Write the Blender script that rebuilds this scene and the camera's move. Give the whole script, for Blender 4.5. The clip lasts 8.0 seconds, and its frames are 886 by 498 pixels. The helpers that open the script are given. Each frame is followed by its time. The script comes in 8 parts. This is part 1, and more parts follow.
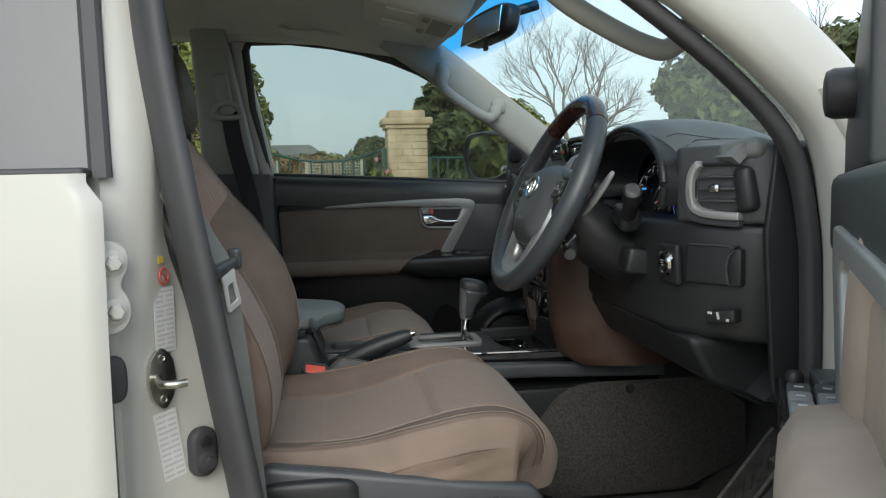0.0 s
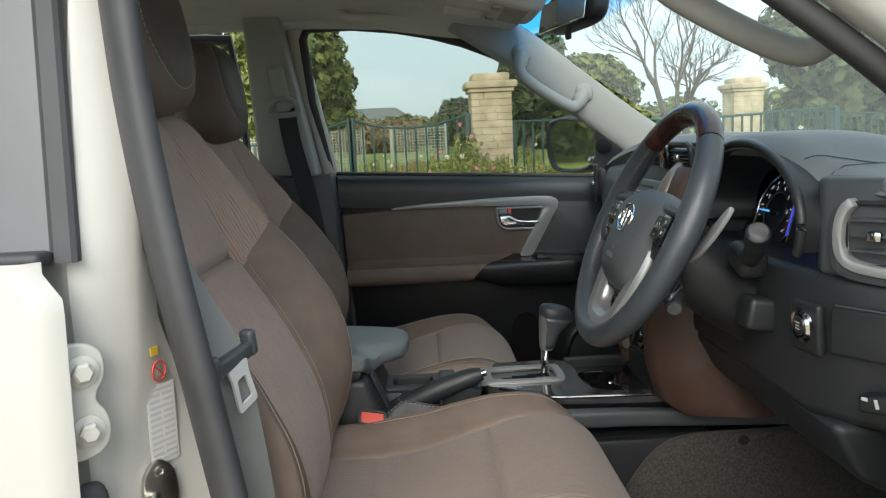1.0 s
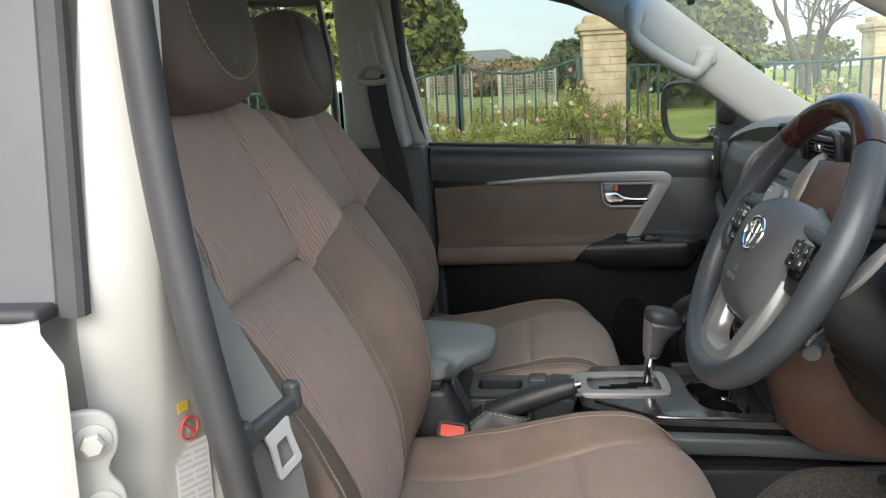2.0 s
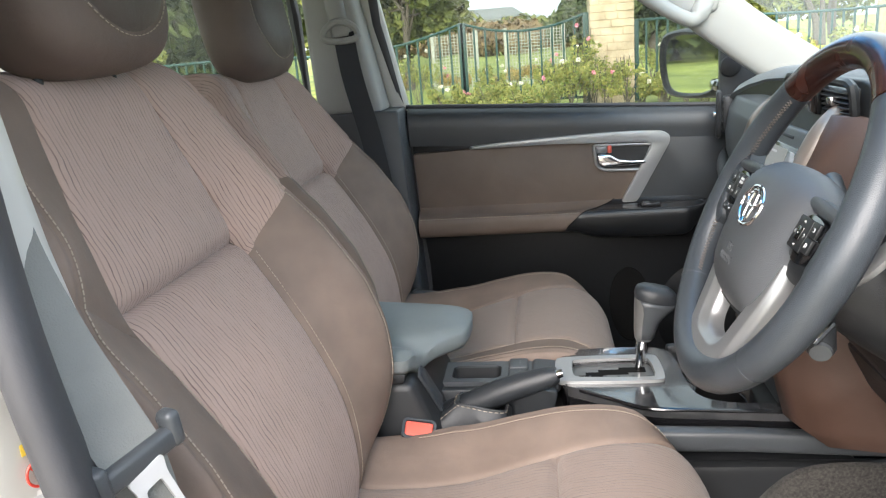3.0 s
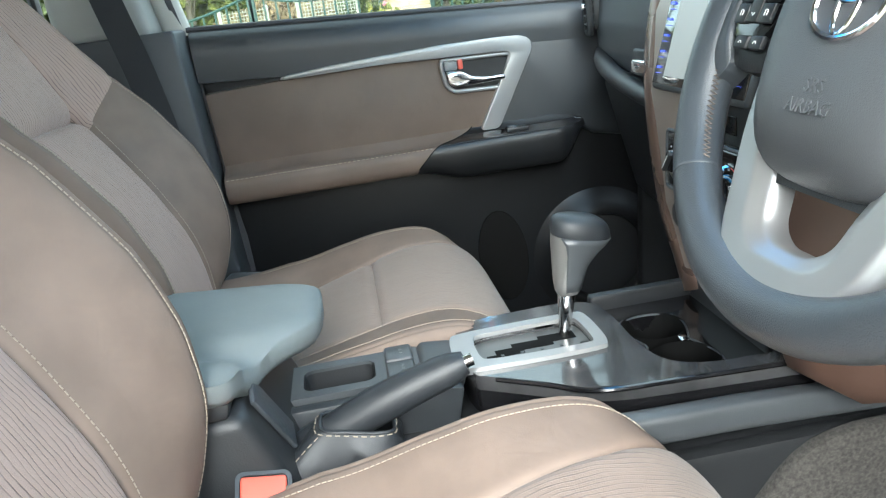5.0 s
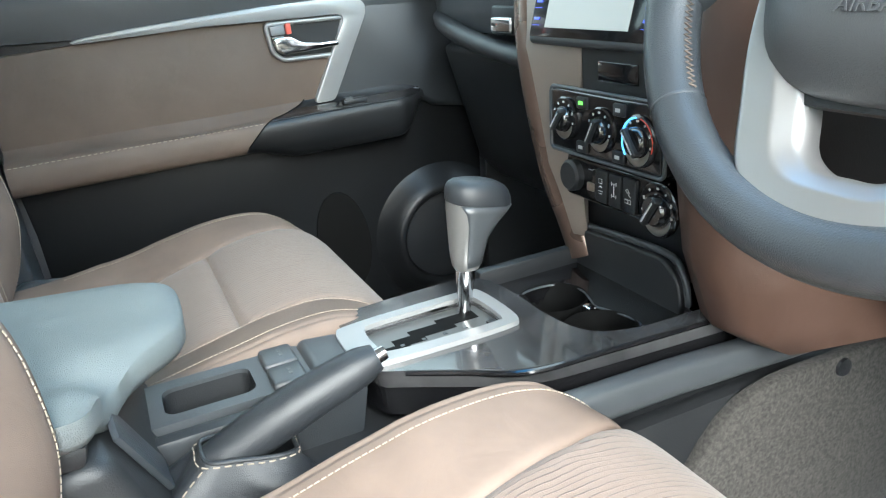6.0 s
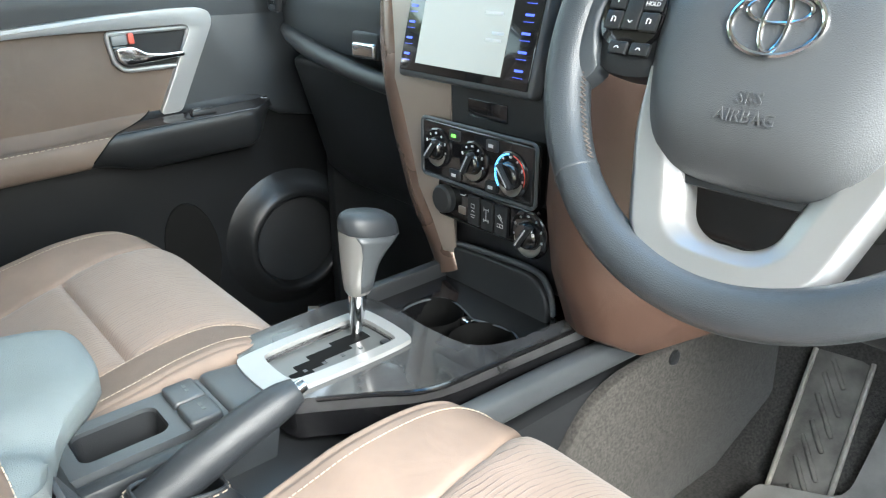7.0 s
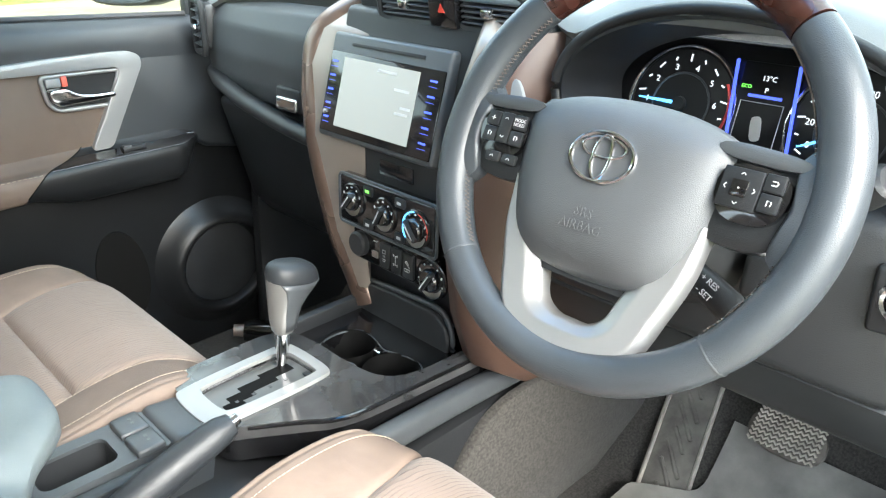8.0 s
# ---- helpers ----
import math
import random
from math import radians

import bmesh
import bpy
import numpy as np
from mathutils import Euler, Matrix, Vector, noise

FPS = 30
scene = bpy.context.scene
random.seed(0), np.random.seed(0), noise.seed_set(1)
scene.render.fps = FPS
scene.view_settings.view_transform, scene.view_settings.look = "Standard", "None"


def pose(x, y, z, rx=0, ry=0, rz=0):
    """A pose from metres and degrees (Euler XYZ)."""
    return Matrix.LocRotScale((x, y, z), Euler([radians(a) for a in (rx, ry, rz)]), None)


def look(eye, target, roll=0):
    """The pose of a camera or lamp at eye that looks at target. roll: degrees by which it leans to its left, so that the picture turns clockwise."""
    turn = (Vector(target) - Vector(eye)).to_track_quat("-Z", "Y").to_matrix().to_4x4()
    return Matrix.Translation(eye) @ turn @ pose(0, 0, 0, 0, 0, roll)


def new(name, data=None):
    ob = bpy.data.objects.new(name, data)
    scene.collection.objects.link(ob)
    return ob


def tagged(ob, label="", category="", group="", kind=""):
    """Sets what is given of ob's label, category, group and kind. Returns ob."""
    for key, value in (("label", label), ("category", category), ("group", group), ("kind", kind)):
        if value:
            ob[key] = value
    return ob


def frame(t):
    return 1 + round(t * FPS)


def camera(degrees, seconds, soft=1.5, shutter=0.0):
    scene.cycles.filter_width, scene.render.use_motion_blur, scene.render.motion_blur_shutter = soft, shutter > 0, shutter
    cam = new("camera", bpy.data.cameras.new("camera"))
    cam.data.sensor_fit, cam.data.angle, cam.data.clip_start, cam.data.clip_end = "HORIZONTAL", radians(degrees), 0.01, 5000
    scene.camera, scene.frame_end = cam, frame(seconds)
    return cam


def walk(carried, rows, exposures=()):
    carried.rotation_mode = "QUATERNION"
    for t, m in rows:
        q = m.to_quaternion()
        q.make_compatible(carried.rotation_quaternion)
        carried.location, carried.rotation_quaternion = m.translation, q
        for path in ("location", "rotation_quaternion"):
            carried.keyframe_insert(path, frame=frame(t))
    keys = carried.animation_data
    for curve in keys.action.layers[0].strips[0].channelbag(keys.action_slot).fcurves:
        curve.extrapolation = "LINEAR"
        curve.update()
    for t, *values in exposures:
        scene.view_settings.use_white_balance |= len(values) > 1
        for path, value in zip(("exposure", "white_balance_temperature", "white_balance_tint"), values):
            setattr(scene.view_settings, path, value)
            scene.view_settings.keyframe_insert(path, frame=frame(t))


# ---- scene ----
cam = camera(60.0, 8.0, soft=1.2)
PATH = [
    (0.0, (0.016, 0.033, 1.202), (0.295, 2.004, 1.007), -1.4),
    (0.5, (0.048, 0.174, 1.253), (0.242, 2.152, 1.032), -2.2),
    (1.0, (0.077, 0.282, 1.306), (0.127, 2.26, 1.017), -2.7),
    (1.5, (0.088, 0.364, 1.346), (-0.078, 2.32, 0.963), -2.8),
    (1.7, (0.094, 0.403, 1.364), (-0.11, 2.352, 0.965), -2.7),
    (2.8, (0.16, 0.559, 1.378), (-0.109, 2.48, 0.889), -3.7),
    (3, (0.168, 0.606, 1.358), (-0.096, 2.521, 0.846), -4.4),
    (3.5, (0.167, 0.713, 1.326), (-0.093, 2.612, 0.757), -5.9),
    (4, (0.157, 0.811, 1.286), (-0.047, 2.718, 0.718), -6.4),
    (4.5, (0.125, 0.927, 1.231), (0.135, 2.843, 0.659), -7.3),
    (5.8, (0.04, 1.124, 1.171), (0.601, 2.91, 0.468), -7.0),
    (6, (0.014, 1.155, 1.159), (0.725, 2.89, 0.463), -6.4),
    (6.5, (-0.034, 1.18, 1.185), (0.924, 2.767, 0.434), -4.9),
    (7, (-0.083, 1.166, 1.242), (1.043, 2.618, 0.451), -2.8),
    (7.5, (-0.119, 1.123, 1.296), (1.097, 2.48, 0.471), -1.2),
    (8, (-0.138, 1.073, 1.365), (1.132, 2.383, 0.547), -0.3),
]
walk(cam, [(t, look(eye, target, roll)) for t, eye, target, roll in PATH],
     exposures=[(0.0, 0.98, 6250, 6), (1.0, 1.40, 6400, 7), (1.7, 1.60, 6500, 10), (3.0, 2.58, 6400, 13), (4.5, 3.02, 5960, 4), (6.0, 3.42, 5900, 3), (8.0, 3.66, 6250, 6)])

# ---- daylight: a bright overcast sky and a weak, wide sun ----
SUN_EL, SUN_AZ = 34.0, 190.0
world = bpy.data.worlds.new("overcast_sky")
scene.world = world
world.use_nodes = True
wn, wl = world.node_tree.nodes, world.node_tree.links
wn.clear()
sky = wn.new("ShaderNodeTexSky")
sky.sky_type = "NISHITA"
sky.sun_disc = False
sky.sun_elevation, sky.sun_rotation = radians(SUN_EL), radians(SUN_AZ)
sky.air_density, sky.dust_density, sky.ozone_density = 1.0, 4.0, 1.0
cloud_co = wn.new("ShaderNodeTexCoord")
cloud = wn.new("ShaderNodeTexNoise")
cloud.inputs["Scale"].default_value, cloud.inputs["Detail"].default_value = 2.2, 5.0
wl.new(cloud_co.outputs["Generated"], cloud.inputs["Vector"])
cloud_ramp = wn.new("ShaderNodeValToRGB")
cloud_ramp.color_ramp.elements[0].position, cloud_ramp.color_ramp.elements[0].color = 0.3, (5.0, 5.9, 6.6, 1)
cloud_ramp.color_ramp.elements[1].position, cloud_ramp.color_ramp.elements[1].color = 0.75, (8.0, 8.4, 8.6, 1)
wl.new(cloud.outputs["Fac"], cloud_ramp.inputs["Fac"])
wmix = wn.new("ShaderNodeMix")
wmix.data_type = "RGBA"
wmix.inputs["Factor"].default_value = 0.7
wl.new(sky.outputs["Color"], wmix.inputs["A"])
wl.new(cloud_ramp.outputs["Color"], wmix.inputs["B"])
wbg = wn.new("ShaderNodeBackground")
wbg.inputs["Strength"].default_value = 0.11
wl.new(wmix.outputs["Result"], wbg.inputs["Color"])
wout = wn.new("ShaderNodeOutputWorld")
wl.new(wbg.outputs["Background"], wout.inputs["Surface"])

sun_data = bpy.data.lights.new("sun", "SUN")
sun_data.energy, sun_data.angle, sun_data.color = 0.95, radians(35), (1.0, 0.96, 0.9)
sun = new("sun", sun_data)
az, el = radians(SUN_AZ), radians(SUN_EL)
sun_dir = Vector((math.sin(az) * math.cos(el), math.cos(az) * math.cos(el), math.sin(el)))
sun.matrix_world = look(sun_dir * 30, (0, 0, 0))

# ---- materials ----
def material(name, color, rough=0.6, metal=0.0, grain=0.0, grain_size=400.0, mottle=0.12, mottle_size=9.0, coat=0.0, spec=0.5, tint=None, sheen=0.0, rough_var=0.06):
    """A surface with colour mottling at a broad scale and relief at a fine one."""
    m = bpy.data.materials.new(name)
    m.use_nodes = True
    n, l = m.node_tree.nodes, m.node_tree.links
    b = n["Principled BSDF"]
    co = n.new("ShaderNodeTexCoord")
    b.inputs["Metallic"].default_value = metal
    b.inputs["Specular IOR Level"].default_value = spec
    b.inputs["Coat Weight"].default_value = coat
    b.inputs["Coat Roughness"].default_value = 0.05
    b.inputs["Sheen Weight"].default_value = sheen
    broad = n.new("ShaderNodeTexNoise")
    broad.inputs["Scale"].default_value, broad.inputs["Detail"].default_value = mottle_size, 6.0
    l.new(co.outputs["Object"], broad.inputs["Vector"])
    ramp = n.new("ShaderNodeValToRGB")
    lo, hi = ramp.color_ramp.elements
    lo.position, hi.position = 0.3, 0.72
    c2 = tint or color
    lo.color = (*[c * (1 - mottle) for c in color], 1)
    hi.color = (*[min(1, c * (1 + mottle)) for c in c2], 1)
    l.new(broad.outputs["Fac"], ramp.inputs["Fac"])
    l.new(ramp.outputs["Color"], b.inputs["Base Color"])
    rmap = n.new("ShaderNodeMapRange")
    rmap.inputs["To Min"].default_value, rmap.inputs["To Max"].default_value = max(0.02, rough - rough_var), min(1, rough + rough_var)
    l.new(broad.outputs["Fac"], rmap.inputs["Value"])
    l.new(rmap.outputs["Result"], b.inputs["Roughness"])
    if grain:
        fine = n.new("ShaderNodeTexNoise")
        fine.inputs["Scale"].default_value, fine.inputs["Detail"].default_value = grain_size, 3.0
        l.new(co.outputs["Object"], fine.inputs["Vector"])
        bump = n.new("ShaderNodeBump")
        bump.inputs["Strength"].default_value, bump.inputs["Distance"].default_value = grain, 0.001
        l.new(fine.outputs["Fac"], bump.inputs["Height"])
        l.new(bump.outputs["Normal"], b.inputs["Normal"])
    return m


def leather(name, color, rough=0.5, cell=900.0, depth=0.5, mottle=0.1, spec=0.5, slack_depth=0.22):
    """Grained leatherette: a cell pattern in relief over slight mottling."""
    m = material(name, color, rough, mottle=mottle, mottle_size=14, spec=spec)
    n, l = m.node_tree.nodes, m.node_tree.links
    co = n.new("ShaderNodeTexCoord")
    vor = n.new("ShaderNodeTexVoronoi")
    vor.feature = "DISTANCE_TO_EDGE"
    vor.inputs["Scale"].default_value = cell
    l.new(co.outputs["Object"], vor.inputs["Vector"])
    bump = n.new("ShaderNodeBump")
    bump.inputs["Strength"].default_value, bump.inputs["Distance"].default_value = depth, 0.0006
    l.new(vor.outputs["Distance"], bump.inputs["Height"])
    slack = n.new("ShaderNodeTexNoise")
    slack.inputs["Scale"].default_value, slack.inputs["Detail"].default_value, slack.inputs["Distortion"].default_value = 22.0, 4.0, 0.8
    l.new(co.outputs["Object"], slack.inputs["Vector"])
    soft_bump = n.new("ShaderNodeBump")
    soft_bump.inputs["Strength"].default_value, soft_bump.inputs["Distance"].default_value = slack_depth, 0.006
    l.new(slack.outputs["Fac"], soft_bump.inputs["Height"])
    l.new(soft_bump.outputs["Normal"], bump.inputs["Normal"])
    l.new(bump.outputs["Normal"], n["Principled BSDF"].inputs["Normal"])
    return m


def striped_cloth(name, color, dark, along, pitch):
    """Woven seat cloth with wavy sunken lines; along: the axis across which the lines repeat."""
    m = bpy.data.materials.new(name)
    m.use_nodes = True
    n, l = m.node_tree.nodes, m.node_tree.links
    b = n["Principled BSDF"]
    b.inputs["Roughness"].default_value = 0.85
    b.inputs["Sheen Weight"].default_value = 0.15
    co = n.new("ShaderNodeTexCoord")
    weave_uv = n.new("ShaderNodeUVMap")
    weave_uv.uv_map = "cloth"
    sep = n.new("ShaderNodeSeparateXYZ")
    l.new(weave_uv.outputs["UV"], sep.inputs["Vector"])
    warp_map = n.new("ShaderNodeMapping")
    warp_map.inputs["Scale"].default_value = (12, 17, 1) if along == "Y" else (17, 12, 1)
    l.new(weave_uv.outputs["UV"], warp_map.inputs["Vector"])
    warp = n.new("ShaderNodeTexNoise")
    warp.inputs["Scale"].default_value, warp.inputs["Detail"].default_value = 1.0, 3.5
    l.new(warp_map.outputs["Vector"], warp.inputs["Vector"])
    shift = n.new("ShaderNodeMath")
    shift.operation = "MULTIPLY_ADD"
    shift.inputs[1].default_value = pitch * 3.2
    l.new(warp.outputs["Fac"], shift.inputs[0])
    l.new(sep.outputs[along], shift.inputs[2])
    cyc = n.new("ShaderNodeMath")
    cyc.operation = "MULTIPLY"
    cyc.inputs[1].default_value = 2 * math.pi / pitch
    l.new(shift.outputs[0], cyc.inputs[0])
    wave = n.new("ShaderNodeMath")
    wave.operation = "SINE"
    l.new(cyc.outputs[0], wave.inputs[0])
    line = n.new("ShaderNodeMapRange")
    line.inputs["From Min"].default_value, line.inputs["From Max"].default_value = 0.66, 0.98
    l.new(wave.outputs[0], line.inputs["Value"])
    fade_map = n.new("ShaderNodeMapping")
    fade_map.inputs["Scale"].default_value = (95, 22, 1) if along == "X" else (22, 95, 1)
    l.new(weave_uv.outputs["UV"], fade_map.inputs["Vector"])
    fade = n.new("ShaderNodeTexNoise")
    fade.inputs["Scale"].default_value, fade.inputs["Detail"].default_value = 1.0, 3.0
    l.new(fade_map.outputs["Vector"], fade.inputs["Vector"])
    gap = n.new("ShaderNodeMapRange")
    gap.inputs["From Min"].default_value, gap.inputs["From Max"].default_value = 0.30, 0.62
    gap.inputs["To Min"].default_value = 0.12
    l.new(fade.outputs["Fac"], gap.inputs["Value"])
    cut = n.new("ShaderNodeMath")
    cut.operation = "MULTIPLY"
    l.new(line.outputs["Result"], cut.inputs[0])
    l.new(gap.outputs["Result"], cut.inputs[1])
    weave = n.new("ShaderNodeTexNoise")
    weave.inputs["Scale"].default_value, weave.inputs["Detail"].default_value = 900.0, 2.0
    l.new(co.outputs["Object"], weave.inputs["Vector"])
    broad = n.new("ShaderNodeTexNoise")
    broad.inputs["Scale"].default_value, broad.inputs["Detail"].default_value = 7.0, 5.0
    l.new(co.outputs["Object"], broad.inputs["Vector"])
    tone = n.new("ShaderNodeMix")
    tone.data_type = "RGBA"
    tone.inputs["A"].default_value = (*[c * 0.86 for c in color], 1)
    tone.inputs["B"].default_value = (*[c * 1.14 for c in color], 1)
    l.new(broad.outputs["Fac"], tone.inputs["Factor"])
    mix = n.new("ShaderNodeMix")
    mix.data_type = "RGBA"
    mix.inputs["B"].default_value = (*dark, 1)
    l.new(tone.outputs["Result"], mix.inputs["A"])
    l.new(cut.outputs[0], mix.inputs["Factor"])
    l.new(mix.outputs["Result"], b.inputs["Base Color"])
    h = n.new("ShaderNodeMath")
    h.operation = "MULTIPLY_ADD"
    h.inputs[1].default_value = -1.0
    l.new(cut.outputs[0], h.inputs[0])
    wv = n.new("ShaderNodeMath")
    wv.operation = "MULTIPLY"
    wv.inputs[1].default_value = 0.35
    l.new(weave.outputs["Fac"], wv.inputs[0])
    l.new(wv.outputs[0], h.inputs[2])
    bump = n.new("ShaderNodeBump")
    bump.inputs["Strength"].default_value, bump.inputs["Distance"].default_value = 0.55, 0.0013
    l.new(h.outputs[0], bump.inputs["Height"])
    l.new(bump.outputs["Normal"], b.inputs["Normal"])
    return m


def glow(name, color, strength):
    m = bpy.data.materials.new(name)
    m.use_nodes = True
    b = m.node_tree.nodes["Principled BSDF"]
    b.inputs["Base Color"].default_value = (*[c * 0.3 for c in color], 1)
    b.inputs["Roughness"].default_value = 0.3
    b.inputs["Emission Color"].default_value = (*color, 1)
    b.inputs["Emission Strength"].default_value = strength
    return m


def clear_glass(name, color=(1, 1, 1), gloss=0.035):
    """Thin pane: mostly see-through with a weak mirror."""
    m = bpy.data.materials.new(name)
    m.use_nodes = True
    n, l = m.node_tree.nodes, m.node_tree.links
    n.clear()
    tr = n.new("ShaderNodeBsdfTransparent")
    tr.inputs["Color"].default_value = (*color, 1)
    gl = n.new("ShaderNodeBsdfGlossy")
    gl.inputs["Roughness"].default_value = 0.02
    mx = n.new("ShaderNodeMixShader")
    out = n.new("ShaderNodeOutputMaterial")
    mx.inputs["Fac"].default_value = gloss
    l.new(tr.outputs["BSDF"], mx.inputs[1])
    l.new(gl.outputs["BSDF"], mx.inputs[2])
    l.new(mx.outputs["Shader"], out.inputs["Surface"])
    return m


BROWN = (0.194, 0.145, 0.117)
M_LEATHER = leather("taupe_leatherette", BROWN, 0.6, 1100, 0.3, 0.14, 0.3)
M_LEATHER_DK = leather("dark_brown_leatherette", (0.070, 0.051, 0.043), 0.5, 1100, 0.25)
M_HEADREST = leather("brown_headrest_cover", (0.125, 0.092, 0.077), 0.6, 1100, 0.3)
# one cloth in two tones: light balance of backrest and cushion is in the colour
M_STRIPE_V = striped_cloth("wavy_cloth_upright_lightened", (0.390, 0.280, 0.236), (0.165, 0.111, 0.095), "X", 0.0068)
M_STRIPE_H = striped_cloth("wavy_cloth_lengthwise_darkened", (0.222, 0.164, 0.134), (0.125, 0.090, 0.073), "X", 0.0062)
M_STITCH = material("cream_thread", (0.37, 0.31, 0.245), 0.8)
M_LACE = material("grey_brown_lacing", (0.16, 0.13, 0.11), 0.8)
M_ARMREST = leather("blue_grey_leather", (0.172, 0.196, 0.201), 0.5, 600, 0.9)
M_RIM = leather("black_wheel_leather", (0.044, 0.051, 0.059), 0.33, 600, 0.5, slack_depth=0.03)
M_BLACKLEATHER = leather("black_leather", (0.024, 0.027, 0.031), 0.42, 700, 0.5)
M_AIRBAG = leather("charcoal_grained_vinyl", (0.074, 0.078, 0.084), 0.46, 700, 0.5, slack_depth=0.06)
M_SOFT = material("charcoal_soft_plastic", (0.050, 0.055, 0.060), 0.46, grain=0.35, grain_size=900, mottle=0.15)
M_DARK = material("black_plastic", (0.020, 0.0215, 0.0235), 0.42, spec=0.42, grain=0.3, grain_size=700, mottle=0.2)
M_GREY = material("slate_grey_plastic", (0.060, 0.066, 0.072), 0.36, grain=0.25, grain_size=800, mottle=0.12)
M_GLOSS = material("piano_black", (0.008, 0.008, 0.009), 0.12, coat=0.6, mottle=0.1, rough_var=0.05)
M_PANEL = material("dark_figured_panel", (0.05, 0.05, 0.052), 0.16, coat=0.7, mottle=0.45, mottle_size=16, rough_var=0.08)
M_SILVER = material("satin_silver", (0.33, 0.335, 0.335), 0.34, 0.35, mottle=0.04)
M_SWITCHGREY = material("grey_switch_plastic", (0.22, 0.225, 0.23), 0.4, mottle=0.08)
M_SPOKE = material("brushed_silver", (0.43, 0.432, 0.435), 0.40, 0.8, mottle=0.05)
M_GATE = material("grey_shifter_plate", (0.12, 0.125, 0.125), 0.3, 0.3, mottle=0.1)
M_DOORSOFT = material("black_soft_door_plastic", (0.028, 0.032, 0.036), 0.40, spec=0.6, grain=0.35, grain_size=900, mottle=0.12)
M_DOORBLACK = material("black_door_plastic", (0.009, 0.0097, 0.0108), 0.36, spec=0.42, grain=0.3, grain_size=700, mottle=0.15)
# windscreen light on the dash top is put into this lighter grey
M_TOPPAD_LIT = material("lightened_soft_dash_top", (0.165, 0.174, 0.178), 0.50, grain=0.4, grain_size=900, mottle=0.1)
# door taupe with skylight painted in, as the open door's inner side is shaded
M_DOORTAUPE_LIT = leather("lightened_taupe_leatherette", (0.36, 0.29, 0.245), 0.6, 1100, 0.3, 0.1, 0.3)
M_DUSTY = material("dusty_black_rubber", (0.15, 0.14, 0.125), 0.8, grain=0.4, grain_size=250, mottle=0.4, mottle_size=25)
M_PEDALDARK = material("pedal_groove_rubber", (0.10, 0.09, 0.08), 0.85, grain=0.4, grain_size=300, mottle=0.3, mottle_size=40)
M_CHROME = material("chrome", (0.70, 0.70, 0.71), 0.13, 1.0, mottle=0.02, rough_var=0.04)
M_STEEL = material("zinc_steel", (0.5, 0.49, 0.45), 0.3, 1.0, mottle=0.15, mottle_size=60)
M_WOOD = material("dark_red_wood", (0.040, 0.013, 0.009), 0.26, coat=0.15, mottle=0.5, mottle_size=30)
M_BROWNPANEL = leather("brown_knee_panel", (0.084, 0.047, 0.034), 0.46, 900, 0.3)
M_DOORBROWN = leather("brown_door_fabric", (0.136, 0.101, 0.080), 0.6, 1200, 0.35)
M_BEIGE = material("champagne_trim", (0.32, 0.27, 0.235), 0.38, 0.5, mottle=0.05)
M_BRONZE = material("bronze_trim", (0.17, 0.115, 0.09), 0.28, 0.6, coat=0.4, mottle=0.06)
M_LINER = material("pale_grey_headliner", (0.58, 0.58, 0.56), 0.95, grain=0.4, grain_size=500, mottle=0.05)
M_TRIMGREY = material("light_grey_trim", (0.29, 0.29, 0.275), 0.6, grain=0.2, grain_size=700, mottle=0.04)
M_WHITE = material("white_car_paint", (0.48, 0.475, 0.445), 0.34, coat=0.45, mottle=0.025, mottle_size=3)
M_RUBBER = material("black_rubber", (0.045, 0.045, 0.049), 0.6, grain=0.2, mottle=0.2)
M_WINDOWTRIM = material("satin_black_film", (0.095, 0.096, 0.105), 0.36, mottle=0.1)
M_CARPET = material("charcoal_carpet", (0.054, 0.050, 0.045), 0.98, grain=1.0, grain_size=420, mottle=0.5, mottle_size=260, sheen=0.1)
M_MAT = material("dusty_rubber_mat", (0.19, 0.182, 0.168), 0.55, grain=0.3, grain_size=200, mottle=0.4, mottle_size=12)
M_PEDAL = material("worn_pedal_rubber", (0.38, 0.35, 0.31), 0.75, grain=0.4, grain_size=300, mottle=0.3, mottle_size=40)
# near-black that paints the shade inside recesses; also fills slots and joints
M_PIT = material("recess_shade_black", (0.005, 0.005, 0.005), 0.7, spec=0.1)
M_BELT = material("black_webbing", (0.02, 0.021, 0.024), 0.8, grain=0.6, grain_size=600)
M_BELTGREY = material("grey_webbing", (0.17, 0.175, 0.165), 0.8, grain=0.6, grain_size=600)
M_RED = material("red_release_button", (0.75, 0.13, 0.09), 0.45)
M_LABEL = material("pale_printed_label", (0.6, 0.6, 0.58), 0.5)
M_INK = material("grey_print", (0.46, 0.46, 0.47), 0.6)
M_YELLOW = material("yellow_print", (0.75, 0.52, 0.06), 0.5)
M_REDINK = material("red_print", (0.65, 0.06, 0.04), 0.5)
M_PRINT = material("white_print", (0.55, 0.55, 0.55), 0.5)
M_KNOB = material("dark_satin_silver", (0.24, 0.235, 0.23), 0.3, 0.5, mottle=0.05)
M_LEDBLUE = glow("blue_light", (0.08, 0.13, 1.0), 0.18)
M_NEEDLE = glow("pale_blue_needle", (0.1, 0.45, 1.0), 0.4)
M_LCD = glow("pale_lcd", (0.69, 0.71, 0.66), 0.042)
M_DIAL = material("black_dial_face", (0.006, 0.006, 0.007), 0.35)
M_WHITELIT = glow("lit_white_print", (0.8, 0.85, 0.9), 0.14)
M_GREENLIT = glow("lit_green", (0.2, 0.9, 0.1), 0.2)
M_MIRROR = material("mirror_silver", (0.85, 0.87, 0.88), 0.02, 1.0, mottle=0.01, rough_var=0.005)
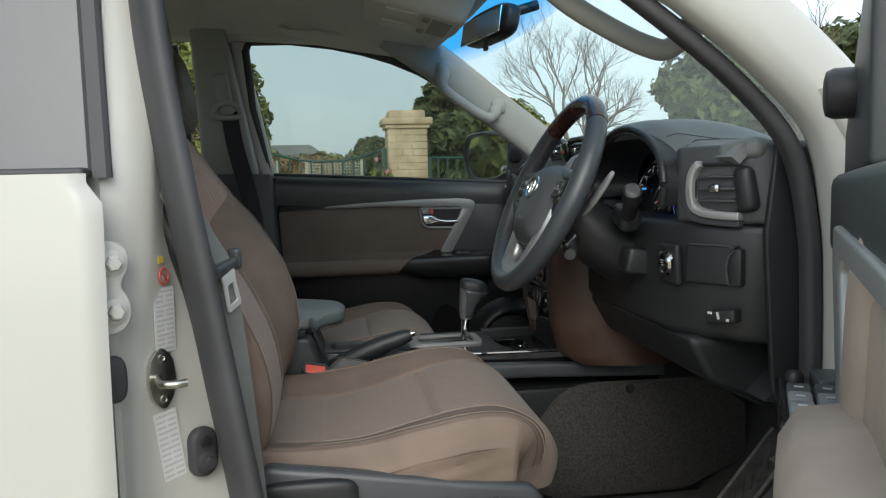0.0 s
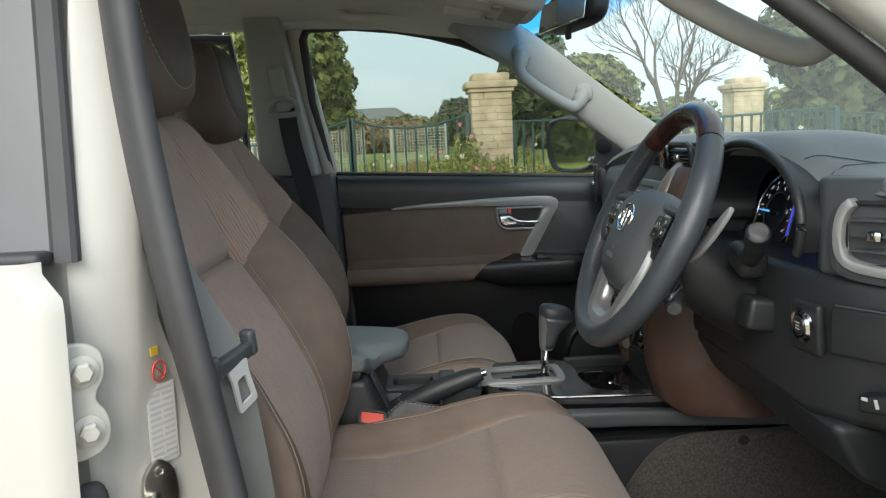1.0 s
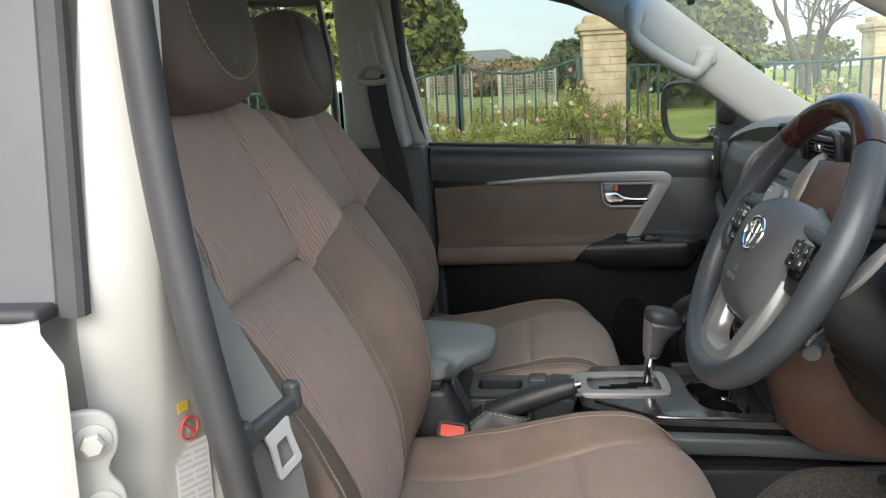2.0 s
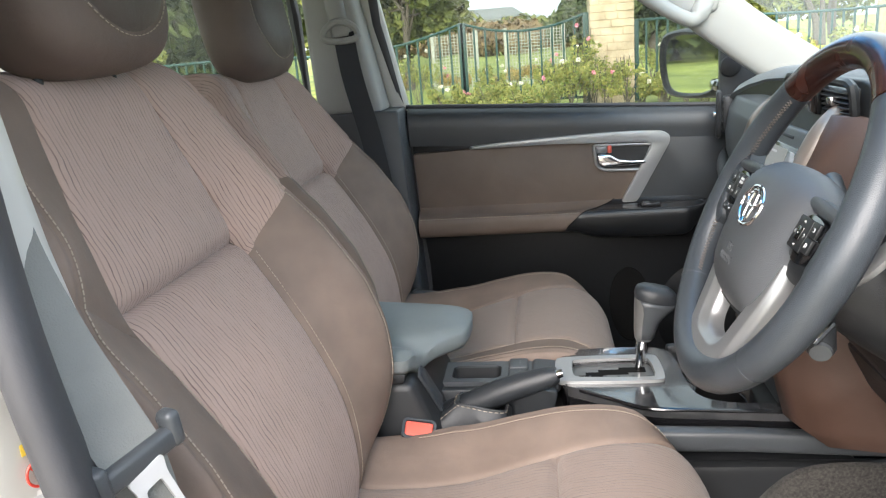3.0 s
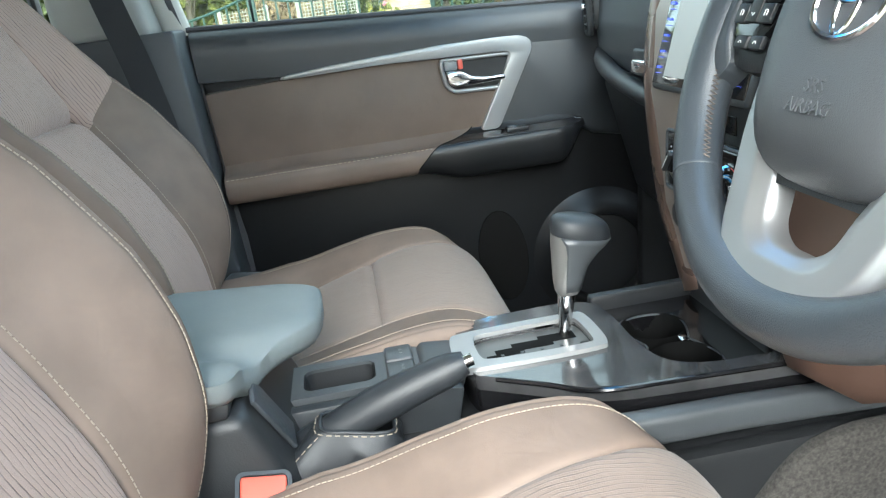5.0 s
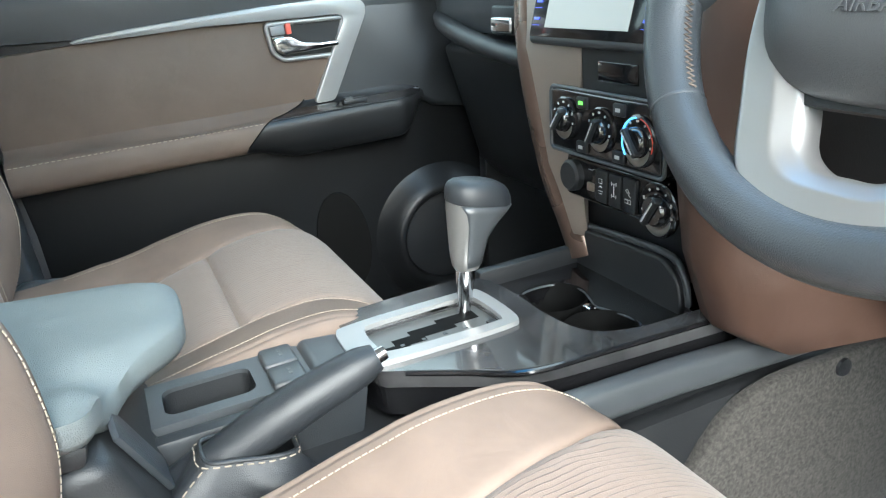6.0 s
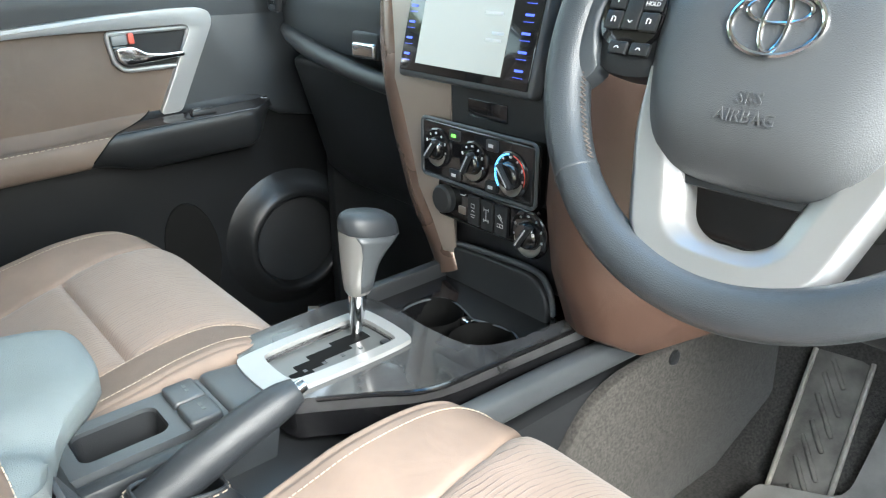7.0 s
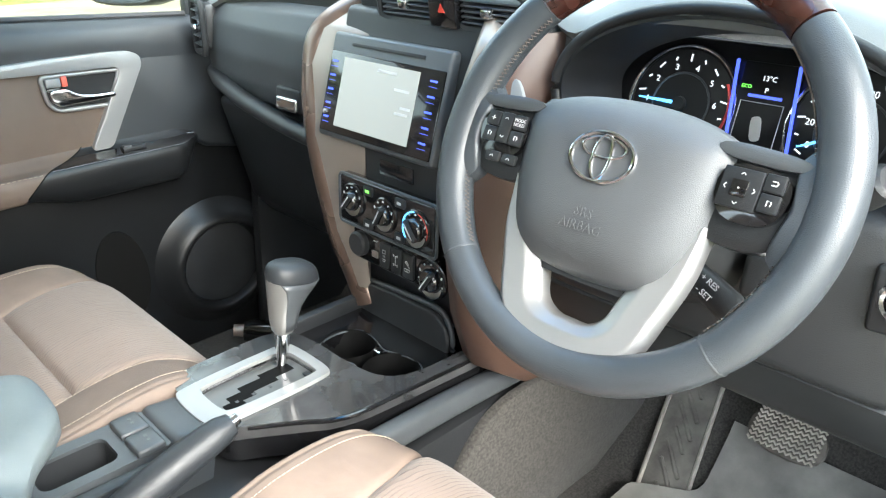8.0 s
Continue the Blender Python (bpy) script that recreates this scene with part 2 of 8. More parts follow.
M_GLASS = clear_glass("side_glass", (0.66, 0.69, 0.66), 0.012)
M_SCREENGLASS = clear_glass("windscreen_glass", (0.66, 0.73, 0.70))
M_PRIVACY = clear_glass("privacy_glass", (0.35, 0.36, 0.38), 0.10)
M_BLUEGLASS = clear_glass("blue_shade_band", (0.08, 0.42, 0.85))


def fading(m, clear, deep):
    """Tints a pane from clear at its lower edge to deep at its upper one."""
    n, l = m.node_tree.nodes, m.node_tree.links
    co = n.new("ShaderNodeTexCoord")
    sep = n.new("ShaderNodeSeparateXYZ")
    r = n.new("ShaderNodeValToRGB")
    r.color_ramp.elements[0].position, r.color_ramp.elements[0].color = 0.02, (*clear, 1)
    r.color_ramp.elements[1].position, r.color_ramp.elements[1].color = 0.42, (*deep, 1)
    l.new(co.outputs["Generated"], sep.inputs["Vector"])
    l.new(sep.outputs["Z"], r.inputs["Fac"])
    tr = next(q for q in n if q.type == "BSDF_TRANSPARENT")
    l.new(r.outputs["Color"], tr.inputs["Color"])


fading(M_BLUEGLASS, (0.62, 0.70, 0.69), (0.06, 0.38, 0.78))


def dusty(m, amount):
    """Mixes a pale veil into a pane: painted haze and reflections along with thin dust."""
    n, l = m.node_tree.nodes, m.node_tree.links
    out = next(q for q in n if q.type == "OUTPUT_MATERIAL")
    last = out.inputs["Surface"].links[0].from_socket
    d = n.new("ShaderNodeBsdfTranslucent")
    d.inputs["Color"].default_value = (0.8, 0.82, 0.78, 1)
    x = n.new("ShaderNodeMixShader")
    x.inputs["Fac"].default_value = amount
    l.new(last, x.inputs[1])
    l.new(d.outputs["BSDF"], x.inputs[2])
    l.new(x.outputs["Shader"], out.inputs["Surface"])


# the windscreen's veil stands mostly for haze and the dash's reflection
dusty(M_SCREENGLASS, 0.09)
dusty(M_GLASS, 0.012)


# ---- mesh tools ----
def merge(bm, other):
    me = bpy.data.meshes.new("tmp")
    other.to_mesh(me)
    bm.from_mesh(me)
    bpy.data.meshes.remove(me)
    other.free()
    return bm


def joined(*bms):
    bm = bms[0]
    for o in bms[1:]:
        merge(bm, o)
    return bm


def moved(bm, m):
    bmesh.ops.transform(bm, matrix=m, verts=bm.verts)
    return bm


def rbox(c, s, bevel=0.004, seg=2, rot=(0, 0, 0)):
    """A box with rounded edges: centre, full size, turn in degrees."""
    bm = bmesh.new()
    bmesh.ops.create_cube(bm, size=1.0)
    bmesh.ops.scale(bm, vec=s, verts=bm.verts)
    if bevel:
        bmesh.ops.bevel(bm, geom=bm.edges[:], offset=min(bevel, min(s) * 0.45), segments=seg, affect="EDGES", profile=0.5)
    return moved(bm, pose(*c, *rot))


def prism(pts, axis, lo, hi, bevel=0.0, seg=2, smooth_n=0):
    """A polygon drawn in the plane across an axis, pulled from lo to hi along it. Points: (y, z) for x, (x, z) for y, (x, y) for z."""
    put = {"x": lambda a, b, d: (d, a, b), "y": lambda a, b, d: (a, d, b), "z": lambda a, b, d: (a, b, d)}[axis]
    if smooth_n:
        pts = rounded(pts, smooth_n)
    bm = bmesh.new()
    vs = [bm.verts.new(put(a, b, lo)) for a, b in pts]
    f = bm.faces.new(vs)
    r = bmesh.ops.extrude_face_region(bm, geom=[f])
    d = Vector(put(0, 0, hi)) - Vector(put(0, 0, lo))
    bmesh.ops.translate(bm, vec=d, verts=[g for g in r["geom"] if isinstance(g, bmesh.types.BMVert)])
    bmesh.ops.recalc_face_normals(bm, faces=bm.faces)
    if bevel:
        e = [e for e in bm.edges if e.is_manifold and e.calc_face_angle(0) > 0.6]
        bmesh.ops.bevel(bm, geom=e, offset=bevel, segments=seg, affect="EDGES", profile=0.5)
    return bm


def rrect(x0, x1, y0, y1, r, n=5):
    """A rectangle with round corners, as an outline."""
    out = []
    for cx, cy, a in ((x1 - r, y1 - r, 0), (x0 + r, y1 - r, 90), (x0 + r, y0 + r, 180), (x1 - r, y0 + r, 270)):
        out += [(cx + r * math.cos(radians(a + 90 * i / n)), cy + r * math.sin(radians(a + 90 * i / n))) for i in range(n + 1)]
    return out


def rounded(pts, n):
    """Chaikin corner cutting of a closed outline."""
    for _ in range(n):
        out = []
        for i, p in enumerate(pts):
            q = pts[(i + 1) % len(pts)]
            out += [(p[0] * 0.75 + q[0] * 0.25, p[1] * 0.75 + q[1] * 0.25), (p[0] * 0.25 + q[0] * 0.75, p[1] * 0.25 + q[1] * 0.75)]
        pts = out
    return pts


def fillet(pts, r, n=4):
    """A closed outline with its corners rounded to about r."""
    out = []
    for i, p in enumerate(pts):
        p, a, b = Vector(p), Vector(pts[i - 1]), Vector(pts[(i + 1) % len(pts)])
        da, db = a - p, b - p
        s0 = p + da.normalized() * min(r, da.length * 0.45)
        s1 = p + db.normalized() * min(r, db.length * 0.45)
        for j in range(n + 1):
            t = j / n
            q = s0 * (1 - t) ** 2 + p * 2 * t * (1 - t) + s1 * t * t
            out.append((q.x, q.y))
    return out


def spline(pts, n=8, closed=False):
    """Catmull-Rom through points, n steps a span."""
    P = [Vector(p) for p in pts]
    k = len(P)
    out = []
    for i in range(k if closed else k - 1):
        p0 = P[(i - 1) % k] if closed or i > 0 else P[0] * 2 - P[1]
        p1, p2 = P[i], P[(i + 1) % k]
        p3 = P[(i + 2) % k] if closed or i + 2 < k else P[-1] * 2 - P[-2]
        for j in range(n):
            t = j / n
            out.append(0.5 * ((2 * p1) + (p2 - p0) * t + (2 * p0 - 5 * p1 + 4 * p2 - p3) * t * t + (3 * p1 - p0 - 3 * p2 + p3) * t ** 3))
    if not closed:
        out.append(P[-1])
    return out


def tube(pts, rad, n=12, closed=False, flat=1.0, up=(0, 0, 1)):
    """A pipe along points; rad a number or a list; flat squeezes it along the up direction."""
    P = [Vector(p) for p in pts]
    bm = bmesh.new()
    rings = []
    k = len(P)
    for i, p in enumerate(P):
        a = P[(i - 1) % k] if closed or i > 0 else p
        b = P[(i + 1) % k] if closed or i < k - 1 else p
        t = (b - a).normalized()
        side = t.cross(Vector(up))
        if side.length < 1e-4:
            side = t.cross(Vector((1, 0, 0)))
        side.normalize()
        nor = side.cross(t)
        r = rad[i] if isinstance(rad, (list, tuple)) else rad
        rings.append([bm.verts.new(p + (side * math.cos(2 * math.pi * j / n) + nor * flat * math.sin(2 * math.pi * j / n)) * r) for j in range(n)])
    for i in range(k if closed else k - 1):
        A, B = rings[i], rings[(i + 1) % k]
        for j in range(n):
            bm.faces.new((A[j], A[(j + 1) % n], B[(j + 1) % n], B[j]))
    if not closed:
        bm.faces.new(rings[0])
        bm.faces.new(list(reversed(rings[-1])))
    bmesh.ops.recalc_face_normals(bm, faces=bm.faces)
    return bm


def lathe(profile, n=32, m=None):
    """A profile of (radius, height) turned round z, then posed by m."""
    bm = bmesh.new()
    rings = []
    for r, h in profile:
        if r < 1e-6:
            rings.append([bm.verts.new((0, 0, h))])
        else:
            rings.append([bm.verts.new((r * math.cos(2 * math.pi * j / n), r * math.sin(2 * math.pi * j / n), h)) for j in range(n)])
    for A, B in zip(rings, rings[1:]):
        for j in range(n):
            q = [A[j % len(A)], A[(j + 1) % len(A)], B[(j + 1) % len(B)], B[j % len(B)]]
            q = list(dict.fromkeys(q))
            if len(q) > 2:
                bm.faces.new(q)
    bmesh.ops.recalc_face_normals(bm, faces=bm.faces)
    return moved(bm, m) if m else bm


def sheet(fn, nu, nv, keep=None):
    """A grid fn(u, v), u and v from 0 to 1; keep(u, v) picks the cells."""
    bm = bmesh.new()
    V = {}
    def at(i, j):
        if (i, j) not in V:
            V[i, j] = bm.verts.new(fn(i / nu, j / nv))
        return V[i, j]
    for i in range(nu):
        for j in range(nv):
            if keep is None or keep((i + 0.5) / nu, (j + 0.5) / nv):
                bm.faces.new((at(i, j), at(i + 1, j), at(i + 1, j + 1), at(i, j + 1)))
    return bm


def cloth_sheet(fn, nu, nv):
    """A grid like sheet(), with a UV map in metres: across and along the cloth."""
    P = [[fn(i / nu, j / nv) for j in range(nv + 1)] for i in range(nu + 1)]
    mid = nu // 2
    along = [0.0]
    for j in range(nv):
        along.append(along[-1] + (P[mid][j + 1] - P[mid][j]).length)
    across = []
    for j in range(nv + 1):
        c = [0.0]
        for i in range(nu):
            c.append(c[-1] + (P[i + 1][j] - P[i][j]).length)
        across.append([q - c[mid] for q in c])
    bm = bmesh.new()
    uv = bm.loops.layers.uv.new("cloth")
    V = [[bm.verts.new(p) for p in row] for row in P]
    for i in range(nu):
        for j in range(nv):
            f = bm.faces.new((V[i][j], V[i + 1][j], V[i + 1][j + 1], V[i][j + 1]))
            for lp, (a, b) in zip(f.loops, ((i, j), (i + 1, j), (i + 1, j + 1), (i, j + 1))):
                lp[uv].uv = (across[b][a], along[b])
    return bm


def thick(bm, t):
    """Gives a sheet a thickness towards the back of its faces."""
    bmesh.ops.recalc_face_normals(bm, faces=bm.faces)
    bmesh.ops.solidify(bm, geom=bm.faces[:], thickness=t)
    return bm


def loft(outlines):
    """Skins closed outlines with the same number of points, with caps."""
    bm = bmesh.new()
    R = [[bm.verts.new(p) for p in o] for o in outlines]
    n = len(R[0])
    for A, B in zip(R, R[1:]):
        for j in range(n):
            bm.faces.new((A[j], A[(j + 1) % n], B[(j + 1) % n], B[j]))
    bm.faces.new(R[0])
    bm.faces.new(list(reversed(R[-1])))
    bmesh.ops.recalc_face_normals(bm, faces=bm.faces)
    return bm


def superbox(c, s, p=4.0, n=28, rot=(0, 0, 0)):
    """A pillow-like rounded block: a superellipsoid of full size s."""
    bm = bmesh.new()
    bmesh.ops.create_cube(bm, size=2.0)
    bmesh.ops.subdivide_edges(bm, edges=bm.edges[:], cuts=n // 4, use_grid_fill=True)
    for v in bm.verts:
        q = v.co
        k = (abs(q.x) ** p + abs(q.y) ** p + abs(q.z) ** p) ** (1 / p)
        v.co = Vector((q.x / k * s[0] / 2, q.y / k * s[1] / 2, q.z / k * s[2] / 2))
    return moved(bm, pose(*c, *rot))


def stitches(pts, length=0.0055, gap=0.0035, r=0.0007):
    """Thread: short dashes along a line of points."""
    bm = bmesh.new()
    P = [Vector(p) for p in pts]
    acc, on, run = 0.0, True, []
    out = []
    for a, b in zip(P, P[1:]):
        d = (b - a).length
        s = 0.0
        while d - s > 1e-6:
            lim = length if on else gap
            step = min(lim - acc, d - s)
            if on and acc == 0.0:
                run = [a.lerp(b, s / d)]
            s += step
            acc += step
            if acc >= lim - 1e-7:
                if on:
                    out.append((run[0], a.lerp(b, s / d)))
                on, acc = not on, 0.0
    for a, b in out:
        t = (b - a).normalized()
        x = t.orthogonal().normalized()
        y = t.cross(x)
        ring = lambda p: [bm.verts.new(p + x * r * cx + y * r * cy) for cx, cy in ((1, 0), (0, 1), (-1, 0), (0, -1))]
        A, B = ring(a), ring(b)
        for j in range(4):
            bm.faces.new((A[j], A[(j + 1) % 4], B[(j + 1) % 4], B[j]))
        bm.faces.new(A)
        bm.faces.new(B[::-1])
    return bm


def mesh_object(name, bm, mat, sharp=38):
    me = bpy.data.meshes.new(name)
    bm.to_mesh(me)
    bm.free()
    me.materials.append(mat)
    me.polygons.foreach_set("use_smooth", [True] * len(me.polygons))
    me.set_sharp_from_angle(angle=radians(sharp))
    return new(name, me)


def part(name, bm, mat, parent, label="", kind="", sharp=38):
    ob = mesh_object(name, bm, mat, sharp)
    ob.parent = parent
    if parent.parent is None:
        ob.matrix_parent_inverse = Matrix.Translation(PLACE.get(parent.name, Vector((0, 0, 0)))).inverted()
    return tagged(ob, label, kind=kind)


PLACE = {}


def thing(name, at, label, category, group="", kind=""):
    """An empty at a thing's base, for parts given in world places."""
    ob = new(name)
    ob.empty_display_size = 0.05
    ob.location = at
    PLACE[ob.name] = Vector(at)
    return tagged(ob, label, category, group, kind)


def single(name, bm, mat, label, category="", group="", kind="", sharp=38):
    return tagged(mesh_object(name, bm, mat, sharp), label, category, group, kind)


def smooth(a, b, x):
    t = min(1.0, max(0.0, (x - a) / (b - a)))
    return t * t * (3 - 2 * t)


def table(xs, ys, x):
    return float(np.interp(x, xs, ys))

# ---- the car's shell: floor, sides, roof, pillars ----
MID = 1.79            # the car's middle line; x is forward, y to the car's left
single("floor", prism([(-1.3, 0.44), (0.86, 0.44), (1.16, 0.76), (1.16, 0.70), (0.88, 0.40), (-1.3, 0.40)], "y", 1.06, 2.63), M_CARPET,
       "charcoal carpet over the car's floor and toe board", kind="structure")
single("wall_front", rbox((1.19, MID, 0.95), (0.04, 1.54, 0.62), 0.01), M_DARK, "black firewall behind the dashboard", kind="structure")
single("wall_back", rbox((-1.32, MID, 0.82), (0.05, 1.56, 0.76), 0.01), M_GREY, "grey trim closing the rear of the cabin", kind="structure")
single("wall_left", rbox((-0.05, 2.66, 0.72), (2.5, 0.06, 0.60), 0.02), M_WHITE, "white outer side of the car below the windows", kind="structure")
single("rear_side_trim", rbox((-0.83, 2.60, 0.82), (0.96, 0.05, 0.70), 0.02), M_SOFT, "charcoal trim of the closed rear passenger door", kind="structure")


def roof_at(u, v, lift=0.0):
    x = -1.34 + u * 1.685
    y = 1.03 + v * 1.52
    k = (y - MID) / 0.76
    return Vector((x, y, 1.735 - 0.068 * k * k - 0.012 * max(0, abs(k) - 0.8) / 0.2 - 0.115 * smooth(0.66, 1.0, u) * (1 - 0.45 * k * k) + lift))


single("ceiling", thick(sheet(roof_at, 30, 24), 0.02), M_LINER, "pale grey fabric headliner", kind="structure")
single("roof", thick(sheet(lambda u, v: roof_at(u, v, 0.045), 30, 24), 0.015), M_WHITE, "white painted steel roof panel", kind="structure")


def beam(name, pts, w, d, mat, label, parent=None, n=10, up=(0, 1, 0), p=3.0):
    """A pillar of rounded section along points: w across, d in depth."""
    P = spline(pts, n)
    bm = bmesh.new()
    rings = []
    for i, q in enumerate(P):
        t = (P[min(i + 1, len(P) - 1)] - P[max(i - 1, 0)]).normalized()
        side = t.cross(Vector(up)).normalized()
        nor = side.cross(t)
        ww = w if not isinstance(w, tuple) else w[0] + (w[1] - w[0]) * i / (len(P) - 1)
        ring = []
        for j in range(20):
            a = 2 * math.pi * j / 20
            c, s = math.cos(a), math.sin(a)
            k = (abs(c) ** p + abs(s) ** p) ** (-1 / p)
            ring.append(bm.verts.new(q + side * c * k * ww / 2 + nor * s * k * d / 2))
        rings.append(ring)
    for A, B in zip(rings, rings[1:]):
        for j in range(20):
            bm.faces.new((A[j], A[(j + 1) % 20], B[(j + 1) % 20], B[j]))
    bm.faces.new(rings[0])
    bm.faces.new(rings[-1][::-1])
    bmesh.ops.recalc_face_normals(bm, faces=bm.faces)
    if parent:
        return part(name, bm, mat, parent, label)
    return single(name, bm, mat, label, kind="structure")


# passenger side: front pillar, window top rail, middle pillar
beam("header_trim", [(0.325, 1.17, 1.606), (0.352, 1.45, 1.606), (0.360, 1.79, 1.606), (0.352, 2.13, 1.606), (0.330, 2.43, 1.600)], 0.05, 0.034, M_LINER, "pale grey headliner edge above the windscreen", up=(0, 0, 1))
beam("pillar_front_left", [(0.95, 2.47, 1.12), (0.80, 2.465, 1.215), (0.66, 2.455, 1.308), (0.50, 2.445, 1.43), (0.36, 2.43, 1.535), (0.20, 2.41, 1.635)], 0.112, 0.05, M_TRIMGREY, "light grey front pillar trim beside the windscreen")
beam("roof_rail_left", [(0.40, 2.49, 1.53), (0.2, 2.515, 1.62), (-0.1, 2.53, 1.655), (-0.5, 2.53, 1.66), (-1.3, 2.50, 1.64)], 0.07, 0.05, M_LINER, "pale grey trim along the roof's edge")
single("pillar_middle_left", prism([(-0.21, 1.21), (-0.375, 1.21), (-0.395, 1.70), (-0.30, 1.70)], "y", 2.47, 2.60, 0.015, 3), M_TRIMGREY, "light grey upper trim of the middle pillar", kind="structure")
single("pillar_middle_left_base", prism([(-0.135, 0.44), (-0.40, 0.44), (-0.375, 1.2145), (-0.172, 1.2145)], "y", 2.455, 2.597, 0.006, 3), M_SOFT, "charcoal lower trim of the middle pillar", kind="structure")
beam("door_frame_paint", [(-0.185, 2.585, 1.20), (-0.225, 2.575, 1.40), (-0.26, 2.56, 1.60), (-0.25, 2.55, 1.67)], 0.05, 0.03, M_WHITE, "strip of white paint between the pillar and the window seal")

single("pillar_gap_left", prism([(-0.10, 0.46), (-0.24, 0.46), (-0.25, 1.20), (-0.14, 1.20)], "y", 2.602, 2.622, 0.003), M_RUBBER, "black filler between the middle pillar and the passenger door", kind="structure")

# driver side, open: middle pillar with its door seal, sill, front pillar
JAMB_Z = [0.5, 0.755, 0.96, 1.0, 1.12, 1.226, 1.33, 1.44, 1.72]
SEAL_X = [-0.115, -0.146, -0.177, -0.183, -0.197, -0.208, -0.217, -0.227, -0.252]
RIDGE_X = [-0.235, -0.240, -0.233, -0.229, -0.213, -0.207, -0.203, -0.210, -0.240]


def jamb_lean(z):
    return 0.30 * max(0.0, z - 1.22)


def jamb_ring(z):
    """Section of the pillar: outer face, hinge step, ridge, jamb face up to the weather seal."""
    sx, rx, ln = table(JAMB_Z, SEAL_X, z), table(JAMB_Z, RIDGE_X, z), jamb_lean(z)
    lo, slim = 1 - smooth(1.0, 1.2, z), 0.045 * smooth(1.15, 1.4, z) + 0.5 * ln
    pts = [(-0.36, 1.024), (-0.276, 1.020), (-0.256, 1.002), (rx - 0.012, 1.030), (rx - 0.003, 1.040), (rx + 0.003, 1.050), (sx, 1.112 - slim), (sx + 0.004 + 0.020 * lo, 1.132 - slim), (sx + 0.018 * lo, 1.146 - slim), (sx - 0.03, 1.152 - slim), (-0.36, 1.160 - slim)]
    return [Vector((x, y + ln, z)) for x, y in rounded(pts, 1)]


single("pillar_middle_right", loft([jamb_ring(0.5 + 0.061 * i) for i in range(21)]), M_WHITE, "white painted middle pillar beside the open driver doorway", kind="structure")


def seal_line(dx=0.0, dy=0.0, back=0.0):
    line = ((-0.087, 0.60), (-0.106, 0.75), (-0.129, 0.9), (-0.152, 1.05), (-0.176, 1.2), (-0.199, 1.35), (-0.214, 1.5), (-0.232, 1.64), (-0.238, 1.70))
    return [(x + dx - back * smooth(1.0, 1.3, z), 1.036 + 0.45 * jamb_lean(z) + dy, z) for x, z in line]


beam("door_seal_middle_right", seal_line(), 0.031, 0.078, M_RUBBER, "black rubber weather seal on the middle pillar", up=(-0.6, 1, 0), p=2.6)
beam("pillar_trim_right", seal_line(-0.022, 0.074, 0.045), 0.028, 0.06, M_DARK, "black trim on the inner side of the middle pillar", up=(-0.4, 1, 0))
beam("pillar_inner_trim_right", seal_line(-0.125, 0.110, 0.050), 0.08, 0.05, M_DARK, "black trim on the cabin face of the middle pillar")
single("sill_right", rbox((0.28, 1.04, 0.53), (1.1, 0.15, 0.14), 0.03, 3), M_WHITE, "white painted door sill", kind="structure")
single("sill_trim_right", rbox((0.28, 1.10, 0.605), (1.0, 0.07, 0.02), 0.008, 3), M_DARK, "black scuff plate along the door sill", kind="structure")

A_IN = [(0.90, 1.13, 1.20), (0.80, 1.125, 1.29), (0.655, 1.135, 1.405), (0.5, 1.15, 1.50), (0.33, 1.17, 1.60), (0.15, 1.185, 1.655)]
beam("pillar_front_right", A_IN, 0.075, 0.05, M_TRIMGREY, "light grey front pillar trim beside the windscreen")
A_SEAL = [(0.70, 1.05, 0.58), (0.70, 1.05, 0.80), (0.698, 1.05, 1.0), (0.69, 1.05, 1.12), (0.66, 1.052, 1.23), (0.585, 1.06, 1.32), (0.48, 1.075, 1.41), (0.36, 1.10, 1.50), (0.18, 1.14, 1.60), (-0.05, 1.17, 1.645), (-0.22, 1.185, 1.65)]
beam("door_seal_front_right", A_SEAL, 0.025, 0.032, M_RUBBER, "black rubber weather seal round the front of the doorway")
beam("door_frame_front_right", [(x + 0.058, y - 0.03, z + 0.012 + 0.02 * (1 if z > 1.2 else 0)) for x, y, z in A_SEAL], 0.10, 0.07, M_WHITE, "white painted front pillar and hinge face")
single("kick_panel_right", prism([(0.72, 0.46), (1.1, 0.46), (1.1, 1.2), (0.73, 1.2)], "y", 1.075, 1.10, 0.005), M_DARK, "black kick panel beside the pedals", kind="structure")
single("kick_panel_left", prism([(0.66, 0.46), (1.12, 0.46), (1.12, 1.2), (0.70, 1.2)], "y", 2.50, 2.53, 0.005), M_DARK, "black kick panel in the passenger footwell", kind="structure")
beam("fender_right", [(0.80, 1.00, 0.6), (0.80, 0.995, 0.9), (0.79, 0.99, 1.15), (0.70, 1.01, 1.32)], 0.09, 0.06, M_WHITE, "white painted wing edge ahead of the doorway")

# windscreen with its blue shade band
WS = lambda u, v: Vector((0.95 - 0.66 * v + 0.07 * (1 - (2 * u - 1) ** 2), 1.13 + 1.33 * u - 0.035 * (2 * u - 1) * v, 1.19 + 0.455 * v + 0.012 * (1 - (2 * u - 1) ** 2)))
ws = single("windscreen", sheet(lambda u, v: WS(u, v * 0.765), 20, 16), M_SCREENGLASS, "clear curved windscreen glass", kind="structure")
ws.visible_shadow = False
band = single("windscreen_shade_band", sheet(lambda u, v: WS(u, 0.765 + 0.195 * v), 20, 5), M_BLUEGLASS, "translucent blue shade band along the windscreen's top", kind="structure")
band.visible_shadow = False

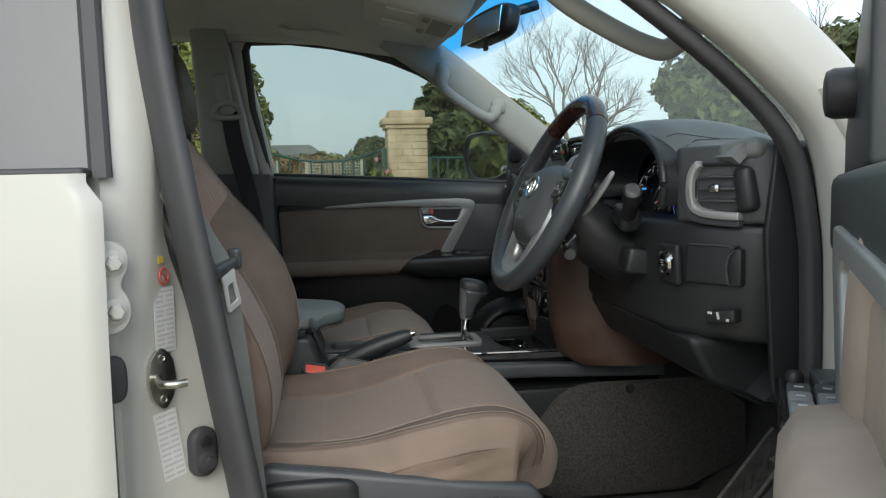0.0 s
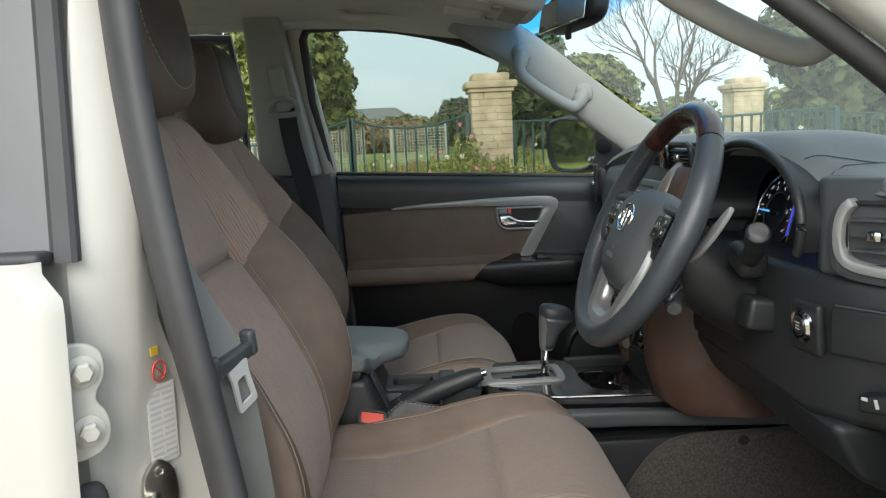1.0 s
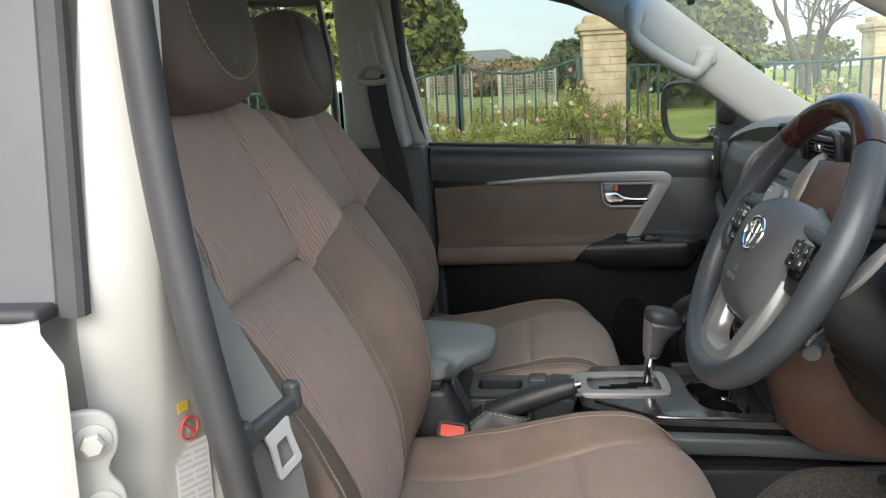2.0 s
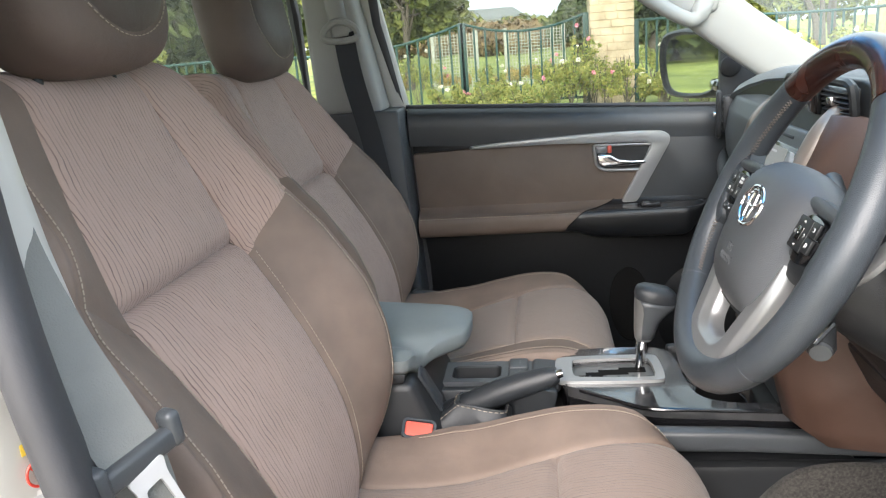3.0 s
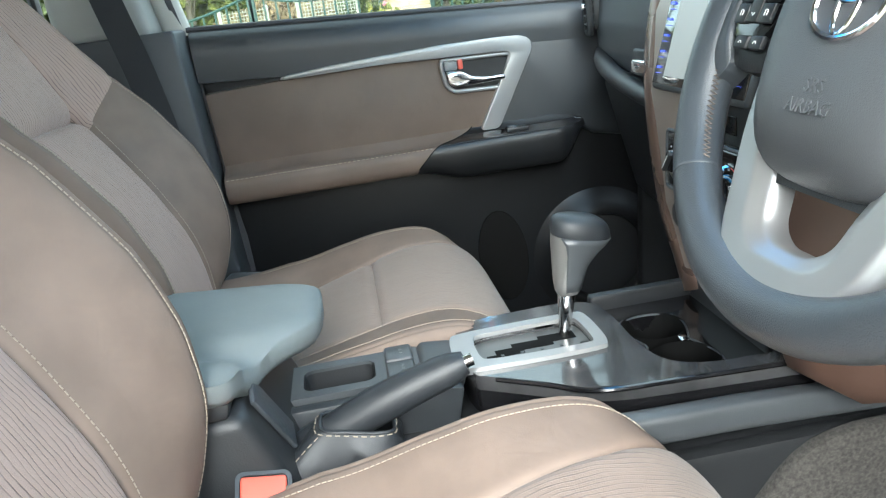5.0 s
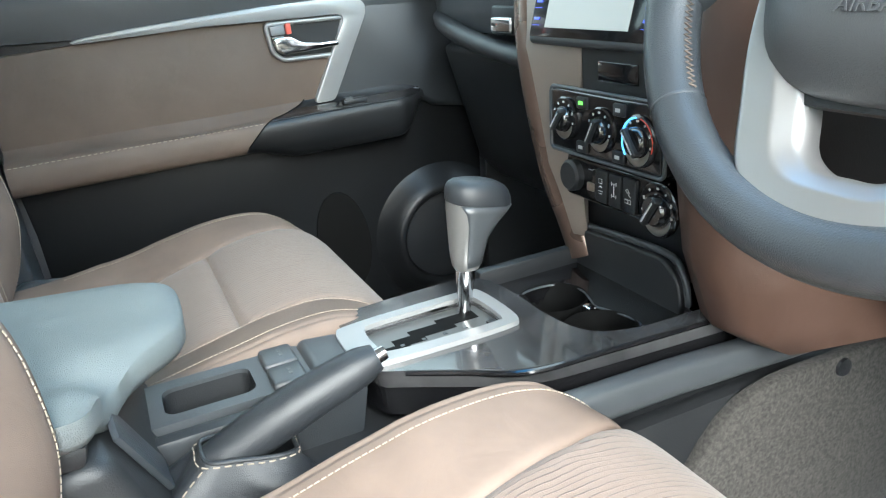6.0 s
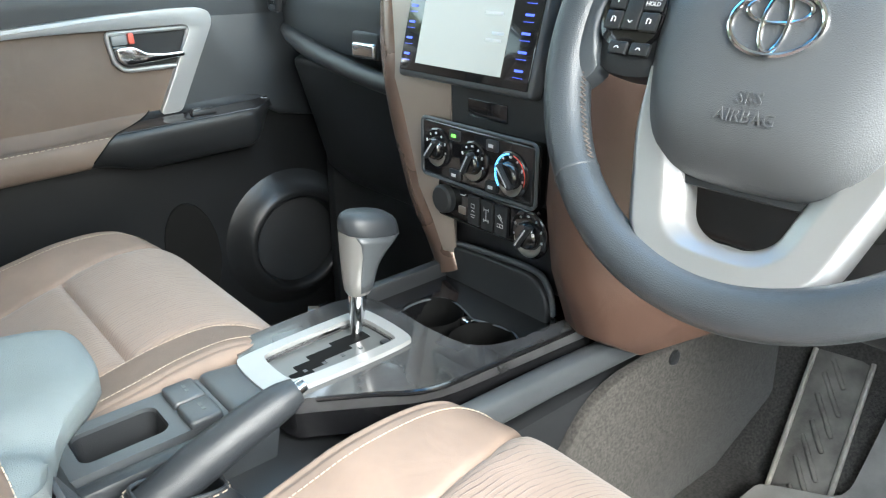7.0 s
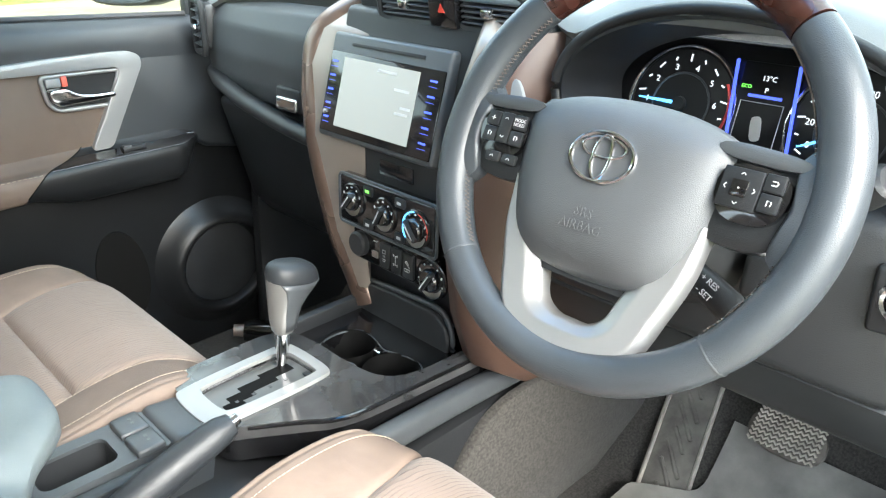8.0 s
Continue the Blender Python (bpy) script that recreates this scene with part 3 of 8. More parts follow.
bw = single("rear_windscreen", sheet(lambda u, v: Vector((-1.33 + 0.03 * v, 1.10 + 1.38 * u, 1.20 + 0.42 * v)), 6, 4), M_GLASS, "clear rear windscreen glass", kind="structure")
bw.visible_shadow = False

# bonnet, wings and wheels carry the cabin
single("bonnet", thick(sheet(lambda u, v: Vector((1.03 + 0.98 * u, 1.02 + 1.54 * v, 1.085 - 0.10 * u ** 2 - 0.05 * (2 * v - 1) ** 4 - 0.10 * smooth(0.85, 1.0, u))), 16, 16), 0.02), M_WHITE, "white painted bonnet ahead of the windscreen", kind="structure")
for side, y0, y1 in (("right", 0.985, 1.03), ("left", 2.56, 2.605)):
    arch = [(1.45 + 0.44 * math.cos(radians(a)), 0.40 + 0.44 * math.sin(radians(a))) for a in range(0, 181, 12)]
    single("wing_" + side, prism([(2.02, 0.42)] + arch + [(0.93, 0.42), (0.93, 1.03), (2.0, 0.93)], "y", y0, y1, 0.006), M_WHITE, "white painted front wing", kind="structure")
single("front_bumper", rbox((2.02, MID, 0.66), (0.10, 1.60, 0.46), 0.03, 3), M_WHITE, "white painted front bumper", kind="structure")


def road_wheel(x, y, s):
    t = thing("road_wheel", (x, y, 0), "black tyre on a grey alloy wheel under the car", "wheel", "road wheels")
    m = pose(x, y, 0.38, 90, 0, 0)
    part("tyre", moved(lathe([(0.24, -0.11), (0.34, -0.12), (0.375, -0.10), (0.38, 0.0), (0.375, 0.10), (0.34, 0.12), (0.24, 0.11)], 40), m), M_RUBBER, t)
    part("rim", moved(lathe([(0.24, -0.10), (0.22, -0.07), (0.05, -0.05), (0.0, -0.055), (0.05, 0.05), (0.22, 0.07), (0.24, 0.10)], 40), m), M_STEEL, t)


for wx in (1.45, -1.18):
    for wy in (1.14, 2.45):
        road_wheel(wx, wy, 1)

# ---- front seats ----
BK = [(-0.188, 0.66), (-0.172, 0.74), (-0.168, 0.80), (-0.185, 0.88), (-0.224, 0.96), (-0.268, 1.03), (-0.314, 1.10), (-0.350, 1.18), (-0.382, 1.26), (-0.405, 1.315), (-0.435, 1.335), (-0.475, 1.335)]
BK_S = spline([(x, 0, z) for x, z in BK], 12)


def back_center(v):
    f = v * (len(BK_S) - 1)
    i = min(int(f), len(BK_S) - 2)
    p = BK_S[i].lerp(BK_S[i + 1], f - i)
    t = (BK_S[min(i + 2, len(BK_S) - 1)] - BK_S[max(i - 1, 0)]).normalized()
    return p, Vector((t.z, 0, -t.x))


def back_half(z):
    return table([0.66, 0.72, 0.77, 0.85, 0.95, 1.05, 1.12, 1.2, 1.27, 1.31, 1.34], [0.19, 0.215, 0.238, 0.260, 0.272, 0.272, 0.272, 0.270, 0.257, 0.238, 0.21], z)


def insert_half(z):
    return table([0.77, 0.9, 1.09, 1.2, 1.31], [0.112, 0.130, 0.150, 0.136, 0.112], z)


CREASE = 1.105
WORN = {"outer": 1.0}      # how far the bolster on the door side of a seat still stands up


def panel_seam(off):
    """Height of the seam between bolster and shoulder panel, off metres outside the insert."""
    return CREASE - 0.022 + 0.52 * off


def back_point(u, v, sink=0.0):
    """Front of the backrest: u across from -1 to 1, v from the bottom to the top."""
    p, n = back_center(v)
    z = p.z
    w = back_half(z)
    ins = insert_half(z)
    y = u * w
    a = abs(y)
    b = table([0.66, 0.74, 0.80, 0.86, 0.92, 0.98, 1.06, 1.13, 1.2, 1.28, 1.34], [-0.05, -0.02, 0.012, 0.042, 0.064, 0.074, 0.072, 0.058, 0.040, 0.020, 0.004], z)
    crest = 0.90 - 0.06 * smooth(1.08, 1.2, z)
    d = b * smooth(ins - 0.015, w * crest + 0.004, a) * (WORN["outer"] + (1 - WORN["outer"]) * smooth(1.10, 1.20, z) if u < 0 else 1.0)
    d -= (0.05 if u > 0 or WORN["outer"] == 1 else 0.03) * smooth(crest + 0.01, 1.0, abs(u)) ** 1.6
    d -= 0.003 * math.exp(-((abs(u) - crest) / 0.014) ** 2)
    d -= 0.008 * math.exp(-abs(a - ins) / 0.004)
    if a < ins + 0.01:
        d -= 0.024 * math.exp(-abs(z - CREASE) / 0.007) * smooth(ins + 0.01, ins - 0.01, a)
        d += 0.012 * max(0, 1 - (a / ins) ** 2) * (math.exp(-((z - 1.0) / 0.09) ** 2) + 0.8 * math.exp(-((z - 1.145) / 0.05) ** 2))
    else:
        line = panel_seam(a - ins)
        d -= 0.006 * math.exp(-abs(z - line) / 0.004)
    return Vector((p.x, y, p.z)) + n * (d - sink)


CU = [(-0.20, 0.752), (-0.12, 0.748), (-0.03, 0.752), (0.06, 0.775), (0.13, 0.793), (0.19, 0.799), (0.24, 0.788), (0.28, 0.760), (0.303, 0.722), (0.306, 0.69), (0.296, 0.66)]
CU_S = spline([(x, 0, z) for x, z in CU], 12)


def cush_center(v):
    f = v * (len(CU_S) - 1)
    i = min(int(f), len(CU_S) - 2)
    p = CU_S[i].lerp(CU_S[i + 1], f - i)
    t = (CU_S[min(i + 2, len(CU_S) - 1)] - CU_S[max(i - 1, 0)]).normalized()
    return p, Vector((-t.z, 0, t.x))


def cush_half(x):
    return table([-0.2, -0.15, -0.05, 0.1, 0.22, 0.28, 0.31], [0.235, 0.25, 0.268, 0.275, 0.266, 0.25, 0.235], x)


def cush_insert(x):
    return table([-0.15, 0.07, 0.20, 0.26, 0.31], [0.125, 0.145, 0.160, 0.182, 0.20], x)


C_CREASE = 0.097


def fold(x, z):
    """Slack creases in the cover on the cushion's side."""
    s = z * 230 - x * 26 + 1.2 * math.sin(x * 17 + 1.0)
    return 0.0022 * math.sin(s) * smooth(-0.12, 0.02, x) * smooth(0.24, 0.12, x) + 0.0006 * math.sin(s * 0.6 + x * 40)


def cush_point(u, v):
    p, n = cush_center(v)
    w, ins = cush_half(p.x), cush_insert(p.x)
    y = u * w
    a = abs(y)
    b = table([-0.15, -0.05, 0.05, 0.12, 0.19, 0.24, 0.28], [0.022, 0.028, 0.022, 0.016, 0.009, 0.003, 0.0], p.x)
    front = smooth(0.80, 0.92, v)
    d = b * smooth(ins - 0.012, 0.90 * w, a) * (1 - front)
    d -= 0.045 * smooth(0.90, 1.0, abs(u)) ** 1.6
    d -= 0.0025 * math.exp(-((abs(u) - 0.90) / 0.012) ** 2)
    d -= 0.006 * math.exp(-abs(a - ins) / 0.004)
    if a < ins and v < 0.75:
        d -= 0.012 * math.exp(-abs(p.x - C_CREASE) / 0.006) + 0.005 * math.exp(-((p.x + 0.085) / 0.007) ** 2)
    q = Vector((p.x, y, p.z)) + n * d
    q.y += math.copysign(fold(q.x, q.z) * smooth(0.93, 0.99, abs(u)), u)
    q.x -= 0.10 * smooth(0.55, 1.0, abs(u)) ** 2 * smooth(0.5, 1.0, v)
    return q


CU_V = 0.84


def surface_line(fn, uvs, lift=0.0012):
    """Points along a surface, a little above it."""
    out = []
    for u, v in uvs:
        p = fn(u, v)
        n = (fn(u + 0.004, v) - fn(u - 0.004, v)).cross(fn(u, min(1, v + 0.004)) - fn(u, v - 0.004)).normalized()
        if fn is cush_point:
            n = -n
        out.append(p + n * lift)
    return out


def v_of(center, key, lo, hi, want):
    for _ in range(40):
        mid = (lo + hi) / 2
        if key(center(mid)[0]) < want:
            lo = mid
        else:
            hi = mid
    return lo


def seat_thing(name, label, recline_side, recline=0.0, raised=0.0, worn=1.0):
    """A front seat, with its foot at the origin: forward x, left y."""
    WORN["outer"] = worn
    root = tagged(new(name), label, "car seat", "front seats")
    root.empty_display_size = 0.05
    vc = v_of(back_center, lambda p: p.z, 0, 1, CREASE)
    vx = v_of(cush_center, lambda p: p.x, 0, 0.7, C_CREASE)
    bi = lambda v: insert_half(back_center(v)[0].z) / back_half(back_center(v)[0].z)
    ci = lambda v: cush_insert(cush_center(v)[0].x) / cush_half(cush_center(v)[0].x)
    split = [v_of(back_center, lambda p: p.z, 0, 0.85, panel_seam(0.116 * i / 40)) for i in range(41)]
    vb = lambda q: split[round(q * 40)]
    back = part("backrest", back_shell(), M_LEATHER, root)
    part("upper_insert", cloth_sheet(lambda a, b: back_point((2 * a - 1) * bi(vc + (1 - vc) * b), vc + (1 - vc) * b), 44, 56), M_STRIPE_V, back, "taupe cloth with wavy upright lines, lightened for the backrest's weaker light", sharp=180)
    part("lower_insert", cloth_sheet(lambda a, b: back_point((2 * a - 1) * bi(vc * b), vc * b), 44, 60), M_STRIPE_V, back, "taupe cloth with wavy upright lines, lightened for the backrest's weaker light", sharp=180)
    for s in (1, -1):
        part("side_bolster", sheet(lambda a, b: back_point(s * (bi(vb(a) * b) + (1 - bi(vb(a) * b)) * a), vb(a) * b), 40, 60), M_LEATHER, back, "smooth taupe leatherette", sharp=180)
        part("shoulder_panel", cloth_sheet(lambda a, b: back_point(s * (bi(vb(a) + (1 - vb(a)) * b) + (1 - bi(vb(a) + (1 - vb(a)) * b)) * a), vb(a) + (1 - vb(a)) * b), 40, 50), M_LEATHER if s < 0 and worn < 1 else M_STRIPE_V, back, "smooth taupe leatherette" if s < 0 and worn < 1 else "taupe cloth with wavy upright lines, lightened for the backrest's weaker light", sharp=180)
    cush = part("seat", cush_shell(), M_LEATHER, root)
    part("rear_insert", cloth_sheet(lambda a, b: cush_point((2 * a - 1) * ci(vx * b), vx * b), 44, 40), M_STRIPE_H, cush, "taupe cloth with wavy lengthwise lines, darkened against the cushion's top light", sharp=180)
    part("front_insert", cloth_sheet(lambda a, b: cush_point((2 * a - 1) * ci(vx + (CU_V - vx) * b), vx + (CU_V - vx) * b), 44, 44), M_STRIPE_H, cush, "taupe cloth with wavy lengthwise lines, darkened against the cushion's top light", sharp=180)
    for s in (1, -1):
        part("thigh_bolster", sheet(lambda a, b: cush_point(s * (ci(CU_V * b) + (1 - ci(CU_V * b)) * a), CU_V * b), 56, 90), M_LEATHER, cush, "smooth taupe leatherette", sharp=180)
    part("front_roll", cloth_sheet(lambda a, b: cush_point(2 * a - 1, CU_V + (1 - CU_V) * b), 60, 20), M_STRIPE_H, cush, "taupe cloth with wavy lengthwise lines, darkened against the cushion's top light", sharp=180)
    # thread along the seams
    vs = [0.03 + 0.8 * i / 60 for i in range(61)]
    for sgn in (1, -1):
        uv = [(sgn * (0.885 - 0.06 * smooth(1.08, 1.2, back_center(v)[0].z)), v) for v in vs if back_center(v)[0].z < 1.27]
        part("seam_thread", stitches(surface_line(back_point, uv), length=0.0042, gap=0.0016, r=0.00065), M_STITCH, back, "cream contrast stitching")
        uv = [(sgn * (insert_half(back_center(v)[0].z) + 0.007) / back_half(back_center(v)[0].z), v) for v in vs if 0.76 < back_center(v)[0].z < CREASE - 0.02]
        part("seam_thread", stitches(surface_line(back_point, uv), length=0.0042, gap=0.0016, r=0.0006), M_STITCH, back, "cream contrast stitching")
        if sgn < 0:
            uv = [(sgn * (cush_insert(cush_center(v)[0].x) + 0.006) / cush_half(cush_center(v)[0].x), v) for v in (0.14 + 0.62 * i / 50 for i in range(51))]
            part("seam_thread", stitches(surface_line(cush_point, uv), length=0.0042, gap=0.0016, r=0.0005), M_STITCH, cush, "cream contrast stitching")
        uv = [(sgn * 0.845, 0.12 + 0.70 * i / 50) for i in range(51)]
        part("seam_thread", stitches(surface_line(cush_point, uv), length=0.0042, gap=0.0016, r=0.00065), M_STITCH, cush, "cream contrast stitching")
    # headrest on two posts
    hx, hz = -0.412 - 0.15 * raised, 1.43 + raised
    head = part("headrest", superbox((hx, 0, hz), (0.128, 0.268, 0.232), 3.4, 48, (0, -10, 0)), M_HEADREST, root, "padded headrest with brown sides")
    HM = pose(hx, 0, hz, 0, -10, 0)
    U = lambda t, k: (k * 0.098 * math.cos(t), k * (0.082 * math.sin(t) if math.sin(t) < 0 else 0.105 * min(1, 1.6 * math.sin(t))))
    ring_ = [U(2 * math.pi * j / 48, 1.0) for j in range(48)]

    def face_x(y, z):
        return 0.064 * max(0.05, 1 - abs(y / 0.134) ** 3.4 - abs(z / 0.116) ** 3.4) ** (1 / 3.4)

    def face_at(u, v):
        y, z = U(2 * math.pi * u, v)
        return HM @ Vector((face_x(y, z) + 0.0035 - 0.004 * v ** 8, y, z))
    part("headrest_face", sheet(face_at, 48, 12), M_LEATHER_DK, head, "dark brown leatherette centre", sharp=180)
    part("seam_thread", stitches([HM @ Vector((face_x(y, z) + 0.0012, y * 1.04, z * 1.04)) for y, z in ring_ + ring_[:1]]), M_STITCH, head, "cream contrast stitching")
    for s in (1, -1):
        part("headrest_post", tube([(hx - 0.01, s * 0.07, hz - 0.05), (hx + 0.0, s * 0.07, 1.29)], 0.006, 10), M_DARK, head, "dark steel post")
    # plinth, rails and side cover
    part("seat_base", rbox((0.06, 0, 0.655), (0.36, 0.44, 0.07), 0.02, 3), M_DARK, root)
    s = recline_side
    cover = prism([(-0.19, 0.62), (-0.20, 0.735), (-0.165, 0.768), (-0.06, 0.752), (0.12, 0.722), (0.23, 0.706), (0.25, 0.68), (0.22, 0.62)], "y", s * 0.255, s * 0.286, 0.010, 3)
    side = part("side_cover", cover, M_GREY, root, "grey plastic side cover with levers")
    part("recline_lever", superbox((-0.11, s * 0.292, 0.722), (0.15, 0.024, 0.05), 3.5, 20), M_DARK, side)
    part("height_lever", superbox((0.12, s * 0.292, 0.682), (0.15, 0.02, 0.03), 3.5, 20), M_DARK, side)
    for q in (0.19, -0.19):
        part("seat_rail", rbox((0.04, q, 0.53), (0.42, 0.05, 0.18), 0.01), M_DARK, root)
    part("hinge_cover", superbox((-0.20, s * 0.235, 0.70), (0.10, 0.04, 0.09), 3.0, 24), M_DARK, root)
    if recline:
        for ob in (back, head):
            ob.matrix_basis = Matrix.Translation((-0.10, 0, 0.78)) @ Matrix.Rotation(radians(-recline), 4, "Y") @ Matrix.Translation((0.10, 0, -0.78))
    return root


def back_shell():
    def f(u, v):
        k = u * 8
        i = min(int(k), 7)
        L, R = back_point(1, v), back_point(-1, v)
        p, n = back_center(v)
        w = back_half(p.z)
        th = 0.10 * (1 - 0.6 * smooth(0.8, 1.0, v))
        base = p - n * th
        seq = [L, L - n * 0.035, base + Vector((0, w * 0.93, 0)) + n * 0.02, base + Vector((0, w * 0.6, 0)) - n * 0.01, base - n * 0.015,
               base + Vector((0, -w * 0.6, 0)) - n * 0.01, base + Vector((0, -w * 0.93, 0)) + n * 0.02, R - n * 0.035, R]
        return seq[i].lerp(seq[i + 1], k - i)
    return sheet(f, 32, 50)


def cush_shell():
    def f(u, v):
        L, R = cush_point(1, v), cush_point(-1, v)
        zb = 0.655
        seq = [L, Vector((L.x - 0.012, L.y - 0.012, min(zb, L.z - 0.004))), Vector((R.x - 0.012, R.y + 0.012, min(zb, R.z - 0.004))), R]
        k = 3 * u
        i = min(int(k), 2)
        q = seq[i].lerp(seq[i + 1], k - i)
        if i != 1:
            t = (k - i) if i == 0 else 1 - (k - i)
            q.y += (1 if i == 0 else -1) * (0.006 * math.sin(math.pi * t) + fold(q.x, q.z) * (1 - 0.5 * t))
        return q
    return sheet(f, 36, 90)


passenger_seat = seat_thing("passenger_seat", "taupe front passenger seat with wavy striped cloth and leatherette bolsters", 1)
passenger_seat.matrix_basis = pose(0, 2.16, 0)
driver_seat = seat_thing("driver_seat", "taupe driver seat with wavy striped cloth beside the open doorway", -1, -1.4, 0.010, 0.5)
driver_seat.matrix_basis = pose(0.072, 1.412, 0.02)

# ---- centre console ----
console = thing("centre_console", (0.2, MID, 0.44), "black centre console with figured top panel between the seats", "console")
part("console_body", prism([(-0.34, 0.46), (0.62, 0.46), (0.62, 0.715), (0.30, 0.715), (0.17, 0.745), (-0.02, 0.745), (-0.34, 0.74)], "y", 1.685, 1.93, 0.012, 3), M_DARK, console)
# padded rail at its foot, on both sides
for y0, s in ((1.668, 1), (1.945, -1)):
    part("side_rail", loft([[Vector((x, y0 + s * (0.0 + 0.012 * (1 - q[0])), zc + q[1] * h)) for q in rounded([(0, -1), (-0.8, -1), (-1.2, -0.2), (-0.9, 0.7), (-0.2, 1.15), (0.8, 1.15), (1.6, 0.9), (1.6, -1)], 2)]
                            for x, zc, h in ((0.12, 0.752, 0.014), (0.30, 0.763, 0.017), (0.45, 0.760, 0.016), (0.60, 0.752, 0.015), (0.75, 0.745, 0.014))]), M_GREY, console, "slate grey padded rail")
    part("side_panel", rbox((0.35, y0 + s * 0.022, 0.58), (1.0, 0.03, 0.27), 0.01), M_DARK, console)


TC = rounded([(0.36, 0.46), (0.43, 0.60), (0.474, 0.668), (0.515, 0.708), (0.56, 0.722), (0.62, 0.724), (0.95, 0.715), (0.95, 0.46)], 1)
tcar = part("tunnel_carpet", prism(TC, "y", 1.659, 1.676, 0.004), M_CARPET, console, "dusty charcoal carpet on the tunnel's side")
part("carpet_clip", lathe([(0.011, 0), (0.010, 0.003), (0, 0.004)], 20, pose(0.668, 1.659, 0.708, 90, 0, 0)), M_DARK, tcar, "round black carpet clip")
TOP = [(0.185, 1.935), (0.185, 1.79), (0.215, 1.772), (0.262, 1.74), (0.312, 1.706), (0.40, 1.697), (0.60, 1.683), (0.60, 1.943), (0.40, 1.943), (0.27, 1.943)]
FIGURED = [(0.185, 1.935), (0.185, 1.79), (0.215, 1.772), (0.262, 1.74), (0.312, 1.706), (0.40, 1.697), (0.60, 1.683), (0.60, 1.708), (0.50, 1.713), (0.435, 1.716), (0.395, 1.738), (0.385, 1.80), (0.388, 1.87), (0.376, 1.943), (0.27, 1.943)]


def loft_open(outlines):
    """Skins outlines without caps."""
    bm = bmesh.new()
    R = [[bm.verts.new(p) for p in o] for o in outlines]
    n = len(R[0])
    for A, B in zip(R, R[1:]):
        for j in range(n):
            bm.faces.new((A[j], A[(j + 1) % n], B[(j + 1) % n], B[j]))
    return bm


def well(poly, holes, z0, z1):
    """A flat plate with holes cut through it."""
    bm = bmesh.new()
    loops = [poly] + holes
    edges = []
    for lp in loops:
        vs = [bm.verts.new((x, y, z1)) for x, y in lp]
        edges += [bm.edges.new((vs[i], vs[(i + 1) % len(vs)])) for i in range(len(vs))]
    bmesh.ops.triangle_fill(bm, use_beauty=True, edges=edges)
    r = bmesh.ops.extrude_face_region(bm, geom=bm.faces[:])
    bmesh.ops.translate(bm, vec=(0, 0, z0 - z1), verts=[g for g in r["geom"] if isinstance(g, bmesh.types.BMVert)])
    bmesh.ops.recalc_face_normals(bm, faces=bm.faces)
    return bm


CUP_A, CUP_B, CUP_R = (0.432, 1.858), (0.432, 1.765), 0.038
cup_hole = [(0.395, 1.735), (0.43, 1.722), (0.468, 1.735), (0.474, 1.765), (0.463, 1.80), (0.458, 1.812), (0.463, 1.825), (0.474, 1.86), (0.468, 1.888), (0.432, 1.898), (0.396, 1.888), (0.39, 1.86), (0.401, 1.825), (0.406, 1.812), (0.401, 1.80), (0.389, 1.765)]
cup_hole = rounded(cup_hole, 2)
gate_out = rounded([(0.176, 1.882), (0.176, 1.802), (0.19, 1.790), (0.345, 1.788), (0.357, 1.800), (0.355, 1.888), (0.343, 1.898), (0.19, 1.894)], 2)
gate_in = rounded([(0.205, 1.872), (0.205, 1.816), (0.215, 1.806), (0.335, 1.803), (0.342, 1.810), (0.340, 1.874), (0.332, 1.883), (0.215, 1.880)], 2)
TOP_R = rounded(TOP, 2)
panel = part("top_panel", well(rounded(FIGURED, 2), [gate_in], 0.782, 0.800), M_PANEL, console, "dark figured gloss panel")
part("panel_edge", well(TOP_R, [cup_hole], 0.752, 0.7815), M_GLOSS, console, "piano black edge")
part("edge_bead", tube(spline([(x, y + 0.001, 0.797) for x, y in TOP[2:7]], 6), 0.0032, 8), M_GLOSS, panel)
part("side_wall", prism(fillet([(0.378, 0.772), (0.378, 0.803), (0.60, 0.803), (0.60, 0.772)], 0.006), "y", 1.936, 1.952, 0.003), M_DARK, console, "black raised edge beside the cup holders")
part("well_line", tube([(x, y, 0.7822) for x, y in cup_hole], 0.0013, 6, True), M_GREY, console, "thin grey edge of the cup holder")
# shade inside the wells is put into their colour
part("cup_well", joined(lathe([(0.0, 0.725), (0.034, 0.725), (0.040, 0.785)], 28, pose(*CUP_A, 0)), lathe([(0.0, 0.725), (0.034, 0.725), (0.040, 0.785)], 28, pose(*CUP_B, 0))), M_PIT, panel, "cup wells in a black that holds their shade")
part("cup_clip", rbox((0.452, 1.815, 0.775), (0.012, 0.016, 0.02), 0.003), M_CHROME, panel, "small pale clip in the cup holder")
frame_ring = part("gate_frame", well(gate_out, [gate_in], 0.797, 0.8055), M_SILVER, console, "satin silver shifter frame")
part("gate_plate", prism(gate_in, "z", 0.79, 0.794), M_GATE, console, "satin grey shifter plate")
ZIG = [(0.330, 1.846), (0.300, 1.846), (0.300, 1.838), (0.262, 1.838), (0.262, 1.830), (0.242, 1.830), (0.242, 1.822), (0.216, 1.822), (0.216, 1.836), (0.228, 1.836), (0.228, 1.848), (0.250, 1.848), (0.250, 1.858), (0.285, 1.858), (0.285, 1.866), (0.330, 1.866)]
part("shift_slot", prism(ZIG, "z", 0.7941, 0.7946), M_PIT, frame_ring, "stepped shifter slot")
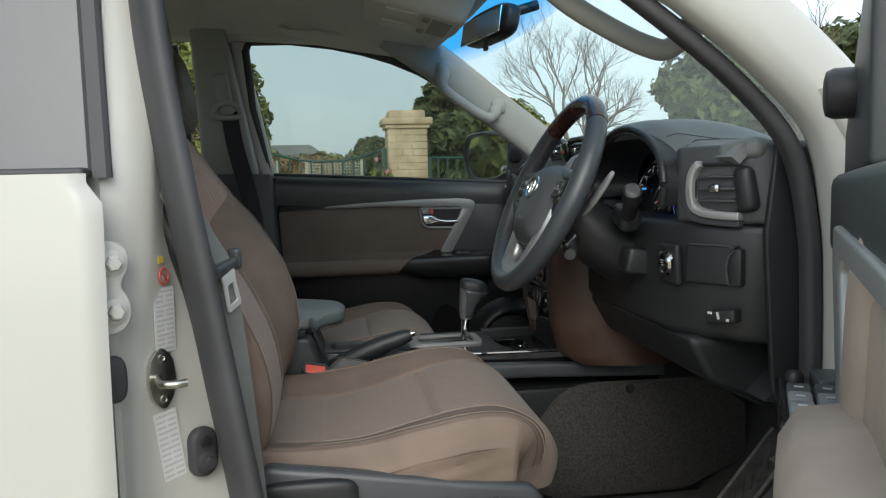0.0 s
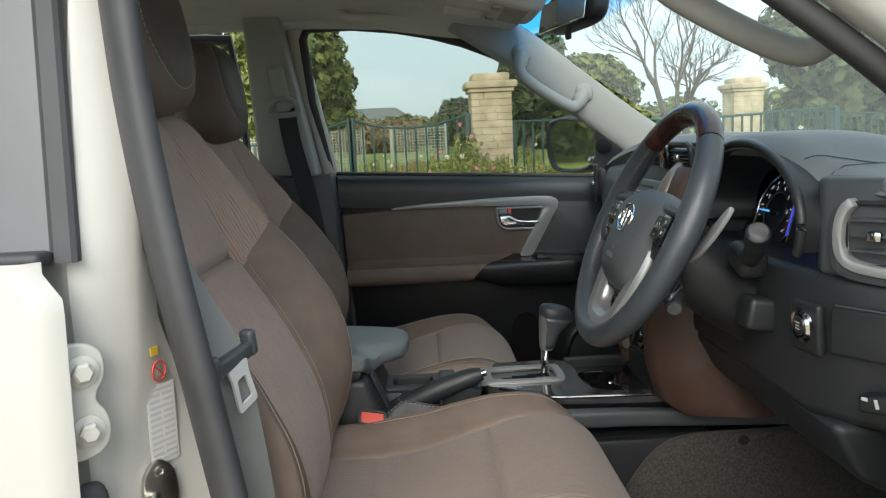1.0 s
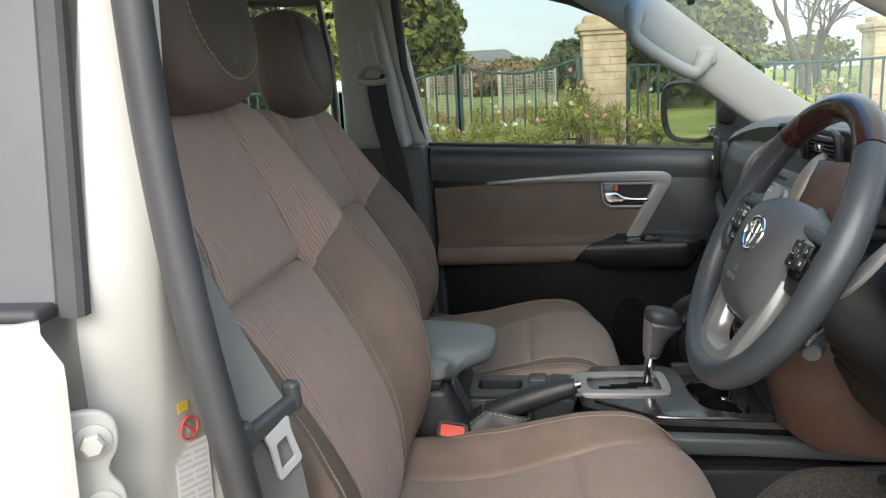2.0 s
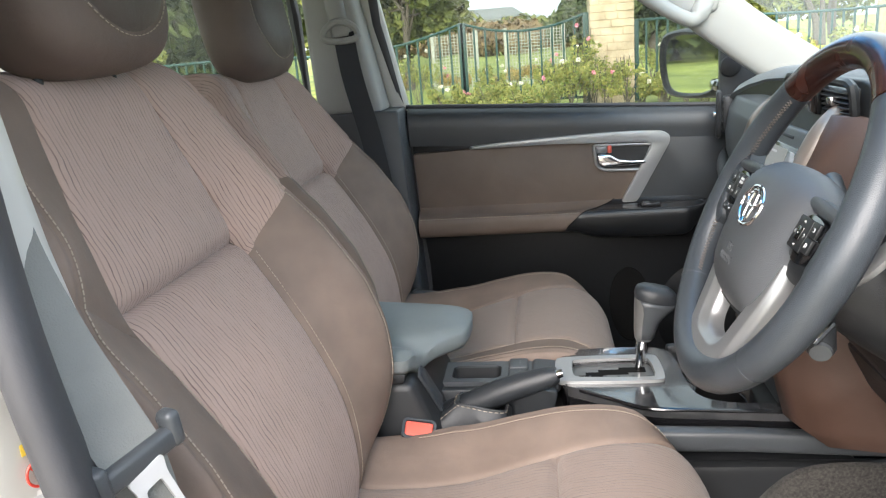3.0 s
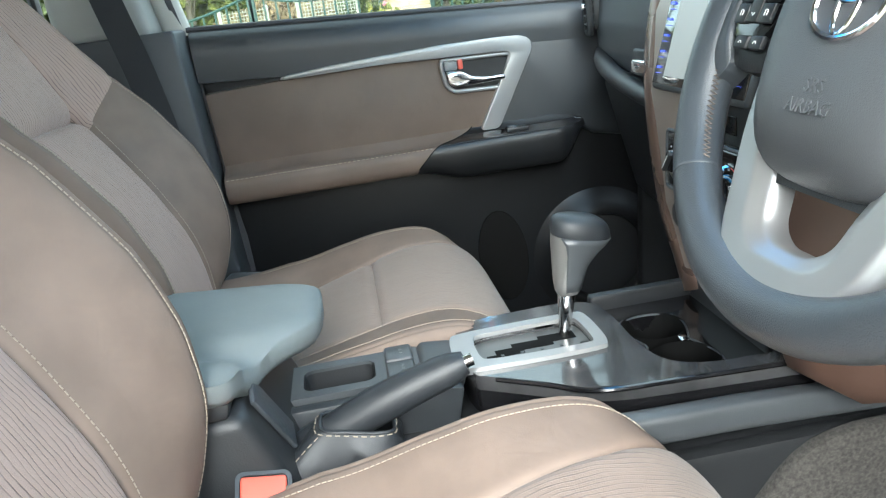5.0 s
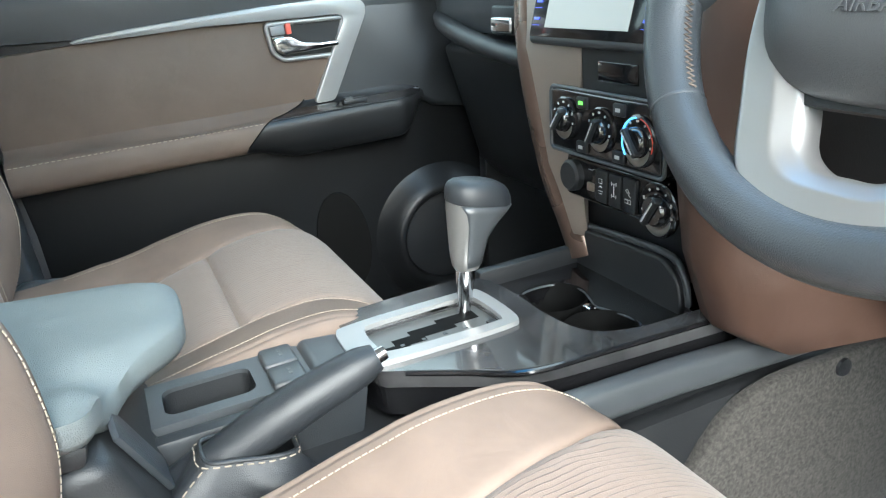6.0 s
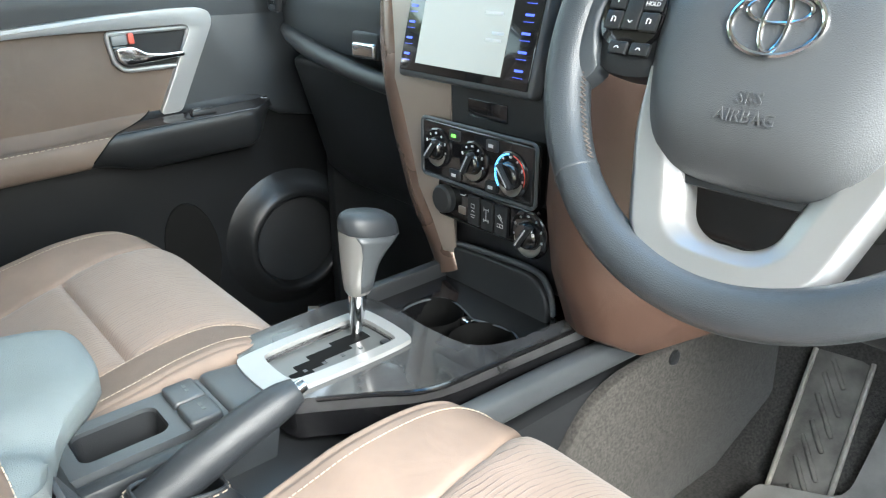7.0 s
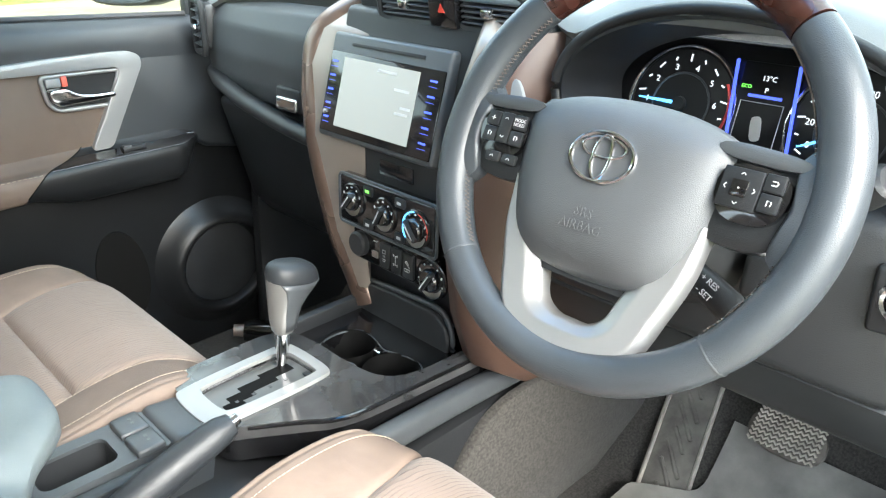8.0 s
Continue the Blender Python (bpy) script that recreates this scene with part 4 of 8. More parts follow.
for i in range(4):
    part("position_mark", rbox((0.235 + 0.024 * i, 1.832, 0.7945), (0.004, 0.005, 0.0008), 0), M_GREY, frame_ring)
part("lock_button", rbox((0.333, 1.818, 0.797), (0.010, 0.012, 0.004), 0.001), M_DARK, frame_ring)
# plate behind the shifter and open tray with two switches
part("rear_plate", rbox((0.160, 1.846, 0.792), (0.050, 0.094, 0.026), 0.010, 4, (0, 6, 0)), M_GREY, console)
tray_hole = rrect(-0.002, 0.083, 1.822, 1.875, 0.012)
tray = part("tray", well(rrect(-0.023, 0.138, 1.806, 1.892, 0.008), [tray_hole], 0.745, 0.80), M_GREY, console, "slate grey open tray")
# floor coloured near-black for the tray's inner shade
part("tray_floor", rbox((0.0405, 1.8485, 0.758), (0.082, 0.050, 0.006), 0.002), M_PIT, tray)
part("tray_liner", loft_open([[(x, y, 0.7965) for x, y in rrect(-0.0005, 0.0815, 1.8235, 1.8735, 0.011)], [(x, y, 0.752) for x, y in rrect(0.003, 0.078, 1.827, 1.870, 0.010)]]), M_DARK, tray)
for q in (1.868, 1.825):
    b = part("seat_switch", rbox((0.113, q, 0.802), (0.034, 0.040, 0.012), 0.004, 3), M_GREY, tray)
    part("switch_mark", joined(rbox((0.116, q + 0.005, 0.8085), (0.003, 0.005, 0.0006), 0), rbox((0.116, q - 0.004, 0.8085), (0.003, 0.004, 0.0006), 0)), M_GATE, b)
part("tray_side", prism([(-0.05, 0.70), (0.16, 0.705), (0.18, 0.79), (0.14, 0.797), (-0.04, 0.797)], "y", 1.782, 1.80, 0.004), M_DOORSOFT, console)
# storage box and armrest
part("storage_box", prism([(-0.30, 0.60), (0.03, 0.60), (-0.012, 0.79), (-0.040, 0.865), (-0.30, 0.865)], "y", 1.665, 1.925, 0.015, 3), M_DARK, console, "black storage box")
LID = rounded([(-0.34, 1.935), (-0.34, 1.67), (-0.16, 1.66), (-0.07, 1.655), (-0.046, 1.661), (-0.038, 1.69), (-0.037, 1.712), (-0.024, 1.742), (0.000, 1.772), (0.022, 1.798), (0.033, 1.822), (0.035, 1.905), (0.022, 1.929), (-0.03, 1.937)], 2)


LID_C = Vector((-0.14, 1.785))


def lid_dish(x, y):
    return 0.010 * math.exp(-((y - 1.735) / 0.020) ** 2) * smooth(-0.22, -0.08, x) + 0.006 * smooth(1.71, 1.66, y)


def lid_ring(z, grow, k=1.0):
    out = []
    for x, y in LID:
        d = Vector((x, y)) - LID_C
        e = d.normalized()
        px, py = LID_C.x + (d.x + e.x * grow) * k, LID_C.y + (d.y + e.y * grow) * k
        top = smooth(0.900, 0.926, z)
        under = (0.014 * smooth(1.70, 1.76, py) * smooth(-0.09, 0.0, px) + 0.024 * smooth(1.73, 1.68, py)) * (1 - top)
        out.append(Vector((px, py, z + under - lid_dish(px, py) * top - 0.09 * max(0.0, px + 0.30))))
    return out


part("armrest_lid", loft([lid_ring(z, g) for z, g in ((0.876, -0.02), (0.878, -0.006), (0.886, 0.0), (0.905, 0.001), (0.916, -0.002), (0.923, -0.008), (0.927, -0.018))] + [lid_ring(0.928 + 0.002 * (1 - k), -0.018, k) for k in (0.9, 0.8, 0.7, 0.6, 0.5, 0.4, 0.25, 0.1, 0.02)]), M_ARMREST, console, "blue-grey grained leather armrest lid", sharp=60)
part("lid_base", prism([(-0.30, 0.862), (-0.055, 0.862), (-0.05, 0.879), (-0.30, 0.879)], "y", 1.668, 1.925, 0.004), M_DARK, console)
part("mesh_strip", rbox((-0.0235, 1.724, 0.832), (0.006, 0.034, 0.088), 0.002, 2, (22, -19, 0)), M_RIM, console, "black grained strip on the storage box")

hb = thing("handbrake", (0.03, 1.745, 0.74), "black leather handbrake lever with a chrome button", "handbrake")
HB0, HB1 = Vector((0.02, 1.745, 0.782)), Vector((0.179, 1.738, 0.842))
pts = [HB0.lerp(HB1, i / 12) + Vector((0, 0, 0.004 * math.sin(math.pi * i / 12))) for i in range(13)]
part("grip", tube(pts, [0.019, 0.0195, 0.020, 0.0205, 0.021, 0.021, 0.0205, 0.020, 0.0195, 0.019, 0.0185, 0.017, 0.0125], 16), M_BLACKLEATHER, hb)
part("release_button", tube([HB1 - Vector((0.002, 0, 0)), HB1 + Vector((0.008, 0, 0.0026))], [0.0075, 0.0065], 14), M_CHROME, hb, "chrome release button")
part("grip_seam", stitches([p + Vector((0.002, -0.0155, 0.008)) for p in pts[:12]]), M_DARK, hb)


def boot(u, v):
    """A tent of leather from a square foot to a slanted rim round the grip."""
    a = 2 * math.pi * u
    c, q = math.cos(a), math.sin(a)
    sq = (abs(c) ** 5 + abs(q) ** 5) ** -0.2
    k = v ** 1.15
    bx, by = 0.022 + 0.092 * c * sq, 1.740 + 0.046 * q * sq
    tx, ty = 0.057 + 0.038 * c * sq, 1.741 + 0.0225 * q * sq
    zt = 0.795 - 0.010 * c
    fold_ = 0.0045 * math.sin(5 * a + 6 * v) * math.sin(math.pi * v)
    return Vector((bx + (tx - bx) * k + fold_, by + (ty - by) * k + 0.6 * fold_, 0.735 + (zt - 0.735) * v + 0.002 * math.sin(3 * a + 9 * v) * math.sin(math.pi * v)))


part("leather_boot", sheet(boot, 48, 14), M_BLACKLEATHER, hb, "creased black leather boot", sharp=180)
part("boot_collar", tube([boot(i / 40, 1.0) for i in range(40)], 0.002, 8, True), M_BLACKLEATHER, hb)
part("boot_thread", stitches([boot(0.625, 0.05 + 0.93 * i / 30) + Vector((-0.001, -0.0014, 0.001)) for i in range(31)]), M_STITCH, hb, "cream stitching")
part("boot_thread", stitches([boot(i / 60, 0.955) + (boot(i / 60, 0.955) - Vector((0.06, 1.743, 0.78))).normalized() * 0.0015 for i in range(61)]), M_STITCH, hb, "cream stitching")

lv = thing("gear_lever", (0.322, 1.86, 0.795), "automatic gear lever with silver and black leather knob", "gear lever")
part("lever_shaft", tube([(0.318, 1.86, 0.79), (0.322, 1.86, 0.815), (0.327, 1.86, 0.850)], [0.006, 0.0085, 0.0115], 14), M_CHROME, lv, "polished chrome shaft")
KNOB = ((0.848, 0.328, 0.0125, 0.0125), (0.853, 0.3285, 0.0155, 0.0150), (0.866, 0.330, 0.0180, 0.0170), (0.882, 0.333, 0.0208, 0.0190), (0.898, 0.339, 0.0262, 0.0218), (0.910, 0.345, 0.0318, 0.0240), (0.918, 0.349, 0.0348, 0.0250))


def knob_ring(z, cx, rx, ry, grow=1.0, a0=0, a1=360, n=32):
    """Slanted section of the knob: higher at its back than at its front."""
    out = []
    for j in range(n):
        a = radians(a0 + (a1 - a0) * j / (n if a1 - a0 == 360 else n - 1))
        c, q = math.cos(a), math.sin(a)
        k = (abs(c) ** 2.5 + abs(q) ** 2.5) ** -0.4 * grow
        out.append(Vector((cx + rx * k * c, 1.86 + ry * k * q, z - 0.22 * rx * c * smooth(0.87, 0.915, z))))
    return out


knob = part("knob_body", loft([knob_ring(*r) for r in KNOB]), M_KNOB, lv, "satin silver knob body")
part("knob_cap", loft([knob_ring(z, 0.349 - 0.004 * (1 - k), 0.0355 * k, 0.0256 * k) for z, k in ((0.9184, 0.985), (0.9215, 1.0), (0.928, 0.99), (0.934, 0.945), (0.939, 0.85), (0.9428, 0.68), (0.9448, 0.45), (0.9455, 0.15))]), M_BLACKLEATHER, knob, "black leather cap")
part("knob_side", thick(sheet(lambda u, v: [p for r in (KNOB[1 + round(5 * v)],) for p in knob_ring(*r, 1.03, -112 - 26 * v ** 3, 112 + 26 * v ** 3, 41)][round(40 * u)], 40, 5), 0.0012), M_GREY, knob, "charcoal leather side of the knob", sharp=180)

buckle = thing("belt_buckle", (-0.045, 1.645, 0.72), "black seat belt buckle with a red button", "belt buckle")
BK = pose(-0.034, 1.650, 0.796, 32, 12, 6)
part("buckle_body", moved(rbox((0, 0, -0.040), (0.052, 0.034, 0.078), 0.008, 3), BK), M_DARK, buckle)
part("buckle_rim", moved(well(rrect(-0.0260, 0.0260, -0.0170, 0.0170, 0.008), [rrect(-0.0222, 0.0222, -0.0132, 0.0132, 0.006)], -0.006, 0.002), BK), M_GREY, buckle, "grey plastic rim")
part("release_button", moved(rbox((0, 0, -0.002), (0.043, 0.025, 0.008), 0.003, 3), BK), M_RED, buckle, "red release button")

# upright flap ahead of the cup wells
flap = thing("console_lid", (0.525, 1.835, 0.79), "black folding lid standing open ahead of the cup holders", "console lid")
FLAP = fillet([(1.745, 0.765), (1.741, 0.792), (1.747, 0.821), (1.770, 0.8375), (1.85, 0.8355), (1.922, 0.8305), (1.948, 0.820), (1.954, 0.765)], 0.010)
part("lid_panel", prism(FLAP, "x", 0.517, 0.530, 0.004, 3), M_DARK, flap)
part("lid_rim", tube(spline([(0.528, y, z) for y, z in ((1.7425, 0.77), (1.741, 0.795), (1.749, 0.824), (1.772, 0.8395), (1.85, 0.8375), (1.92, 0.8325))], 5), 0.0042, 10), M_GREY, flap, "slate grey rim")

# ---- steering wheel ----
WC = Vector((0.406, 1.42, 1.162))
W_TILT = 26.0
WM = Matrix.Translation(WC) @ Matrix(((0, math.sin(radians(W_TILT)), -math.cos(radians(W_TILT)), 0), (-1, 0, 0, 0), (0, math.cos(radians(W_TILT)), math.sin(radians(W_TILT)), 0), (0, 0, 0, 1)))
# local: x to the driver's right, y up the wheel, z out to the driver
wheel = thing("steering_wheel", WC, "three-spoke steering wheel in black leather, dark wood and silver", "steering wheel")
WR = 0.1790


def rim_arc(a0, a1, r=0.0178, n=40, grow=None):
    pts = [(WR * math.cos(radians(a0 + (a1 - a0) * i / n)), WR * math.sin(radians(a0 + (a1 - a0) * i / n)), 0.0) for i in range(n + 1)]
    return moved(tube(pts, [r if grow is None else grow(i / n) * r for i in range(n + 1)], 18, up=(0, 0, 1)), WM)


for nm, a0, a1, mat, lab in (("rim_wood", 48, 133, M_WOOD, "glossy dark red-brown wood rim section"), ("rim_left", 133.6, 222, M_RIM, "stitched black leather rim section"),
                             ("rim_right", -42, 47.4, M_RIM, "stitched black leather rim section"), ("rim_bottom", 222.5, 317.5, M_RIM, "smooth black leather rim section")):
    rp = part(nm, rim_arc(a0, a1, grow=(lambda t: 1.0 + 0.09 * math.sin(math.pi * t)) if nm in ("rim_left", "rim_right") else None), mat, wheel, lab)
    if nm in ("rim_left", "rim_right"):
        ln = []
        for i in range(120):
            a = radians(a0 + 1 + (a1 - a0 - 2) * i / 119)
            q = radians((14 if nm == "rim_left" else 10) + 7 * (-1) ** i)
            rr = 0.0187 * (1 + 0.09 * math.sin(math.pi * i / 119))
            ln.append(WM @ Vector(((WR - rr * math.cos(q)) * math.cos(a), (WR - rr * math.cos(q)) * math.sin(a), rr * math.sin(q))))
        part("rim_thread", tube(ln, 0.0007, 5), M_LACE, rp, "pale zigzag lacing")
for a in (222.2, 317.8):
    part("rim_seam", moved(lathe([(0.0181, -0.0012), (0.0185, 0), (0.0181, 0.0012)], 20, pose(WR * math.cos(radians(a)), WR * math.sin(radians(a)), 0, 90, 0, a)), WM), M_GREY, wheel)


def plate(outline, z0, z1, dome=0.0, steps=6, soft=False):
    """A domed plate in the wheel's own plane."""
    c = Vector((sum(p[0] for p in outline) / len(outline), sum(p[1] for p in outline) / len(outline)))
    rings = [[Vector((x, y, z0)) for x, y in outline], [Vector((x, y, z1)) for x, y in outline]]
    if soft:
        rings = [[Vector((c.x + (x - c.x) * k, c.y + (y - c.y) * k, z0 + (z1 - z0) * h)) for x, y in outline] for k, h in ((1.0, 0), (1.012, 0.3), (1.01, 0.55), (1.0, 0.8), (0.985, 1.0))]
        outline = [(c.x + (x - c.x) * 0.985, c.y + (y - c.y) * 0.985) for x, y in outline]
    for i in range(1, steps + 1):
        t = i / steps
        k = 1 - t * 0.97
        rings.append([Vector((c.x + (x - c.x) * k, c.y + (y - c.y) * k, z1 + dome * (1 - (1 - t) ** (4.5 if soft else 2.6)))) for x, y in outline])
    return moved(loft(rings), WM)


AIR = rounded([(-0.094, 0.030), (-0.088, 0.052), (-0.05, 0.066), (0.0, 0.070), (0.05, 0.066), (0.088, 0.052), (0.094, 0.030), (0.088, -0.02), (0.074, -0.066), (0.05, -0.084), (0.0, -0.088), (-0.05, -0.084), (-0.074, -0.066), (-0.088, -0.02)], 2)
AIR = [(x * 1.12, y * 1.02 - 0.014) for x, y in AIR]
air = part("airbag_cover", plate(AIR, -0.022, 0.001, 0.025, 16, True), M_AIRBAG, wheel, "charcoal grained airbag cover")
part("hub", moved(lathe([(0.0, -0.06), (0.045, -0.06), (0.058, -0.03), (0.060, -0.005)], 32, pose(0, -0.022, 0)), WM), M_DARK, wheel)


def ring_plate(cx, cy, rx, ry, r, z, n=40, tilt=0):
    return moved(tube([(cx + rx * math.cos(2 * math.pi * i / n), cy + ry * math.sin(2 * math.pi * i / n), z) for i in range(n)], r, 8, True, up=(0, 0, 1)), WM)


# emblem: plain chrome ovals
part("emblem", joined(ring_plate(0, 0.0, 0.0305, 0.021, 0.0022, 0.0265), ring_plate(0, 0.008, 0.021, 0.0085, 0.0016, 0.0265), ring_plate(0, 0.0, 0.0085, 0.019, 0.0016, 0.0268)), M_CHROME, air, "plain chrome oval emblem")


def words(text, size, m, mat, parent, name="lettering", label="", depth=0.0003):
    cu = bpy.data.curves.new(name, "FONT")
    cu.body, cu.size, cu.align_x, cu.align_y, cu.extrude = text, size, "CENTER", "CENTER", depth
    cu.resolution_u = 2
    ob = bpy.data.objects.new(name, cu)
    scene.collection.objects.link(ob)
    me = bpy.data.meshes.new_from_object(ob.evaluated_get(bpy.context.evaluated_depsgraph_get()))
    bpy.data.objects.remove(ob)
    bm = bmesh.new()
    bm.from_mesh(me)
    bpy.data.meshes.remove(me)
    return part(name, moved(bm, m), mat, parent, label)


M_EMBOSS = material("embossed_vinyl", (0.075, 0.078, 0.083), 0.4)
words("SRS", 0.012, WM @ pose(0, -0.048, 0.0262), M_EMBOSS, air, label="embossed SRS lettering")
words("AIRBAG", 0.012, WM @ pose(0, -0.060, 0.0256), M_EMBOSS, air, label="embossed AIRBAG lettering")

# lower silver spoke with its opening
SP_IN = [(-0.074, -0.034), (-0.054, -0.076), (-0.040, -0.106), (-0.032, -0.128), (-0.017, -0.138), (0.0, -0.139)]
SP_OUT = [(-0.099, -0.030), (-0.096, -0.072), (-0.085, -0.112), (-0.072, -0.148), (-0.050, -0.166), (0.0, -0.170)]


def mirrored(pts):
    return [(p.x, p.y) for p in spline([(x, y, 0) for x, y in pts] + [(-x, y, 0) for x, y in pts[-2::-1]], 6)]


SP_I, SP_O = mirrored(SP_IN), mirrored(SP_OUT)


def spoke_at(u, v):
    """The silver band: u along it from leg to leg, v from the opening outwards."""
    i = round(u * (len(SP_I) - 1))
    a, b = Vector((*SP_I[i], 0)), Vector((*SP_O[i], 0))
    w = table([0, 0.06, 0.16, 0.8, 0.9, 0.95, 1], [0, 0.0, 0.06, 0.84, 0.92, 1.0, 1.0], v)
    low = smooth(0.25, 0.5, u) * smooth(0.75, 0.5, u)
    z = table([0, 0.06, 0.16, 0.4, 0.8, 0.9, 0.95, 1], [-0.018, -0.008, -0.002, 0.005, 0.005, 0.001, -0.002, -0.012], v)
    p = a.lerp(b, w)
    p.z = z + 0.004 * low * v
    return p


part("lower_spoke", moved(sheet(spoke_at, len(SP_I) - 1, 28), WM), M_SPOKE, wheel, "brushed silver lower spoke with an opening", sharp=180)
part("spoke_web", moved(prism([(-0.07, -0.06), (0.07, -0.06), (0.052, -0.106), (-0.052, -0.106)], "z", -0.012, -0.004), WM), M_DARK, wheel)
for s in (-1, 1):
    sp_o = rounded([(s * 0.082, 0.036), (s * 0.155, 0.030), (s * 0.162, 0.0), (s * 0.152, -0.036), (s * 0.115, -0.042), (s * 0.085, -0.036)], 2)
    if s > 0:
        sp_o = sp_o[::-1]
    part("rim_web", plate(rounded([(s * 0.150, 0.040), (s * 0.170, 0.060), (s * 0.176, 0.0), (s * 0.170, -0.062), (s * 0.150, -0.046), (s * 0.143, -0.036), (s * 0.152, 0.0), (s * 0.146, 0.030)], 3)[:: -s], -0.014, 0.004, 0.008, 4), M_RIM, wheel, "leather web between rim and spoke")
    spk = part("side_spoke", plate(sp_o, -0.018, 0.0, 0.005, 6, True), M_DARK, wheel)
    part("spoke_cap", plate(rounded([(s * 0.084, 0.040), (s * 0.158, 0.036), (s * 0.160, 0.024), (s * 0.088, 0.026)], 2)[:: -s], -0.004, 0.009, 0.002, 3), M_GREY, spk, "grey upper spoke cover")
    pod = part("switch_pod", plate(rounded([(s * 0.092, 0.024), (s * 0.147, 0.023), (s * 0.152, 0.0), (s * 0.140, -0.022), (s * 0.096, -0.020)], 2)[:: -s], -0.002, 0.010, 0.002, 3), M_GLOSS, wheel, "black steering wheel switch pod")
    for bx, by, w, h in ((0.103, 0.013, 0.014, 0.013), (0.103, -0.002, 0.014, 0.013), (0.119, 0.006, 0.013, 0.028), (0.135, 0.013, 0.014, 0.013), (0.135, -0.002, 0.014, 0.013)) if s < 0 else ((0.114, 0.004, 0.030, 0.030), (0.138, 0.013, 0.014, 0.013), (0.138, -0.002, 0.014, 0.013)):
        part("switch", moved(rbox((s * bx, by, 0.0130), (w + 0.0012, h + 0.0010, 0.0036), 0.0012), WM), M_DARK, pod)
        z = 0.0149
        cx = s * bx

        def stroke(*pts):
            return tube([(cx + x, by + y, z) for x, y in pts], 0.00045, 5)
        if w > 0.02:
            marks = [stroke(*[(x * c - y * d, x * d + y * c) for x, y in ((-0.0018, 0.0105), (0, 0.0122), (0.0018, 0.0105))]) for c, d in ((1, 0), (-1, 0), (0, 1), (0, -1))]
            part("pad_centre", moved(rbox((cx, by, 0.0152), (0.013, 0.013, 0.0026), 0.0012), WM), M_GLOSS, pod)
            marks.append(rbox((cx, by, 0.0167), (0.0012, 0.0012, 0.0004), 0))
        elif h > 0.02:
            marks = [stroke((-0.002, 0.008), (0, 0.0098), (0.002, 0.008)), stroke((-0.002, -0.008), (0, -0.0098), (0.002, -0.008))]
        elif s < 0 and (bx, by) == (0.135, 0.013):
            marks = [stroke((-0.0022, 0), (0.0022, 0)), stroke((0, -0.0022), (0, 0.0022))]
        elif s < 0 and (bx, by) == (0.103, 0.013):
            for word, wy in (("MODE", 0.0020), ("HOLD", -0.0022)):
                words(word, 0.0046, WM @ pose(cx, by + wy, 0.0150), M_PRINT, pod)
            continue
        elif s > 0 and by > 0:
            marks = [stroke((0.002, 0.0015), (-0.002, 0.0015)), stroke((0.002, 0.0015), (0.0026, 0.0), (0.002, -0.0015), (-0.002, -0.0015))]
        else:
            marks = [stroke((-0.001, -0.002), (-0.001, 0.002), (0.0006, 0.002)), stroke((0.0018, -0.0018), (0.0024, 0.0), (0.0018, 0.0018))]
        part("switch_mark", moved(joined(*marks), WM), M_PRINT, pod)
    for bx in (0.105, 0.125) if s < 0 else ():
        part("switch", moved(rbox((s * bx, -0.022, 0.0105), (0.017, 0.010, 0.005), 0.002), WM), M_DARK, pod)
        part("switch_mark", moved(tube([(s * bx - 0.002, -0.0230, 0.0132), (s * bx - 0.0008, -0.0215, 0.0132), (s * bx + 0.0008, -0.0215, 0.0132), (s * bx + 0.002, -0.0230, 0.0132)], 0.00045, 5), WM), M_PRINT, pod)
    part("shift_paddle", moved(prism(rounded([(s * 0.105, -0.022), (s * 0.128, -0.024), (s * 0.160, 0.012), (s * 0.178, 0.060), (s * 0.168, 0.066), (s * 0.140, 0.025)], 2), "z", -0.048, -0.041, 0.002), WM), M_SWITCHGREY, wheel, "silver shift paddle")

col = thing("steering_column", (0.52, 1.42, 1.1), "black steering column shroud with control stalks", "steering column")
cr = []
for d, r, dz in ((-0.055, 0.045, -0.014), (-0.08, 0.055, -0.024), (-0.14, 0.058, -0.034), (-0.24, 0.062, -0.044)):
    cr.append([WM @ Vector((r * 1.05 * math.cos(2 * math.pi * j / 28), dz + r * math.sin(2 * math.pi * j / 28), d)) for j in range(28)])
part("shroud", loft(cr), M_DARK, col)
part("lock_housing", rbox((0.545, 1.325, 1.040), (0.05, 0.045, 0.046), 0.008, 3, (0, 10, 0)), M_DARK, col)
part("stalk_collar", rbox((0.527, 1.325, 1.118), (0.04, 0.06, 0.04), 0.014, 4, (20, 0, 0)), M_DARK, col)
st = part("light_stalk", tube([(0.526, 1.345, 1.117), (0.518, 1.292, 1.126), (0.512, 1.266, 1.143), (0.508, 1.254, 1.153)], [0.012, 0.013, 0.0135, 0.013], 16), M_DARK, col)
part("stalk_knob", tube([(0.510, 1.258, 1.149), (0.5085, 1.254, 1.153), (0.503, 1.238, 1.167), (0.502, 1.235, 1.169)], [0.0145, 0.0165, 0.0155, 0.012], 20), M_DARK, st)
part("wiper_stalk", moved(tube([(-0.05, 0.012, -0.095), (-0.10, 0.03, -0.10), (-0.16, 0.05, -0.10)], [0.009, 0.010, 0.012], 16), WM), M_GREY, col)
cs = part("cruise_stalk", moved(tube([(0.04, -0.056, -0.07), (0.085, -0.074, -0.06), (0.112, -0.085, -0.055), (0.118, -0.0875, -0.054)], [0.010, 0.0135, 0.014, 0.011], 16), WM), M_DARK, col)
